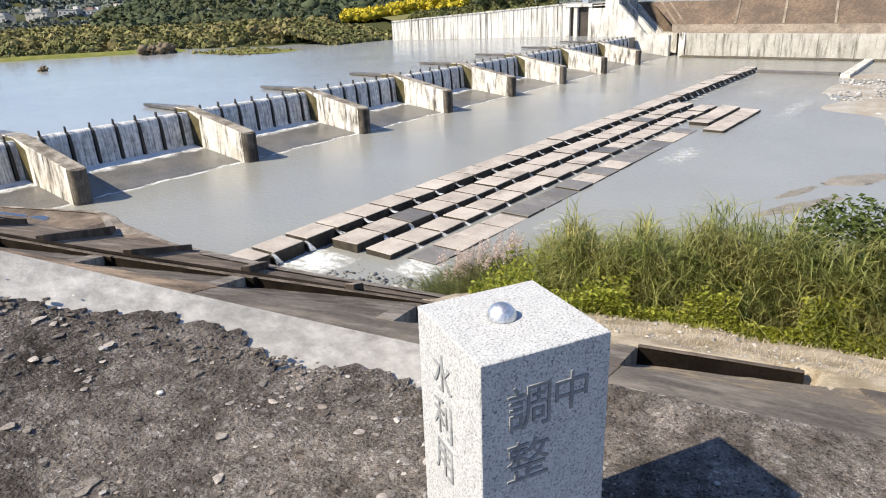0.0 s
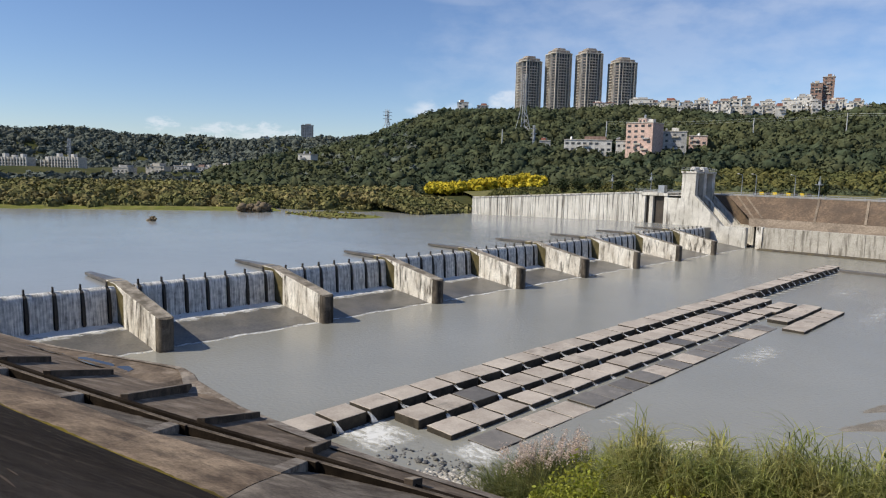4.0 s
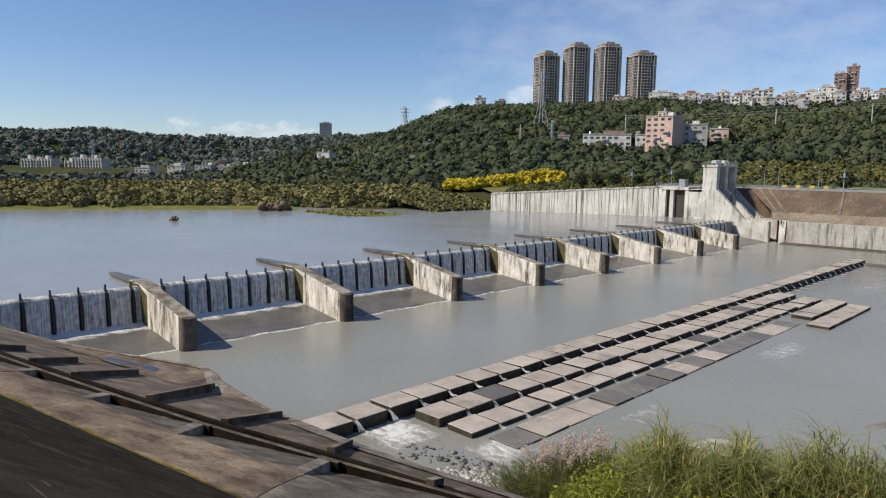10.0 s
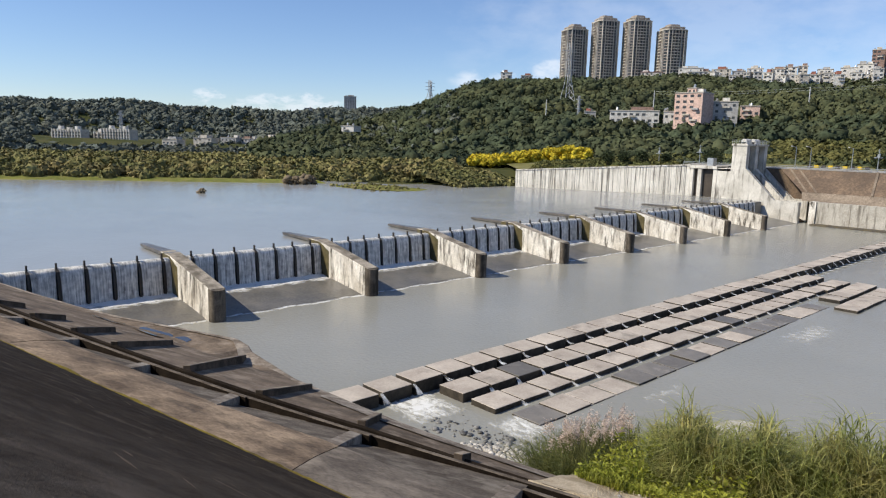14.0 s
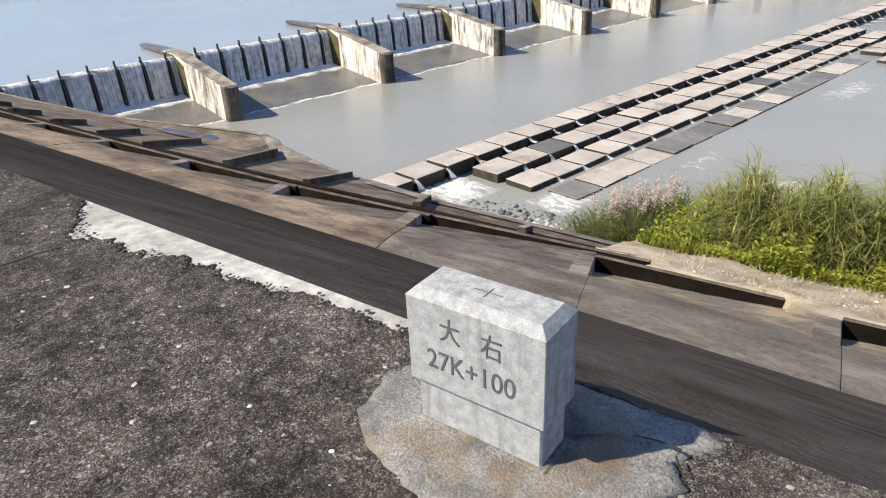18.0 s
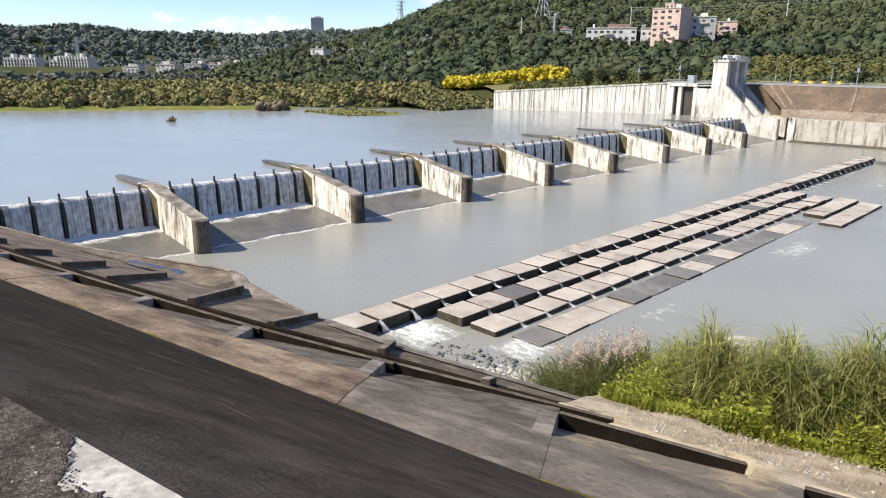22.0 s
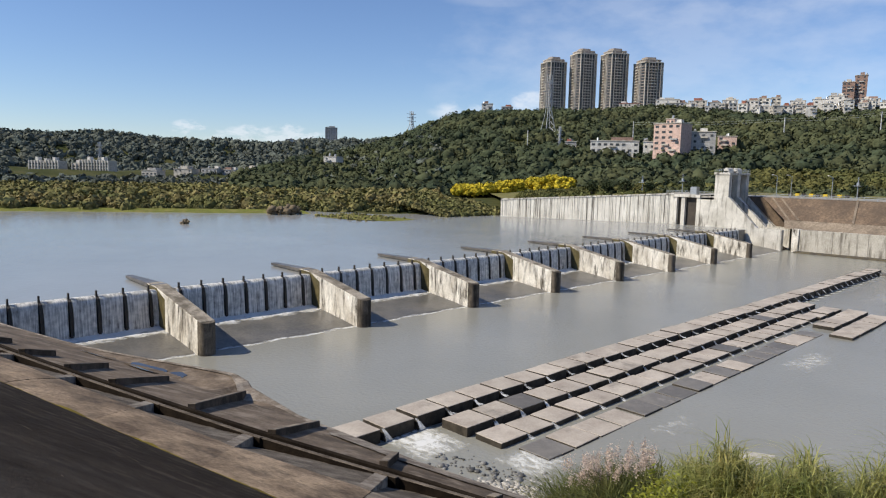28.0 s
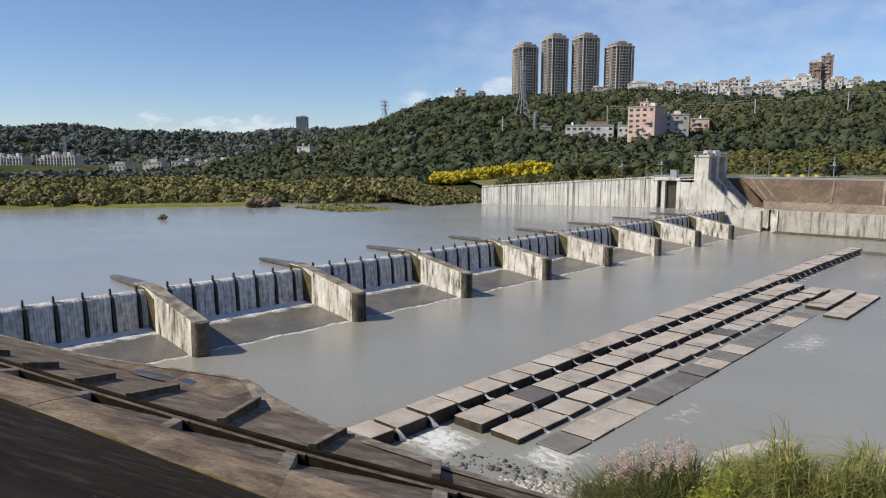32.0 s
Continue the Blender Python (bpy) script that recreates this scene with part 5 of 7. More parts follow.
S, N = S, np.clip(N, 21.3 + np.interp(S, (-7, 0, 10, 26), (-1.2, 1.6, 4.0, 5.0)), 31)
Z = np.array([bank_z(s, n) for s, n in zip(S, N)]) + r.uniform(0, 1, len(S)) ** 1.5 * (0.45 + 0.55 * (np.sin(S * 1.7) > 0.1)) * np.interp(N, (21, 23, 25, 28), (0.5, 1.6, 3.0, 2.4))
P = np.array([bank(s, n, z) for s, n, z in zip(S, N, Z)])
leaves("vine_cover", P, 0.11, VINE, "bright green creeping vines along the bank", 6, "vines")
S, N = r.uniform(-7.2, 1.0, 14000), r.uniform(20.6, 26, 14000)
R = np.array([bank(s, n, bank_z(s, n)) for s, n in zip(S, N)])
ok = N > 20.2 + np.interp(S, (-7, -1), (0.0, 2.2))
blades("bank_grass", R[ok], r.uniform(0.25, 0.7, ok.sum()), VINE, "fresh green grass on the bank", 0.035, 0.9, 7, 4, "grass")


S, N = r.uniform(-6, 20, 9000), r.uniform(17.3, 25, 9000)
R = np.array([bank(s, n, bank_z(s, n)) for s, n in zip(S, N)])
blades("bank_straw", R, r.uniform(0.06, 0.22, len(R)), STRAW, "short dry straw on the bank", 0.02, 2.2, 23, 4, "straw")


def make_shrub(s, n, z, rad, high, count, material, leaf, label, seed):
    q = np.random.default_rng(seed)
    t = thing("shrub", label, "shrub")
    root = Vector(bank(s, n, z))
    bm = bmesh.new()
    for i in range(7):
        a = q.uniform(0, 6.28)
        tip = root + Vector((math.cos(a) * rad * 0.6, math.sin(a) * rad * 0.6, high * q.uniform(0.5, 0.85)))
        rod(bm, root, tip, 0.05, 0.015, 5)
    part("stems", bm, BARK, t)
    lobes = [(q.normal(0, 0.42, 3) * (rad, rad, high * 0.28) + (0, 0, high * 0.55), q.uniform(0.35, 0.62) * rad) for _ in range(9)]
    P = []
    for c, lr in lobes:
        d = q.normal(size=(count // 9, 3))
        d /= np.linalg.norm(d, axis=1)[:, None]
        P.append(c + d * lr * q.uniform(0.55, 1.08, count // 9)[:, None])
    P = np.concatenate(P)
    P[:, 2] = np.maximum(P[:, 2], 0.05)
    leaves("foliage", P + np.array(root), leaf, material, "", seed + 1, parent=t)
    return t


BARK = surf("grey-brown bark", (0.12, 0.09, 0.06), (0.08, 0.06, 0.045), 6.0, 0.9, 0.4, 8)
make_shrub(-7.4, 26.4, 3.6, 1.5, 2.6, 3600, VINE, 0.11, "bright green leafy shrub beside the apron corner", 31)
make_shrub(-5.2, 24.6, 4.9, 0.9, 1.1, 1200, VINE, 0.10, "low green bush on the bank", 32)
make_shrub(7.5, 27.6, 3.8, 3.4, 6.6, 24000, SHRUB, 0.13, "large dark-leaved shrub rising over the reeds", 33)
make_shrub(5.6, 27.4, 4.0, 2.2, 4.4, 8000, SHRUB, 0.12, "dark-leaved shrub among the reeds", 34)
make_shrub(13.5, 27.0, 4.2, 3.2, 6.8, 6000, VINE, 0.16, "vine-covered shrub on the bank", 35)

# ---- survey stones on the crest ----


def text_mesh(body, size, material, parent, m, name="inscription", label=""):
    c = bpy.data.curves.new("text", "FONT")
    c.body, c.size, c.align_x, c.align_y, c.extrude = body, size, "CENTER", "CENTER", 0.0008
    tmp = bpy.data.objects.new("text", c)
    scene.collection.objects.link(tmp)
    dg = bpy.context.evaluated_depsgraph_get()
    me = bpy.data.meshes.new_from_object(tmp.evaluated_get(dg))
    bpy.data.objects.remove(tmp)
    me.materials.clear()
    me.materials.append(material)
    ob = new(name, me)
    ob.parent = parent
    ob.matrix_local = m
    if label:
        ob["label"] = label
    return ob


km = thing("kilometre_stone", "pale grey granite kilometre stone with chamfered top and raised figures, dark as shaded cuts", "marker stone")
km.matrix_world = LEVEE @ pose(-0.205, -0.212, 17.975)
bm = box(bmesh.new(), -0.136, 0.136, -0.054, 0.054, 0.098, 0.288)
top = [f for f in bm.faces if all(v.co.z > 0.28 for v in f.verts)]
bmesh.ops.bevel(bm, geom=list({e for f in top for e in f.edges}), offset=0.017, segments=1, affect="EDGES")
sharp = [e for e in bm.edges if abs(e.verts[0].co.z - e.verts[1].co.z) > 0.1]
bmesh.ops.bevel(bm, geom=sharp, offset=0.0015, segments=1, affect="EDGES")
head = part("head", bm, GRANITE_WORN, km)
bm = box(bmesh.new(), -0.126, 0.126, -0.043, 0.043, -0.02, 0.0985, 0.003)
part("foot", bm, GRANITE_WORN, km)
bm = box(bmesh.new(), -0.138, 0.138, -0.052, 0.05, -0.012, 0.006, 0.003)
part("bedding", bm, MORTAR, km, "thin mortar bed")
# letters stand slightly proud; their dark colour stands in for shaded carving
text_mesh("大", 0.052, CUT_SHADE, head, pose(-0.045, -0.0543, 0.222, 90, 0, 0) @ Matrix.Diagonal((0.86, 1, 1, 1)), label="raised character, dark as a shaded cut")
text_mesh("右", 0.052, CUT_SHADE, head, pose(0.038, -0.0543, 0.220, 90, 0, 0) @ Matrix.Diagonal((0.86, 1, 1, 1)), label="raised character, dark as a shaded cut")
text_mesh("27K+100", 0.056, CUT_SHADE, head, pose(-0.006, -0.0543, 0.155, 90, 0, 0) @ Matrix.Diagonal((0.86, 1, 1, 1)), label="raised figures, dark as shaded cuts")
bm = box(bmesh.new(), -0.028, 0.028, -0.0008, 0.0008, 0.2881, 0.2887)
box(bm, -0.001, 0.001, -0.016, 0.016, 0.2881, 0.2888)
part("cross_mark", bm, CUT_SHADE, head, "fine raised cross, dark as a shaded cut")

# mortar patch round the stone
ring = [(-0.46, -0.30), (-0.38, -0.36), (-0.29, -0.395), (-0.22, -0.41), (-0.158, -0.434), (-0.081, -0.394), (0.009, -0.394), (0.052, -0.36), (0.096, -0.241), (0.129, -0.157), (0.10, -0.109), (0.108, -0.075), (0.165, -0.03), (0.16, -0.004), (0.04, -0.004), (-0.085, -0.004), (-0.22, -0.03), (-0.33, -0.07), (-0.45, -0.12), (-0.48, -0.18)]
bm = bmesh.new()
pts = []
for i, (s, n) in enumerate(ring):
    s2, n2 = ring[(i + 1) % len(ring)]
    for k in range(6):
        u = k / 6
        j = 1 + 0.05 * noise.noise((i * 0.9 + u * 0.9, 3.3, 0)) + 0.05 * noise.noise((i * 2.7 + u * 2.7, 7.1, 0)) + 0.02 * noise.noise((i * 9.0 + u * 9.0, 1.1, 0))
        ps, pn = s + (s2 - s) * u, n + (n2 - n) * u
        pts.append((-0.2 + (ps + 0.2) * j, -0.23 + (pn + 0.23) * j))
c0 = bm.verts.new(bank(-0.2, -0.23, 17.982))
outer = [bm.verts.new(bank(s, n, 17.957)) for s, n in pts]
rim = [bm.verts.new(bank(s, n, 17.966 + 0.004 * noise.noise((s * 9, n * 9, 0)))) for s, n in pts]
inner = [bm.verts.new(bank(-0.2 + (s + 0.2) * 0.6, -0.23 + (n + 0.23) * 0.6, 17.976)) for s, n in pts]
for i in range(len(pts)):
    j = (i + 1) % len(pts)
    bm.faces.new((outer[i], outer[j], rim[j], rim[i]))
    bm.faces.new((rim[i], rim[j], inner[j], inner[i]))
    bm.faces.new((inner[i], inner[j], c0))
bmesh.ops.subdivide_edges(bm, edges=[e for e in bm.edges if e.calc_length() > 0.03], cuts=3, use_grid_fill=True)
for v in bm.verts:
    if v.co.z > 17.962:
        v.co.z += 0.004 * noise.noise(v.co * 14) + 0.002 * noise.noise(v.co * 45)
tagged(part("mortar_patch", bm, MORTAR, smooth=True), "uneven pale cracked mortar patch under the kilometre stone", "mortar", kind="structure")

for k, pts in enumerate((((0.129, -0.157), (0.115, -0.13), (0.10, -0.109), (0.104, -0.09), (0.06, -0.09), (0.02, -0.10)), ((-0.081, -0.394), (-0.05, -0.40), (-0.02, -0.385), (0.009, -0.394)))):
    V, F = [], []
    for i, (cs, cn) in enumerate(pts):
        w = 0.003 * (1 - abs(2 * i / (len(pts) - 1) - 1)) + 0.0012
        V += [bank(cs, cn - w, 17.984), bank(cs, cn + w, 17.984)]
        if i:
            F.append((2 * i - 2, 2 * i - 1, 2 * i + 1, 2 * i))
    structure(mesh_of("mortar_crack", V, F, STEEL_DARK), "dark crack in the mortar patch", "crack")

qs = thing("boundary_stone", "square speckled granite survey post with a steel dome on top", "marker stone")
qs.matrix_world = pose(-29.318, -66.906, 17.50, 0, 0, -28.0)
bm = box(bmesh.new(), -0.062, 0.062, -0.062, 0.062, -0.05, 0.30)
bmesh.ops.bevel(bm, geom=bm.edges[:], offset=0.0009, segments=1, affect="EDGES")
post_body = part("post", bm, GRANITE, qs)
bm = bmesh.new()
bmesh.ops.create_uvsphere(bm, u_segments=32, v_segments=16, radius=0.0135, matrix=Matrix.Translation((-0.006, 0.004, 0.3005)))
bmesh.ops.delete(bm, geom=[v for v in bm.verts if v.co.z < 0.2995], context="VERTS")
part("dome", bm, CHROME, qs, "brushed steel dome", True)
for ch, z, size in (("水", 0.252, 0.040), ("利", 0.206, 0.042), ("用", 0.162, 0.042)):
    text_mesh(ch, size, CUT_SHADE_PALE, post_body, pose(-0.0624, 0.010, z, 90, 0, -90), label="raised character, toned as a shallow shaded cut")
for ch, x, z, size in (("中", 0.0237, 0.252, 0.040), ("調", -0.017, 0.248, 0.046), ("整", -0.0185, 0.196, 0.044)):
    text_mesh(ch, size, CUT_SHADE_MID, post_body, pose(x, -0.0624, z, 90, 0, 0), label="raised character, dark as a shaded cut")

# loose chips on the crest near the stones
S, N = rng.uniform(-2.6, 3.6, 3800), rng.uniform(-1.9, 0.62, 3800)
ok = N < edge_n(S) - 0.05
P = np.array([bank(s, n, crest_z(s) + 0.0008) for s, n in zip(S[ok], N[ok])])
scatter("crest_chips", P, 0.0015 + 0.0055 * rng.random(len(P)) ** 5, STONE_PALE, 1, 0.9, 15, "loose pale stone chips on the asphalt", "stone chips", 0.35, smooth=False)
S = rng.uniform(-2.2, 2.1, 1500)
N = edge_n(S) - np.interp(S, (-2.1, -1.8, -1.2, -0.6, -0.2, 0.4, 0.8, 1.8, 2.0, 2.3), (0, 0.17, 0.10, 0.045, 0.004, 0.004, 0.15, 0.13, 0.06, 0.004)) + rng.normal(-0.012, 0.016, len(S))
ok = N < edge_n(S) - 0.01
P = np.array([bank(s, n, crest_z(s) + 0.0005) for s, n in zip(S[ok], N[ok])])
scatter("asphalt_crumbs", P, 0.0015 + 0.006 * rng.random(len(P)) ** 2, ASPHALT, 1, 0.9, 16, "dark crumbs along the ragged asphalt edge", "crumbs", 0.4, smooth=False)
S, N = rng.uniform(0.6, 3.6, 7000), rng.uniform(-1.2, 0.5, 7000)
ok = N < edge_n(S) - 0.16
P = np.array([bank(s, n, crest_z(s) + 0.0008) for s, n in zip(S[ok], N[ok])])
scatter("crest_gravel", P, 0.0015 + 0.0085 * rng.random(len(P)) ** 3, STONE_MIXED, 1, 0.9, 19, "flat pale and brown stones bedded in the asphalt", "stone chips", 0.14, smooth=False)
V = [bank(s, n, 17.9625) for s, n in ((-1.735, -0.22), (-1.74, -0.22), (-1.74, -0.25), (-1.752, -0.255), (-1.755, -0.3), (-1.768, -0.3), (-1.80, -0.6), (-1.815, -0.6))]
structure(mesh_of("crest_crack", V, [(0, 1, 3, 2), (2, 3, 5, 4), (4, 5, 7, 6)], STEEL_DARK), "dark open crack in the asphalt", "crack")

# ---- far bank: sluice tower, walls, revetment, road ----
sluice = thing("sluice_tower", "tall pale concrete sluice tower with two gate bays", "tower")
WING = [(25.6, -2), (25.6, 13.8), (17.2, 14.1), (8.7, 5.7), (2.0, 5.7), (2.0, -2)]
for x in (165, 171.3, 177.6):
    part("wing_wall", prism(bmesh.new(), WING, x, x + 1.6, 0.05), CONCRETE_WALL, sluice)
for x in (166.6, 172.9):
    part("chute", prism(bmesh.new(), [(20, -2), (20, 12.5), (17.0, 12.2), (8.4, 3.2), (2.5, 0.3), (2.5, -2)], x, x + 4.7), REVET, sluice, "dark stained chute")
for x, w in ((165.02, 1.9), (171.0, 2.0), (177.2, 1.9)):
    part("leg", box(bmesh.new(), x, x + w, 17.4, 21.6, 13.6, 21.0, 0.04), CONCRETE_WALL, sluice)
part("head_slab", box(bmesh.new(), 164.8, 179.4, 17.2, 21.9, 20.6, 21.2, 0.05), CONCRETE_WALL, sluice)
part("back_wall", box(bmesh.new(), 166.9, 177.3, 20.9, 21.5, 18.2, 20.65), CONCRETE, sluice)
for x in (167.0, 173.0):
    # leaf carried up as a dark sheet to imitate the shaded bay interior
    part("gate_leaf", box(bmesh.new(), x, x + 4.1, 19.0, 19.4, 12.2, 19.4), GATE_DARK, sluice, "gate leaf, tall and dark for the shaded bay")
    bm = bmesh.new()
    bmesh.ops.create_cone(bm, cap_ends=True, segments=14, radius1=0.75, radius2=0.75, depth=3.6, matrix=pose(x + 2.0, 19.5, 21.9, 0, 90, 0))
    box(bm, x + 0.2, x + 3.8, 18.7, 20.3, 21.2, 21.7)
    part("hoist_cover", bm, PAINT_WHITE, sluice, "white rounded hoist cover")
bm = bmesh.new()
for x0, y0, x1, y1 in ((164.9, 17.3, 164.9, 21.8), (164.9, 17.3, 179.3, 17.3), (179.3, 17.3, 179.3, 21.8)):
    for h in (0.5, 1.0):
        rod(bm, (x0, y0, 21.2 + h), (x1, y1, 21.2 + h), 0.05, sides=5)
    for k in range(8):
        u = k / 7
        rod(bm, (x0 + (x1 - x0) * u, y0 + (y1 - y0) * u, 21.2), (x0 + (x1 - x0) * u, y0 + (y1 - y0) * u, 22.2), 0.05, sides=5)
part("railing", bm, METAL_GREY, sluice, "grey railing")
part("deck", box(bmesh.new(), 165.0, 180, 21.6, 26, 13.2, 14.0), CONCRETE_WALL, sluice)

# intake gates beside the tower
intake = thing("intake", "pale concrete intake with dark gate panels", "intake")
for y in (25.6, 30.4, 33.0):
    part("pillar", box(bmesh.new(), 164.9, 170, y, y + 1.2, -2, 14.3, 0.04), CONCRETE_WALL, intake)
for y0, y1 in ((26.8, 30.4), (31.6, 33.0)):
    part("gate_panel", box(bmesh.new(), 166.0, 166.4, y0, y1, -2, 13.6), GATE_DARK, intake, "dark recessed gate panel")
part("deck", box(bmesh.new(), 164.6, 172, 25.6, 34.4, 13.6, 14.5, 0.04), CONCRETE_WALL, intake)
part("equipment_cabinet", box(bmesh.new(), 166, 168, 27.5, 29.5, 14.5, 16.8, 0.05), METAL_GREY, intake, "grey-green cabinet")

# training wall with ribs of stain, cap and joints
wall = thing("wall_training", "long streaked pale concrete training wall", "wall", kind="structure")
NP = 16
a, c = Vector((165, 34.2, 0)), Vector((141, 83.6, 0))
across = (c - a).normalized().cross(Vector((0, 0, 1)))
if across.x < 0:
    across = -across
for i in range(NP):
    p, q = a.lerp(c, i / NP), a.lerp(c, (i + 1) / NP - 0.0015)
    z0, z1 = 14.3 - 3.6 * i / NP, 14.3 - 3.6 * (i + 1) / NP
    V = [(p.x, p.y, -2), (q.x, q.y, -2), (q.x, q.y, z1), (p.x, p.y, z0)]
    V += [(x + across.x * 3, y + across.y * 3, z) for x, y, z in V]
    mesh_of("wall_panel", V, [(0, 1, 2, 3), (7, 6, 5, 4), (3, 2, 6, 7), (0, 3, 7, 4), (1, 5, 6, 2)], WALL_STREAK, wall)
V = [(p.x - across.x * 0.15, p.y - across.y * 0.15, z) for p, z in ((a, 14.3), (c, 10.7), (c, 11.1), (a, 14.7))]
V += [(x + across.x * 1.2, y + across.y * 1.2, z) for x, y, z in V]
mesh_of("coping", V, [(0, 1, 2, 3), (3, 2, 6, 7), (0, 4, 5, 1), (4, 7, 6, 5)], CONCRETE, wall, "weathered coping")

bank_wall = thing("wall_bank", "streaked pale concrete river wall on the far bank", "wall", kind="structure")
for i in range(14):
    y1 = -2.4 - 8.2 * i
    part("wall_panel", box(bmesh.new(), 165.6 + 0.09 * i, 167.6, y1 - 8.15, y1, -2, 6.1, 0.03), WALL_DULL, bank_wall)
part("end_pillar", box(bmesh.new(), 165.2, 167.8, -2.3, -0.6, -2, 6.2, 0.04), CONCRETE, bank_wall)
part("footing", box(bmesh.new(), 162.6, 166, -120, -2, -1, 0.35, 0.05), CONCRETE_DARK, bank_wall, "dark wet footing")


def sheet(name, corners, material, label, category="embankment"):
    return structure(mesh_of(name, corners, [(0, 1, 2, 3)], material), label, category)


sheet("revetment_lower", [(167.4, -120, 6.05), (167.4, 2.2, 6.05), (170.5, 3.5, 8.3), (170.5, -120, 8.3)], REVET_PALE, "paler foot of the revetment")
sheet("revetment_upper", [(170.5, -120, 8.32), (170.5, 3.5, 8.32), (179, 13.0, 14.2), (179, -120, 14.2)], REVET, "brown stained concrete revetment")
for y in (1.9, -0.6, -14, -26, -38, -50, -62):
    k = 8.2 if y > -2 else 1.5
    V = [(170.3, y, 8.3), (170.3, y + 0.6, 8.3), (179, y + 0.6 + k, 14.35), (179, y + k, 14.35)]
    sheet("revetment_rib", [(x, yy, z + 0.12) for x, yy, z in V], REVET_PALE, "pale rib down the revetment")
sheet("levee_road", [(179, -200, 14.25), (179, 45, 14.25), (192, 45, 14.6), (192, -200, 14.6)], ROAD, "pale road on the far levee", "road")
sheet("levee_back", [(192, -200, 14.6), (192, 40, 14.6), (270, 40, 14.2), (270, -200, 14.2)], GRASS_DRY, "grass behind the far levee", "ground")
sheet("levee_road_up", [(168, 36, 14.2), (145.5, 85, 10.6), (230, 175, 10.8), (262, 40, 13.4)], GRASS_DRY, "grassy ground behind the training wall", "ground")

mesh_of_face = mesh_of("retaining_face", [(179.25, 2, -2), (179.25, 26, -2), (179.25, 26, 14.2), (179.25, 2, 14.2), (179.6, 2, -2), (179.6, 26, -2), (179.6, 26, 14.2), (179.6, 2, 14.2)], [(0, 1, 2, 3), (4, 7, 6, 5), (3, 2, 6, 7), (0, 3, 7, 4)], REVET)
structure(mesh_of_face, "brown stained retaining face beside the sluice tower", "wall")
guard = thing("guard_rail", "long grey steel guard rail along the far road", "railing")
for i in range(60):
    y = 44 - 3.2 * i
    part("rail_post", box(bmesh.new(), 179.4, 179.55, y, y + 0.12, 14.2, 15.2), METAL_GREY, guard)
for h in (0.55, 0.95):
    part("rail", box(bmesh.new(), 179.35, 179.45, -148, 44, 14.2 + h, 14.32 + h), METAL_GREY, guard)
for i in range(9):
    y = 6 - 1.9 * i
    ob = part("barrier_bar", box(bmesh.new(), 180.2, 180.5, y - 1.2, y, 14.3, 15.1, 0.05), SAFETY if i % 2 else STEEL_DARK)
    ob.location = (5, 2, 0.5)
    tagged(ob, "yellow or black section of a road barrier", "barrier", "barriers on the far road")


def make_lamp():
    t = thing("street_lamp", "grey steel street lamp with a short arm", "street lamp", "street lamps on the far road")
    part("pole", rod(bmesh.new(), (0, 0, 0), (0, 0, 6.2), 0.13, 0.09), METAL_GREY, t)
    part("arm", rod(bmesh.new(), (0, 0, 6.15), (-1.3, 0.6, 6.5), 0.07), METAL_GREY, t)
    head = part("head", box(bmesh.new(), -2.1, -1.2, 0.45, 0.85, 6.4, 6.62, 0.05), PAINT_WHITE, t, "flat lamp head")
    part("lens", box(bmesh.new(), -2.0, -1.3, 0.5, 0.8, 6.36, 6.4), METAL_GREY, head, "grey lamp lens")
    return t


lamp = make_lamp()
lamp.location = (182, 10.3, 14.4)
for y in (6.2, -4.7, -38, -66):
    copy_thing(lamp, pose(182, y, 14.4))


def make_mast():
    t = thing("equipment_mast", "thin grey mast with a box platform", "mast", "masts along the far road")
    part("pole", rod(bmesh.new(), (0, 0, 0), (0, 0, 6.4), 0.16, 0.12), METAL_GREY, t)
    part("platform", box(bmesh.new(), -0.9, 0.9, -0.9, 0.9, 3.9, 4.05), METAL_GREY, t)
    part("cabinet", box(bmesh.new(), -0.35, 0.35, -0.3, 0.3, 4.1, 4.9, 0.05), METAL_GREY, t, "small grey cabinet")
    part("cross_arm", box(bmesh.new(), -1.2, 1.2, -0.06, 0.06, 5.8, 5.92), METAL_GREY, t)
    return t


mast = make_mast()
mast.location = (182, -11.1, 14.3)
for x, y, z in ((182, 40, 14.3), (182, 54.6, 13.5)):
    copy_thing(mast, pose(x, y, z))

# islet, mound and drift in the reservoir
V = [(84, 112, 5.1), (86, 92, 5.35), (91, 83.5, 5.3), (104, 82.4, 5.1), (103, 90, 5.4), (99, 112, 5.3), (95, 106, 5.6)]
structure(mesh_of("islet", V, [(0, 1, 6), (1, 2, 6), (2, 3, 4), (2, 4, 6), (4, 5, 6), (5, 0, 6)], ISLET), "low grassy islet in the reservoir", "islet")
q = np.random.default_rng(41)
P = np.stack([q.uniform(84, 102, 160), q.uniform(86, 112, 160), np.full(160, 5.5)], 1)
scatter("islet_scrub", P, q.uniform(0.15, 0.5, 160), SCRUB, 2, 0.9, 42, "low scrub on the islet", "scrub", smooth=False)
P = np.stack([q.normal(82, 2.6, 50), q.normal(122, 1.5, 50), q.uniform(5, 7.4, 50)], 1)
P0 = np.stack([q.uniform(120, 152, 420), q.uniform(88, 118, 420), np.zeros(420)], 1)
P0[:, 2] = 5.4 + np.clip(P0[:, 1] - 88, 0, 20) * 0.16
SHORE_SCRUB = P0
scatter("drift_mound", P, q.uniform(0.4, 1.2, 50), DRIFT, 2, 0.6, 43, "brown mound of dry drift grass at the shore", "drift")
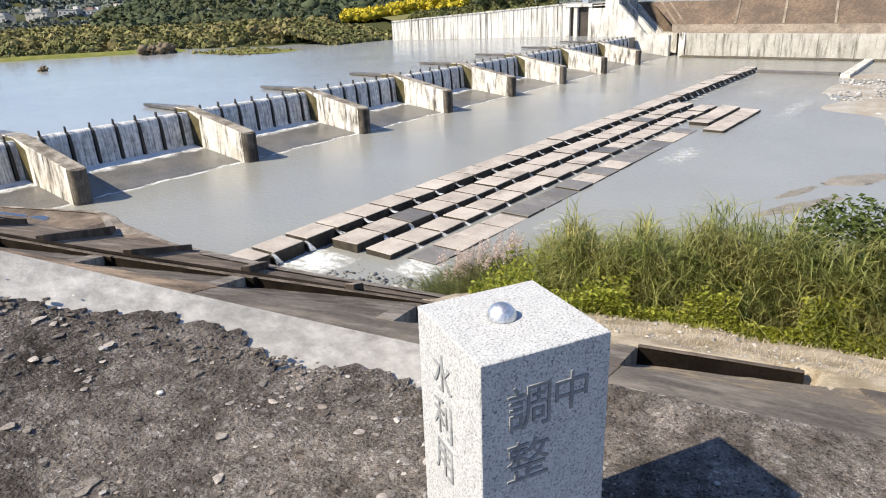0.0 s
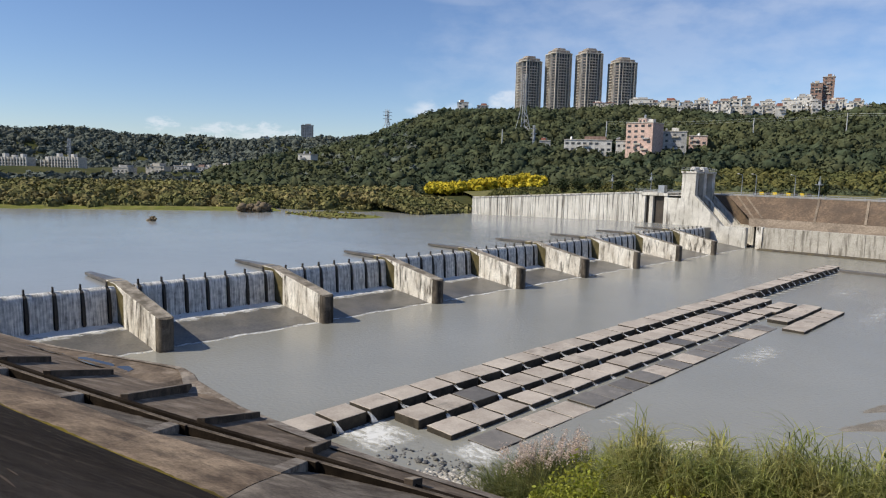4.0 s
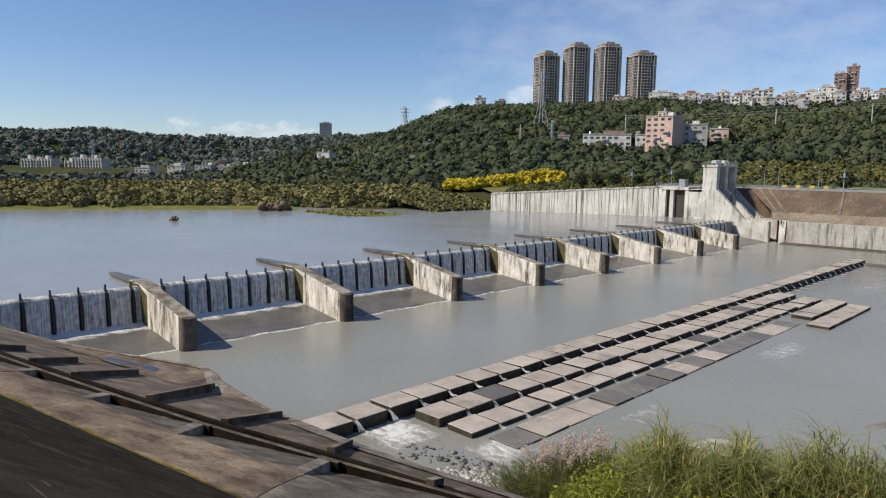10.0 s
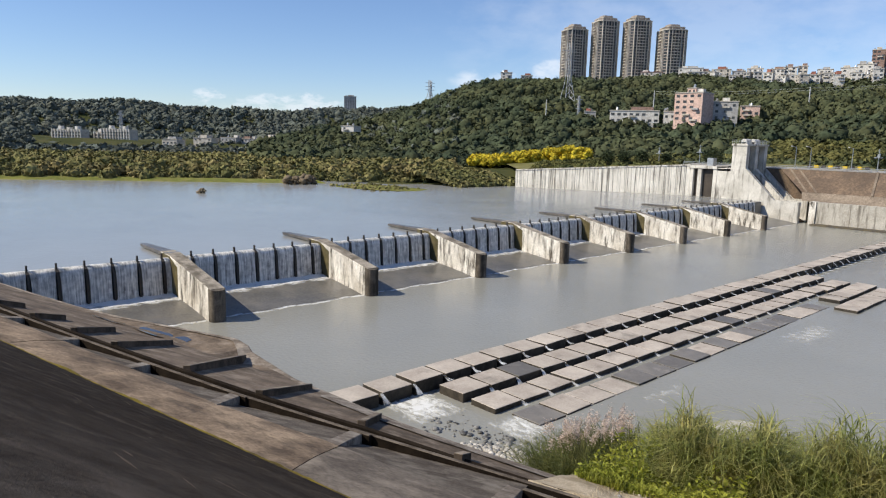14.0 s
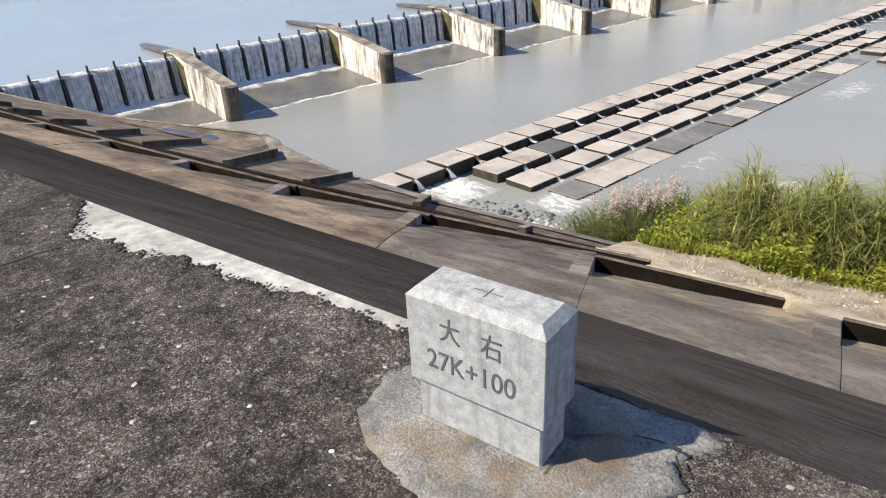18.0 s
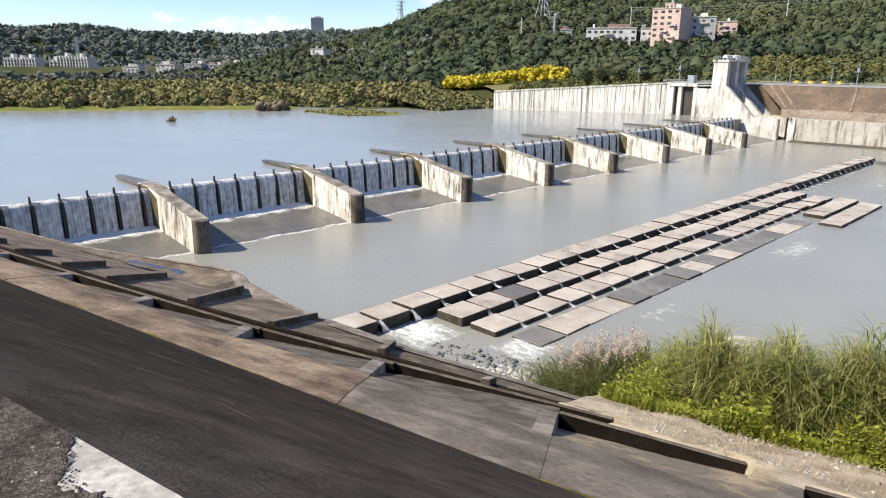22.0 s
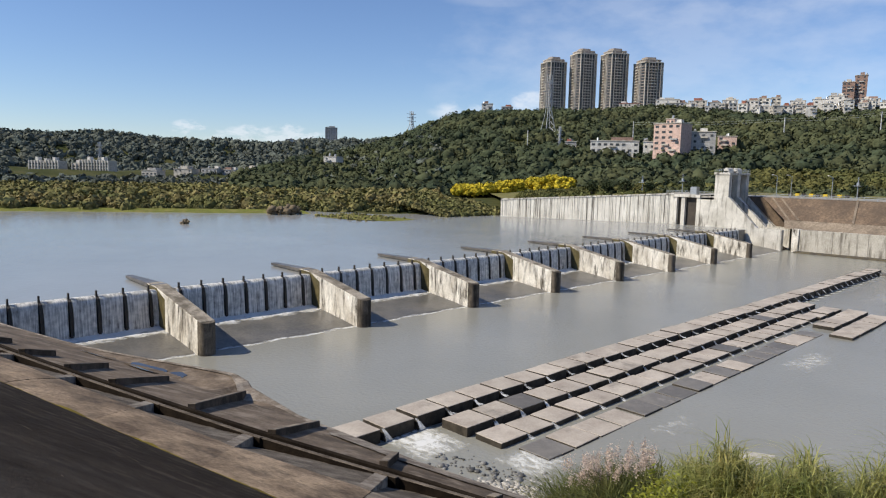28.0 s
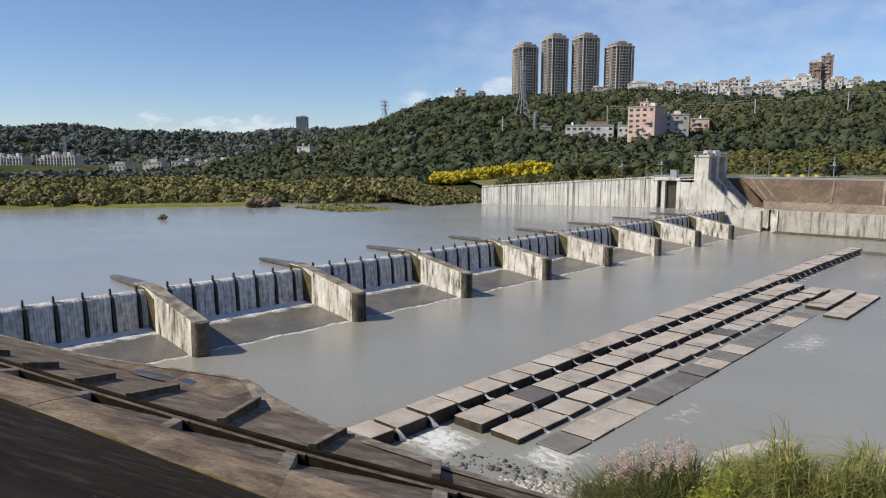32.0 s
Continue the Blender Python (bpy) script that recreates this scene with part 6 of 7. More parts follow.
P = np.stack([q.normal(40, 0.5, 12), q.normal(100, 0.7, 12), q.uniform(5, 6.2, 12)], 1)
scatter("drift_snag", P, q.uniform(0.25, 0.55, 12), DRIFT, 2, 0.6, 44, "snag of driftwood in the reservoir", "driftwood")

V = []
for i, x in enumerate(np.arange(-70, 92, 1.5)):
    y = 150 - 0.62 * (x - 46) + 1.4 * noise.noise((x * 0.11, 3, 0)) + 0.8 * noise.noise((x * 0.5, 7, 0))
    V += [(x, y - 2.6 - 1.6 * noise.noise((x * 0.07, 5, 0)), 5.12), (x, y - 0.5, 5.55), (x, y + 4.5, 6.1)]
structure(mesh_of("shore_grass", V, rows_to_faces(len(V) // 3, 3), ISLET, smooth=True), "strip of bright low grass along the far waterline", "grass")

# sand and gravel bars downstream
for cx, cy, half, wide, turn, h, seed, m in ((113, -93.5, 47, 46.5, 0, 0.9, 1, BAR), (33, -57.6, 5.5, 1.0, -28, 0.13, 2, BAR_WET), (45, -60.4, 4.2, 1.6, -35, 0.16, 3, BAR_WET), (37.5, -56.4, 3.4, 0.6, -20, 0.1, 5, BAR_WET)):
    def mound(U, W, half=half, wide=wide, h=h, seed=seed):
        u, v = U / half, W / wide
        d = 1 - np.sqrt(u * u + v * v) + 0.22 * np.sin(u * 5 + seed) * np.cos(v * 4 + seed) + 0.1 * np.sin(u * 13 + v * 9)
        return np.clip(d * h * 2.2, -0.3, h)
    g = grid_mesh("gravel_bar", np.linspace(-half, half, 50), np.linspace(-wide, wide, 50), mound, m)
    g.matrix_world = pose(cx, cy, 0, 0, 0, turn)
    structure(g, "bar of sand and gravel in the river", "gravel bar")
P = np.stack([q.uniform(66, 130, 1600), q.uniform(-75, -46, 1600), np.zeros(1600)], 1)
d = 1 - np.sqrt(((P[:, 0] - 113) / 47) ** 2 + ((P[:, 1] + 93.5) / 46.5) ** 2)
P = P[d > 0]
P[:, 2] = np.clip(d[d > 0] * 2, 0.0, 0.9)
scatter("bar_stones", P, q.uniform(0.12, 0.45, len(P)), STONE_PALE, 1, 0.35, 45, "pale boulders along the gravel bar", "stones", 0.6)
P = np.stack([q.uniform(95, 150, 60), q.uniform(-85, -58, 60), np.full(60, 1.0)], 1)
scatter("bar_scrub", P, q.uniform(0.6, 1.8, 60), SCRUB, 2, 0.55, 46, "dry scrub on the gravel bar", "scrub")

# ---- far woods ----


def polar(n, az0, az1, d0, d1):
    az, d = np.radians(rng.uniform(az0, az1, n)), np.sqrt(rng.uniform(d0**2, d1**2, n))
    return EYE.x + d * np.cos(az), EYE.y + d * np.sin(az), d


def crowns(name, P, R, material, leaf, count, label, seed, squash, category="forest"):
    """Tree crowns of many leaf clumps: each a small tilted blade on an uneven ball."""
    g = np.random.default_rng(seed)
    n = len(P)
    d = g.normal(size=(n, count, 3))
    d[..., 2] = np.abs(d[..., 2]) * 1.1 - 0.25
    d /= np.linalg.norm(d, axis=2)[..., None]
    lobe = 0.72 + 0.28 * np.sin(d[..., 0] * 5 + g.uniform(0, 6, (n, 1))) * np.cos(d[..., 1] * 5 + d[..., 2] * 4 + g.uniform(0, 6, (n, 1))) + g.uniform(-0.1, 0.12, (n, count))
    c = P[:, None] + d * (lobe * R[:, None])[..., None] * (1, 1, squash)
    nor = d + g.normal(0, 0.45, (n, count, 3))
    nor /= np.linalg.norm(nor, axis=2)[..., None]
    a = np.cross(nor, g.normal(size=(n, count, 3)))
    a /= np.linalg.norm(a, axis=2)[..., None]
    b = np.cross(nor, a)
    l = (leaf * g.uniform(0.55, 1.25, (n, count)) * np.sqrt(R / R.mean())[:, None])[..., None]
    V = np.stack([c - a * l, c - b * l * 0.7, c + a * l, c + b * l * 0.7], 2).reshape(-1, 3)
    scatter(name + "_cores", P, R * 0.72, material, 1, 0.5, seed + 100, label, category, squash)
    return tagged(quads(name, V, np.arange(len(V)).reshape(-1, 4), material), label, category, kind="stuff")


def forest(name, n, az0, az1, d0, d1, r0, r1, material, leaf, count, label, lift=0.3, seed=1, squash=0.9, keep=None):
    x, y, d = polar(n, az0, az1, d0, d1)
    ok = shore(x, y) > 3
    ok &= ~((x > 160) & (x < 200) & (y < 60))
    if keep is not None:
        ok &= keep(x, y)
    x, y, d = x[ok], y[ok], d[ok]
    r = r0 + (r1 - r0) * rng.random(len(x)) ** 2.2
    P = np.stack([x, y, hill(x, y) + r * lift], 1)
    return crowns(name, P, r, material, leaf, count, label, seed, squash)


def bearing(x, y):
    return np.degrees(np.arctan2(y - EYE.y, x - EYE.x)), np.hypot(x - EYE.x, y - EYE.y)


def olive(x, y):
    """The lighter scrub on the lower hillside."""
    a, d = bearing(x, y)
    return d < 375 + 95 * np.clip((22 - a) / 14, 0, 1) + 30 * np.sin(x * 0.06)


forest("hill_woods", 13000, 4, 63, 335, 790, 2.0, 7.4, FOREST_A, 1.1, 36, "dense dark broadleaf forest on the hill", seed=2, keep=lambda x, y: ~olive(x, y) | (bearing(x, y)[0] > 28))
forest("hill_scrub", 3400, 4, 30, 320, 560, 1.6, 4.2, OLIVE, 0.85, 44, "olive-yellow scrub on the lower hillside", seed=12, keep=olive)
forest("range_woods", 5600, 36, 88, 1000, 1680, 5, 13, FOREST_HAZY, 3.2, 22, "distant wooded range", seed=3)
forest("plain_scrub", 4600, 46, 86, 232, 420, 1.1, 3.8, SCRUB, 0.66, 46, "low green and olive scrub on the flood plain", seed=4)
forest("plain_low", 1500, 46, 86, 420, 760, 1.6, 3.4, FOREST_HAZY, 1.3, 36, "low trees on the plain", seed=16, keep=lambda x, y: (bearing(x, y)[1] < 540) | (bearing(x, y)[0] < 70.5) | (bearing(x, y)[0] > 78.5))
forest("plain_trees", 1300, 46, 86, 420, 1000, 3, 5.5, FOREST_HAZY, 2.0, 40, "far trees on the plain", seed=6, keep=lambda x, y: bearing(x, y)[1] < np.where((bearing(x, y)[0] > 60) & (bearing(x, y)[0] < 78.5), 560, 1000))
crowns("shore_scrub", SHORE_SCRUB, rng.uniform(0.8, 2.2, 420), SCRUB, 0.7, 44, "olive scrub at the water beside the training wall", 61, 0.8, "scrub")
u, v = rng.random(520), rng.random(520) ** 0.8
P = np.stack([164 - 21 * u + 62 * v + 8, 40 + 46 * u + 44 * v, 14.2 - 3.3 * u + 1.2 * v], 1)
crowns("wall_scrub", P, rng.uniform(0.5, 1.7, 520), OLIVE, 0.55, 44, "olive scrub and grass behind the training wall", 71, 0.75, "scrub")
forest("ridge_trees", 420, 10, 30, 716, 738, 2.0, 5.0, FOREST_A, 1.5, 44, "trees in front of the ridge houses", seed=18, lift=0.9)
forest("road_scrub", 1100, 2, 50, 255, 340, 1.2, 3.4, FOREST_A, 0.7, 40, "dark shrubs behind the far road", seed=7, keep=lambda x, y: x > 195)
P = np.array([(EYE.x + d * math.cos(radians(a)), EYE.y + d * math.sin(radians(a)), 0) for a, d in zip(rng.uniform(35.2, 45.0, 420), rng.uniform(296, 326, 420))])
P[:, 2] = hill(P[:, 0], P[:, 1]) + 2.0 + 5.0 * rng.random(420) ** 1.2 * np.interp(np.degrees(np.arctan2(P[:, 1] - EYE.y, P[:, 0] - EYE.x)), (35, 37, 40, 45), (0.9, 1.2, 0.8, 0.5))
crowns("yellow_thicket", P, rng.uniform(1.4, 2.8, 420), YELLOW, 0.6, 46, "thicket of bright yellow blossom on the bank", 48, 0.8, "flowers")

# round clipped trees along the road behind the training wall


def round_tree(x, y, z, rad, seed):
    t = thing("round_tree", "small dark round-crowned tree by the far road", "tree", "round trees by the far road")
    g = np.random.default_rng(seed)
    part("trunk", rod(bmesh.new(), (x, y, z - 3.2), (x, y, z), 0.22, 0.12, 6), BARK, t)
    d = g.normal(size=(900, 3))
    d /= np.linalg.norm(d, axis=1)[:, None]
    P = np.array((x, y, z)) + d * (rad * g.uniform(0.55, 1.0, 900) * (1 + 0.25 * np.sin(d[:, 0] * 4 + seed) * np.cos(d[:, 2] * 5)))[:, None] * (1, 1, 0.92)
    leaves("crown", P, 0.36, DARK_LEAF, "", seed + 1, parent=t)


DARK_LEAF = surf("dark round-tree leaves", (0.030, 0.043, 0.020), (0.05, 0.062, 0.026), 0.4, 0.7, 0, 8, vary=0.35, island=True, spec=0.15)
for az_px, dist, rad, zc in ((33.6, 245, 2.4, 15.9), (32.3, 245, 2.4, 16.0), (30.9, 245, 2.6, 16.1), (29.04, 243, 1.9, 15.9), (25.5, 240, 3.2, 17.0), (14.4, 240, 2.7, 17.2)):
    round_tree(EYE.x + dist * math.cos(radians(az_px)), EYE.y + dist * math.sin(radians(az_px)), zc, rad, int(az_px * 10))

# ---- buildings ----


def on_hill(az, el, near=300, far=1700):
    """The place on the land seen from the levee at an azimuth and elevation."""
    a = radians(az)
    for d in np.arange(near, far, 6.0):
        x, y = EYE.x + d * math.cos(a), EYE.y + d * math.sin(a)
        if float(hill(np.array(x), np.array(y))) - 19.5 > d * math.tan(radians(el)):
            return x, y, d
    return EYE.x + 780 * math.cos(a), EYE.y + 780 * math.sin(a), 780.0


def spot(az, d):
    return EYE.x + d * math.cos(radians(az)), EYE.y + d * math.sin(radians(az))


def apartment(az, wide, el0, el1, d):
    w = d * radians(wide) * 0.94
    x, y = spot(az, d)
    base = 19.5 + d * math.tan(radians(el0)) - 16
    high = 19.5 + d * math.tan(radians(el1)) - base
    t = thing("apartment_tower", "tall brown-grey apartment tower with stepped crown on the ridge", "building", "apartment towers on the ridge")
    t.matrix_world = pose(x, y, base, 0, 0, az - 90 + 24)
    hw = w / 2 * 0.82

    def storey(size, z0, z1, cut_off=0.3):
        c = size * (1 - cut_off)
        ring = [(-c, -size), (c, -size), (size, -c), (size, c), (c, size), (-c, size), (-size, c), (-size, -c)]
        bm = bmesh.new()
        lo, hi = [bm.verts.new((px, py, z0)) for px, py in ring], [bm.verts.new((px, py, z1)) for px, py in ring]
        bm.faces.new(lo), bm.faces.new(hi)
        for i in range(8):
            bm.faces.new((lo[i], lo[(i + 1) % 8], hi[(i + 1) % 8], hi[i]))
        return bm

    part("core", storey(hw * 0.96, 0, high - 7), WINDOW, t)
    for f in range(int((high - 9) / 3.3)):
        z = 1.4 + 3.3 * f
        part("spandrel", storey(hw, z, z + 0.95), TOWER, t)
        part("balcony", box(bmesh.new(), -hw * 0.30, hw * 0.30, -hw - 1.2, -hw, z - 0.1, z + 0.8), CREAM, t)
        part("balcony", box(bmesh.new(), -hw - 1.2, -hw, -hw * 0.30, hw * 0.30, z - 0.1, z + 0.8), CREAM, t)
    for u, m in ((-0.68, CREAM), (-0.40, CREAM), (-0.14, TOWER), (0.14, TOWER), (0.40, CREAM), (0.68, CREAM)):
        part("pilaster", box(bmesh.new(), u * hw - 0.45, u * hw + 0.45, -hw - 0.7, hw + 0.7, 0, high - 7 + 1.6 * abs(u)), m, t)
        part("pilaster", box(bmesh.new(), -hw - 0.7, hw + 0.7, u * hw - 0.45, u * hw + 0.45, 0, high - 7 + 1.6 * abs(u)), m, t)
    part("parapet", storey(hw + 0.8, high - 7.4, high - 6.4), CREAM, t)
    crown = part("crown", storey(hw * 0.84, high - 6.4, high - 3.4), TOWER, t)
    part("crown_ring", storey(hw * 0.88, high - 3.7, high - 3.1), CREAM, crown)
    part("crown_top", storey(hw * 0.5, high - 3.4, high), TOWER, crown)
    for i in range(8):
        a = i * math.pi / 4 + 0.39
        px, py = hw * 0.92 * math.cos(a), hw * 0.92 * math.sin(a)
        part("pinnacle", box(bmesh.new(), px - 0.5, px + 0.5, py - 0.5, py + 0.5, high - 6.5, high - 4.2), CREAM, crown)


for az, wide, el0, el1 in ((36.98, 2.2, 5.1, 9.43), (34.6, 2.25, 5.1, 10.04), (32.14, 2.3, 5.1, 10.01), (29.5, 2.4, 5.1, 9.29)):
    apartment(az, wide, el0, el1, 850.0)


def house(az, wide, el0, el1, material, label, d=None, floors=None, turn=0.0, flat=True, sink=5.0):
    if d is None:
        x, y, d = on_hill(az, el0)
        d -= 14
        x, y = spot(az, d)
    else:
        x, y = spot(az, d)
    w = d * radians(wide) * 0.9
    base = 19.5 + d * math.tan(radians(el0)) - sink
    high = 19.5 + d * math.tan(radians(el1)) - base
    t = thing("house", label, "building", "buildings on the hills")
    t.matrix_world = pose(x, y, base, 0, 0, az - 90 + turn)
    dep = min(w, 16) / 2
    part("wall", box(bmesh.new(), -w / 2, w / 2, -dep, dep, 0, high - 0.6), material, t)
    roof = part("roof_slab", box(bmesh.new(), -w / 2 - 0.4, w / 2 + 0.4, -dep - 0.4, dep + 0.4, high - 0.6, high - 0.1), CREAM if flat else RED_ROOF, t)
    hr = random.Random(int(az * 100))
    if w > 12:
        xx = hr.uniform(-0.3, 0.3) * w
        part("roof_hut", box(bmesh.new(), xx - 2.2, xx + 2.2, -2, 2, high - 0.1, high + 2.2), PAINT_WHITE, roof)
    for k in range(hr.randint(1, 3)):
        xx = hr.uniform(-0.42, 0.42) * w
        tank = part("water_tank", rod(bmesh.new(), (xx, hr.uniform(-2, 2), high - 0.1), (xx, 0, high + hr.uniform(1.2, 2.0)), 0.7, sides=8), METAL_GREY, roof, "steel water tank")
    if w > 8 and hr.random() < 0.7:
        ww, xx = w * hr.uniform(0.3, 0.5), hr.uniform(-0.2, 0.2) * w
        part("roof_storey", box(bmesh.new(), xx - ww / 2, xx + ww / 2, -dep * 0.7, dep * 0.7, high - 0.1, high + hr.uniform(1.6, 2.9)), (GREY_WALL, CREAM, RED_ROOF, BRICK_BROWN)[hr.randrange(4)], roof)
    nf = max(1, int((high - sink) / 3.1))
    nc = max(2, int(w / hr.uniform(3.2, 5.0)))
    half = hr.uniform(0.7, 1.2)
    for f in range(nf):
        z = sink + 0.9 + f * (high - sink - 0.6) / nf
        for c in range(nc):
            if hr.random() < 0.88:
                cx = -w / 2 + (c + 0.5) * w / nc
                part("window", box(bmesh.new(), cx - half, cx + half, -dep - 0.12, -dep + 0.3, z, z + 1.5), WINDOW, t)
        if hr.random() < 0.6:
            bx = hr.uniform(-0.3, 0.3) * w
            part("balcony", box(bmesh.new(), bx - 2.2, bx + 2.2, -dep - 1.1, -dep, z - 0.9, z + 0.1), (CREAM, GREY_WALL)[hr.randrange(2)], t)
        for c in range(2):
            part("window", box(bmesh.new(), -w / 2 - 0.12, -w / 2 + 0.3, -dep * 0.7 + c * dep * 0.8, -dep * 0.7 + c * dep * 0.8 + dep * 0.45, z, z + 1.5), WINDOW, t)
    return t


W, G, R, B, C = PAINT_WHITE, GREY_WALL, RED_ROOF, BRICK_BROWN, CREAM
for az, wide, el0, el1, m in ((42.33, 1.0, 5.2, 5.92, W), (40.67, 1.0, 5.2, 5.7, G), (27.9, 2.0, 5.2, 6.28, W), (26.98, 1.5, 5.05, 6.0, G), (25.67, 1.5, 5.0, 6.15, C), (24.44, 1.0, 5.2, 6.04, G),
                              (23.31, 1.2, 5.2, 6.18, W), (21.9, 1.3, 5.1, 6.1, W), (20.95, 1.0, 5.1, 6.25, W), (20.12, 0.7, 5.3, 6.32, C), (18.66, 1.1, 5.2, 6.03, W), (17.2, 1.1, 5.2, 6.1, W),
                              (16.2, 1.1, 5.2, 6.3, W), (14.1, 1.3, 5.1, 6.02, W), (12.9, 1.0, 5.2, 5.9, C)):
    house(az, wide, el0, el1 - 0.2, m, "pale flat-roofed house on the ridge", 742.0)
hx = random.Random(77)
for i in range(22):
    house(12.2 + 0.78 * i + hx.uniform(-0.2, 0.2), hx.uniform(0.45, 0.85), 4.95, hx.uniform(5.25, 5.85), (W, G, C, W)[hx.randrange(4)], "small pale house between larger ones on the ridge", 730.0 - hx.uniform(0, 8), turn=hx.uniform(-25, 25))
house(30.81, 1.8, 5.0, 5.8, C, "reddish-roofed house below the towers", 735.0, flat=False)
house(15.5, 0.85, 5.3, 7.05, B, "tall brown apartment block on the ridge", 790.0)
house(14.75, 0.85, 5.3, 7.47, B, "tall brown apartment block on the ridge", 795.0)
house(27.41, 2.5, 2.06, 4.25, PINK, "pink tiled apartment block on the hillside", turn=-25)
house(27.5, 0.75, 2.06, 4.64, PINK, "pink stair tower of the hillside block", turn=-25)
house(31.86, 4.2, 1.85, 2.85, W, "long low white building on the hillside")
house(29.16, 1.0, 2.2, 2.85, W, "small white building on the hillside")
house(25.1, 2.0, 2.15, 3.6, G, "grey and white block on the hillside")
house(23.36, 1.5, 2.5, 3.27, PINK, "low pinkish building on the hillside")
house(35.36, 1.0, 2.15, 2.77, G, "small grey house on the hillside")
house(55.09, 1.3, 0.72, 1.12, W, "white villa among the trees", 560.0, turn=-30, sink=1.0)


def flats(az, wide, el0, el1, wings, d, label):
    """A slab of flats with white fins and stair heads; wings are (from, to, top) shares of its width and height."""
    w = d * radians(wide) * 1.15
    x, y = spot(az, d)
    base, sink = 19.5 + d * math.tan(radians(el0)) - 6, 6
    high = 19.5 + d * math.tan(radians(el1)) - base
    t = thing("apartment_block", label, "building", "flats beyond the plain")
    t.matrix_world = pose(x, y, base, 0, 0, az - 90 - 42)
    for u0, u1, k in wings:
        x0, x1, top = (u0 - 0.5) * w, (u1 - 0.5) * w, sink + (high - sink) * k
        wing = part("wing", box(bmesh.new(), x0, x1, -6, 6, 0, top, 0.1), CREAM, t)
        n = max(2, int((x1 - x0) / 3.4))
        for i in range(n + 1):
            fx = x0 + (x1 - x0) * i / n
            part("fin", box(bmesh.new(), fx - 0.35, fx + 0.35, -6.9, -6, 0, top + 0.3), PAINT_WHITE, wing, "white fin")
            if i < n:
                for f in range(int((top - sink) / 3.0)):
                    z = sink + 0.7 + 3.0 * f
                    part("window", box(bmesh.new(), fx + 0.7, fx + (x1 - x0) / n - 0.7, -6.1, -5.7, z, z + 1.7), WINDOW, wing, "dark window")
        for i in range(max(1, n // 3)):
            hx = x0 + (x1 - x0) * (i + 0.5) / max(1, n // 3)
            part("stair_head", box(bmesh.new(), hx - 1.6, hx + 1.6, -4, 1, top, top + 3.4), PAINT_WHITE, wing, "white stair head")


flats(76.03, 2.14, -0.8, 0.2, ((0.0, 0.42, 1.0), (0.42, 0.6, 0.9), (0.6, 1.0, 1.0)), 800.0, "cream block of flats with white stair heads beyond the plain")
flats(73.03, 2.8, -0.72, 0.32, ((0.0, 0.22, 0.75), (0.22, 0.62, 1.0), (0.62, 1.0, 0.97)), 800.0, "long stepped cream block of flats beyond the plain")
for az, wide, el0, el1 in ((68.98, 1.4, -0.75, -0.33), (66.56, 1.7, -0.7, -0.18), (64.6, 1.5, -0.75, -0.08), (63.1, 1.4, -0.75, -0.16), (61.42, 1.5, -0.8, 0.02)):
    house(az, wide, el0, el1, (W, G, C)[int(az * 10) % 3], "low pale factory building beyond the plain", 740.0, turn=-30)
house(55.22, 1.1, 2.4, 3.46, G, "dark tower block on the far ridge", 1600.0, sink=20)
for az, wide, el0, el1 in ((58.6, 0.7, 1.7, 2.42), (57.9, 0.6, 1.7, 2.3), (63.5, 1.0, 1.6, 1.97), (62.2, 1.0, 1.6, 1.97), (72.14, 0.7, 1.9, 2.36)):
    house(az, wide, el0, el1, W, "pale building on the far ridge", 1580.0, sink=15)


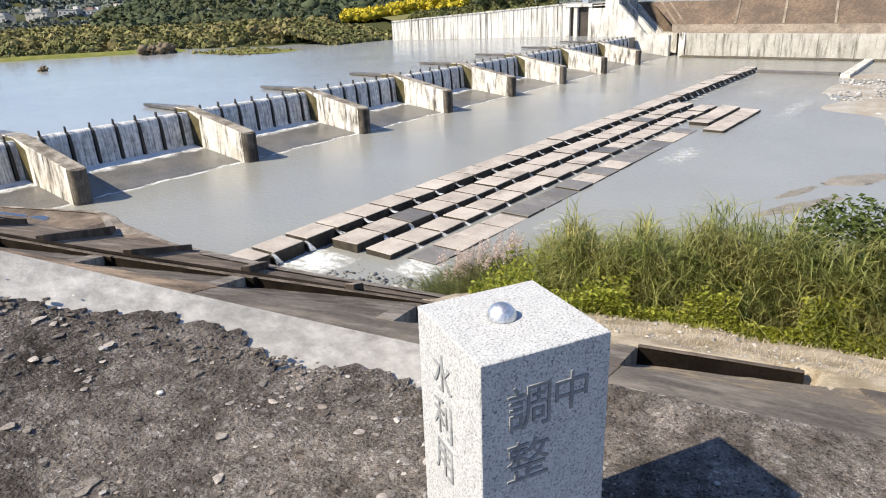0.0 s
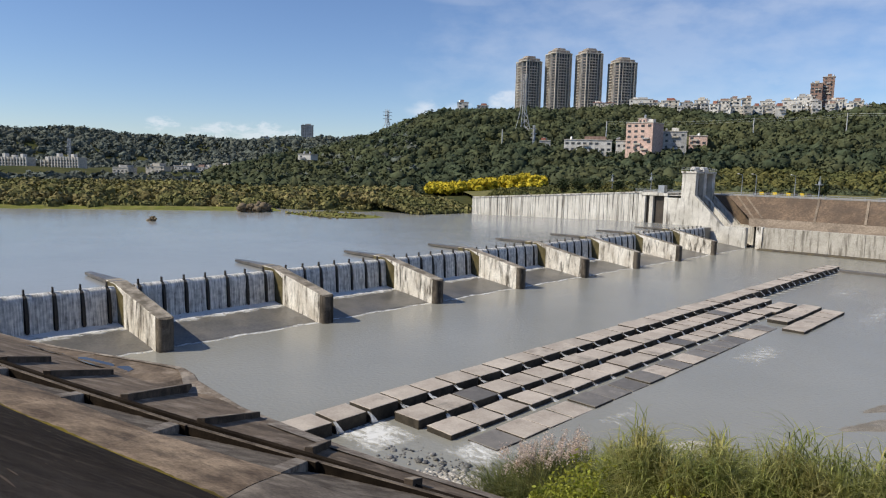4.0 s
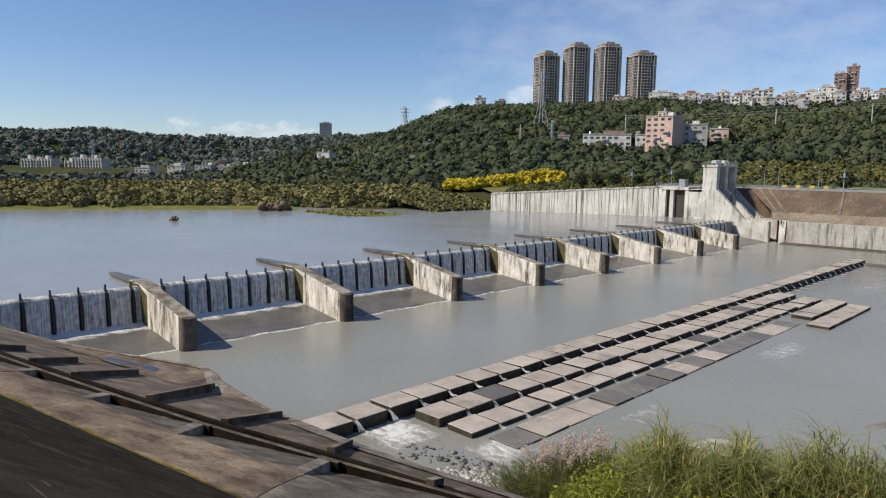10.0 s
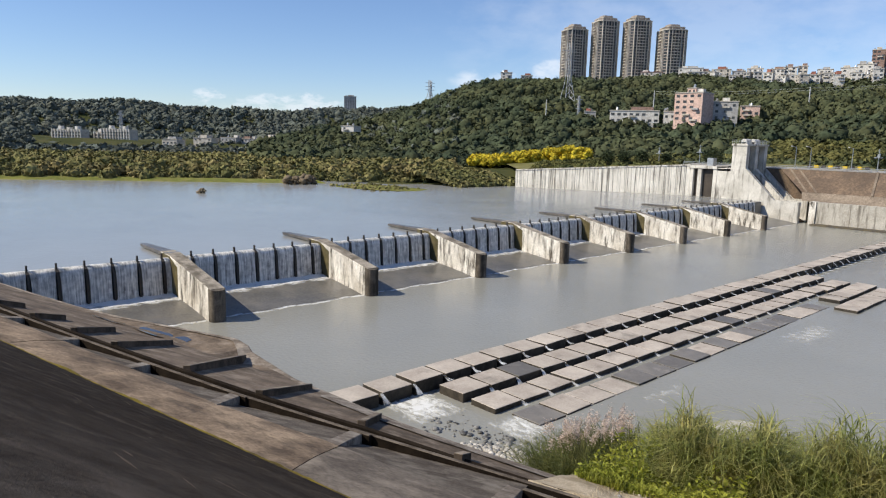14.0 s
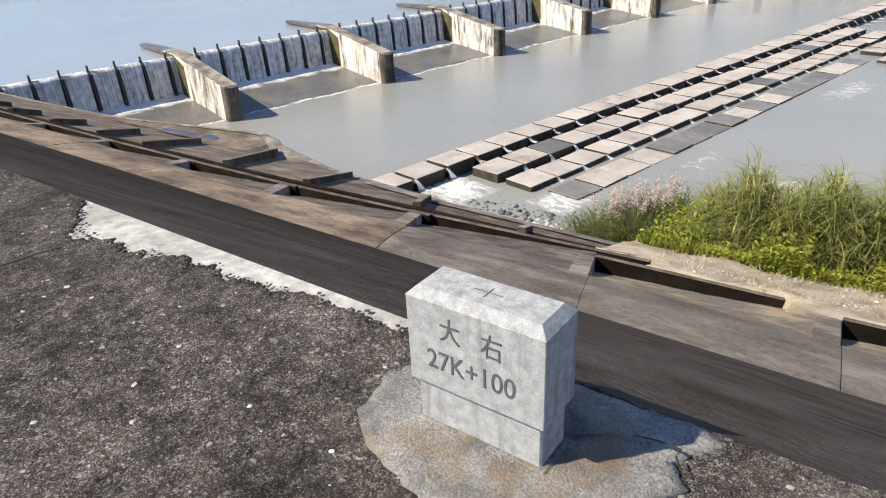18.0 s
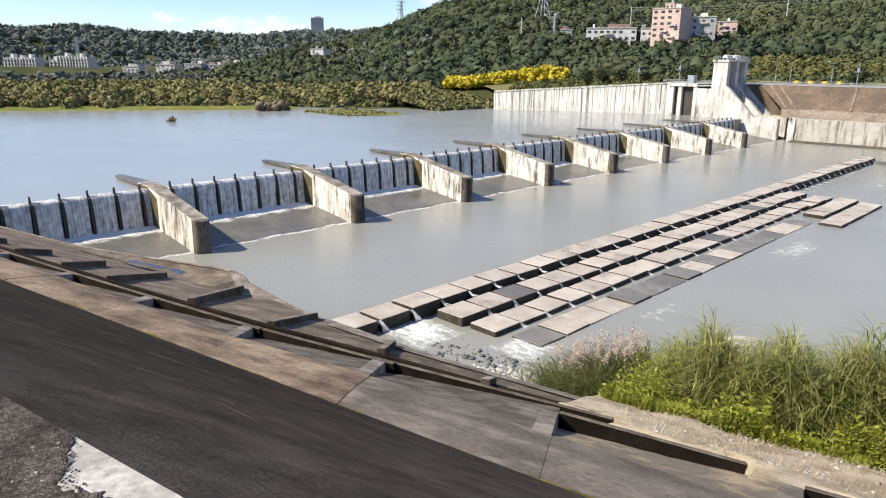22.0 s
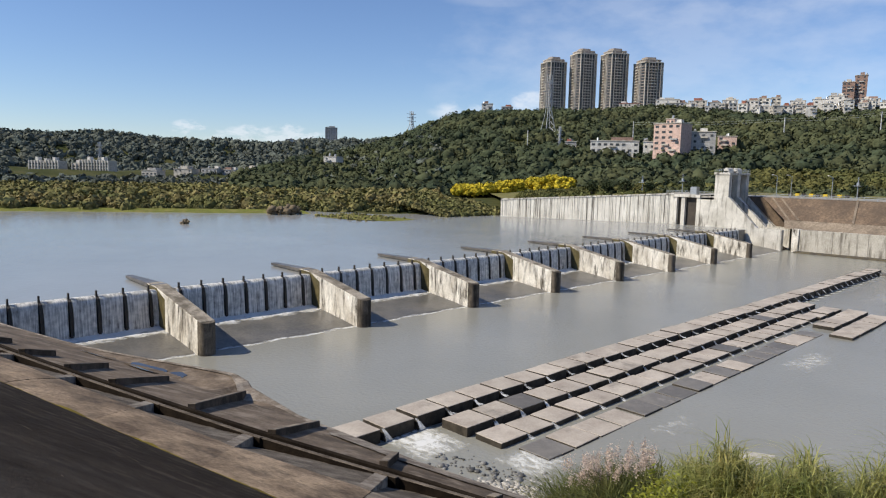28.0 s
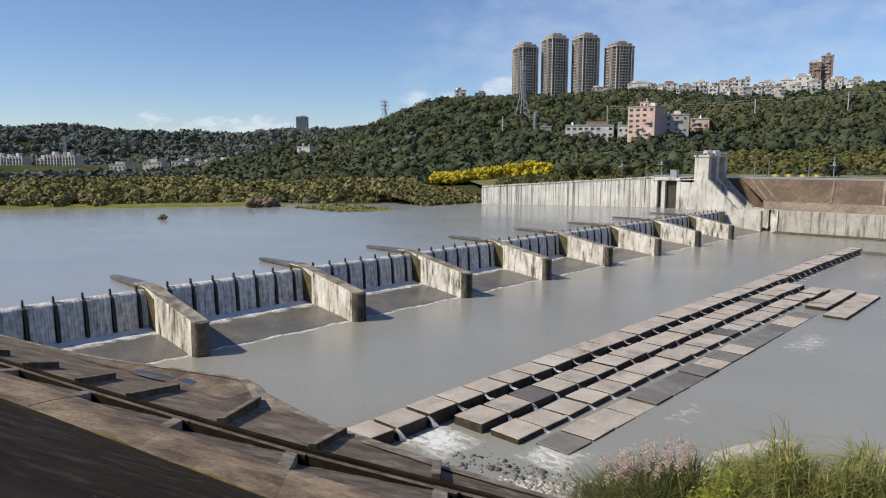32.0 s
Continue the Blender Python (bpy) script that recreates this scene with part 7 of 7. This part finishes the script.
def pylon(az, el0, el1, d, wide, label):
    x, y = spot(az, d)
    base = 19.5 + d * math.tan(radians(el0)) - 8
    h = 19.5 + d * math.tan(radians(el1)) - base
    t = thing("power_pylon", label, "pylon", "power pylons")
    t.matrix_world = pose(x, y, base, 0, 0, az - 90 + 30)
    w = d * radians(wide) / 2

    def half(z):
        u = z / h
        return w * (1 - 1.45 * u) if u < 0.55 else w * 0.2
    k = 0.0019 * d / 4
    for sx, sy in ((-1, -1), (1, -1), (1, 1), (-1, 1)):
        bm = bmesh.new()
        zs = np.linspace(0, h, 9)
        for z0, z1 in zip(zs, zs[1:]):
            rod(bm, (sx * half(z0), sy * half(z0), z0), (sx * half(z1), sy * half(z1), z1), k, sides=4)
        part("leg", bm, PYLON_GREY, t)
    zs = np.linspace(0, h * 0.95, 12)
    for z0, z1 in zip(zs, zs[1:]):
        bm = bmesh.new()
        a0, a1 = half(z0), half(z1)
        for p0, p1 in (((-a0, -a0), (a1, -a1)), ((a0, -a0), (-a1, -a1)), ((a0, -a0), (a1, a1)), ((a0, a0), (a1, -a1))):
            rod(bm, (*p0, z0), (*p1, z1), k * 0.6, sides=3)
        part("brace", bm, PYLON_GREY, t)
    for z in (0.66, 0.78, 0.9):
        part("cross_arm", box(bmesh.new(), -w * 0.85, w * 0.85, -0.25, 0.25, h * z, h * z + 0.5), PYLON_GREY, t)


pylon(37.26, 2.6, 8.09, 560.0, 1.5, "grey lattice power pylon on the hillside")
pylon(48.62, 3.2, 4.97, 760.0, 1.0, "grey lattice power pylon on the ridge shoulder")
pylon(72.66, -0.7, 1.67, 850.0, 0.7, "lattice pylon beyond the plain")
pylon(36.29, 1.8, 3.96, 470.0, 0.6, "small lattice mast on the hillside")
for az, el0, el1 in ((38.92, 1.8, 3.62), (30.44, 2.3, 4.41), (19.46, 2.8, 4.64), (13.34, 3.2, 4.93)):
    x, y, d = on_hill(az, el0)
    z0 = 19.5 + d * math.tan(radians(el0))
    ob = part("power_pole", rod(bmesh.new(), (x, y, z0 - 8), (x, y, 19.5 + d * math.tan(radians(el1))), 0.5, 0.35, 6), PYLON_GREY)
    tagged(ob, "grey power pole on the wooded hillside", "pole", "power poles")


# sagging power lines between the hillside poles
LINE = [(30.44, 4.35, 0), (19.46, 4.58, 0), (13.34, 4.88, 0), (6.0, 5.0, 0)]
ends = []
for (az, el, d), low in zip(LINE, (2.3, 2.8, 3.2, 3.3)):
    x, y, dd = on_hill(az, low) if not d else (*spot(az, d), d)
    ends.append(Vector((x, y, 19.5 + dd * math.tan(radians(el)))))
for k, drop in enumerate((0.0, 1.6)):
    for a, c in zip(ends, ends[1:]):
        bm = bmesh.new()
        pts = [a.lerp(c, i / 8) - Vector((0, 0, drop + 1.3 * 4 * (i / 8) * (1 - i / 8))) for i in range(9)]
        for u, v in zip(pts, pts[1:]):
            rod(bm, u, v, 0.045, sides=3)
        tagged(part("power_line", bm, PYLON_GREY), "thin sagging grey power line over the wooded hill", "power line", "power lines")
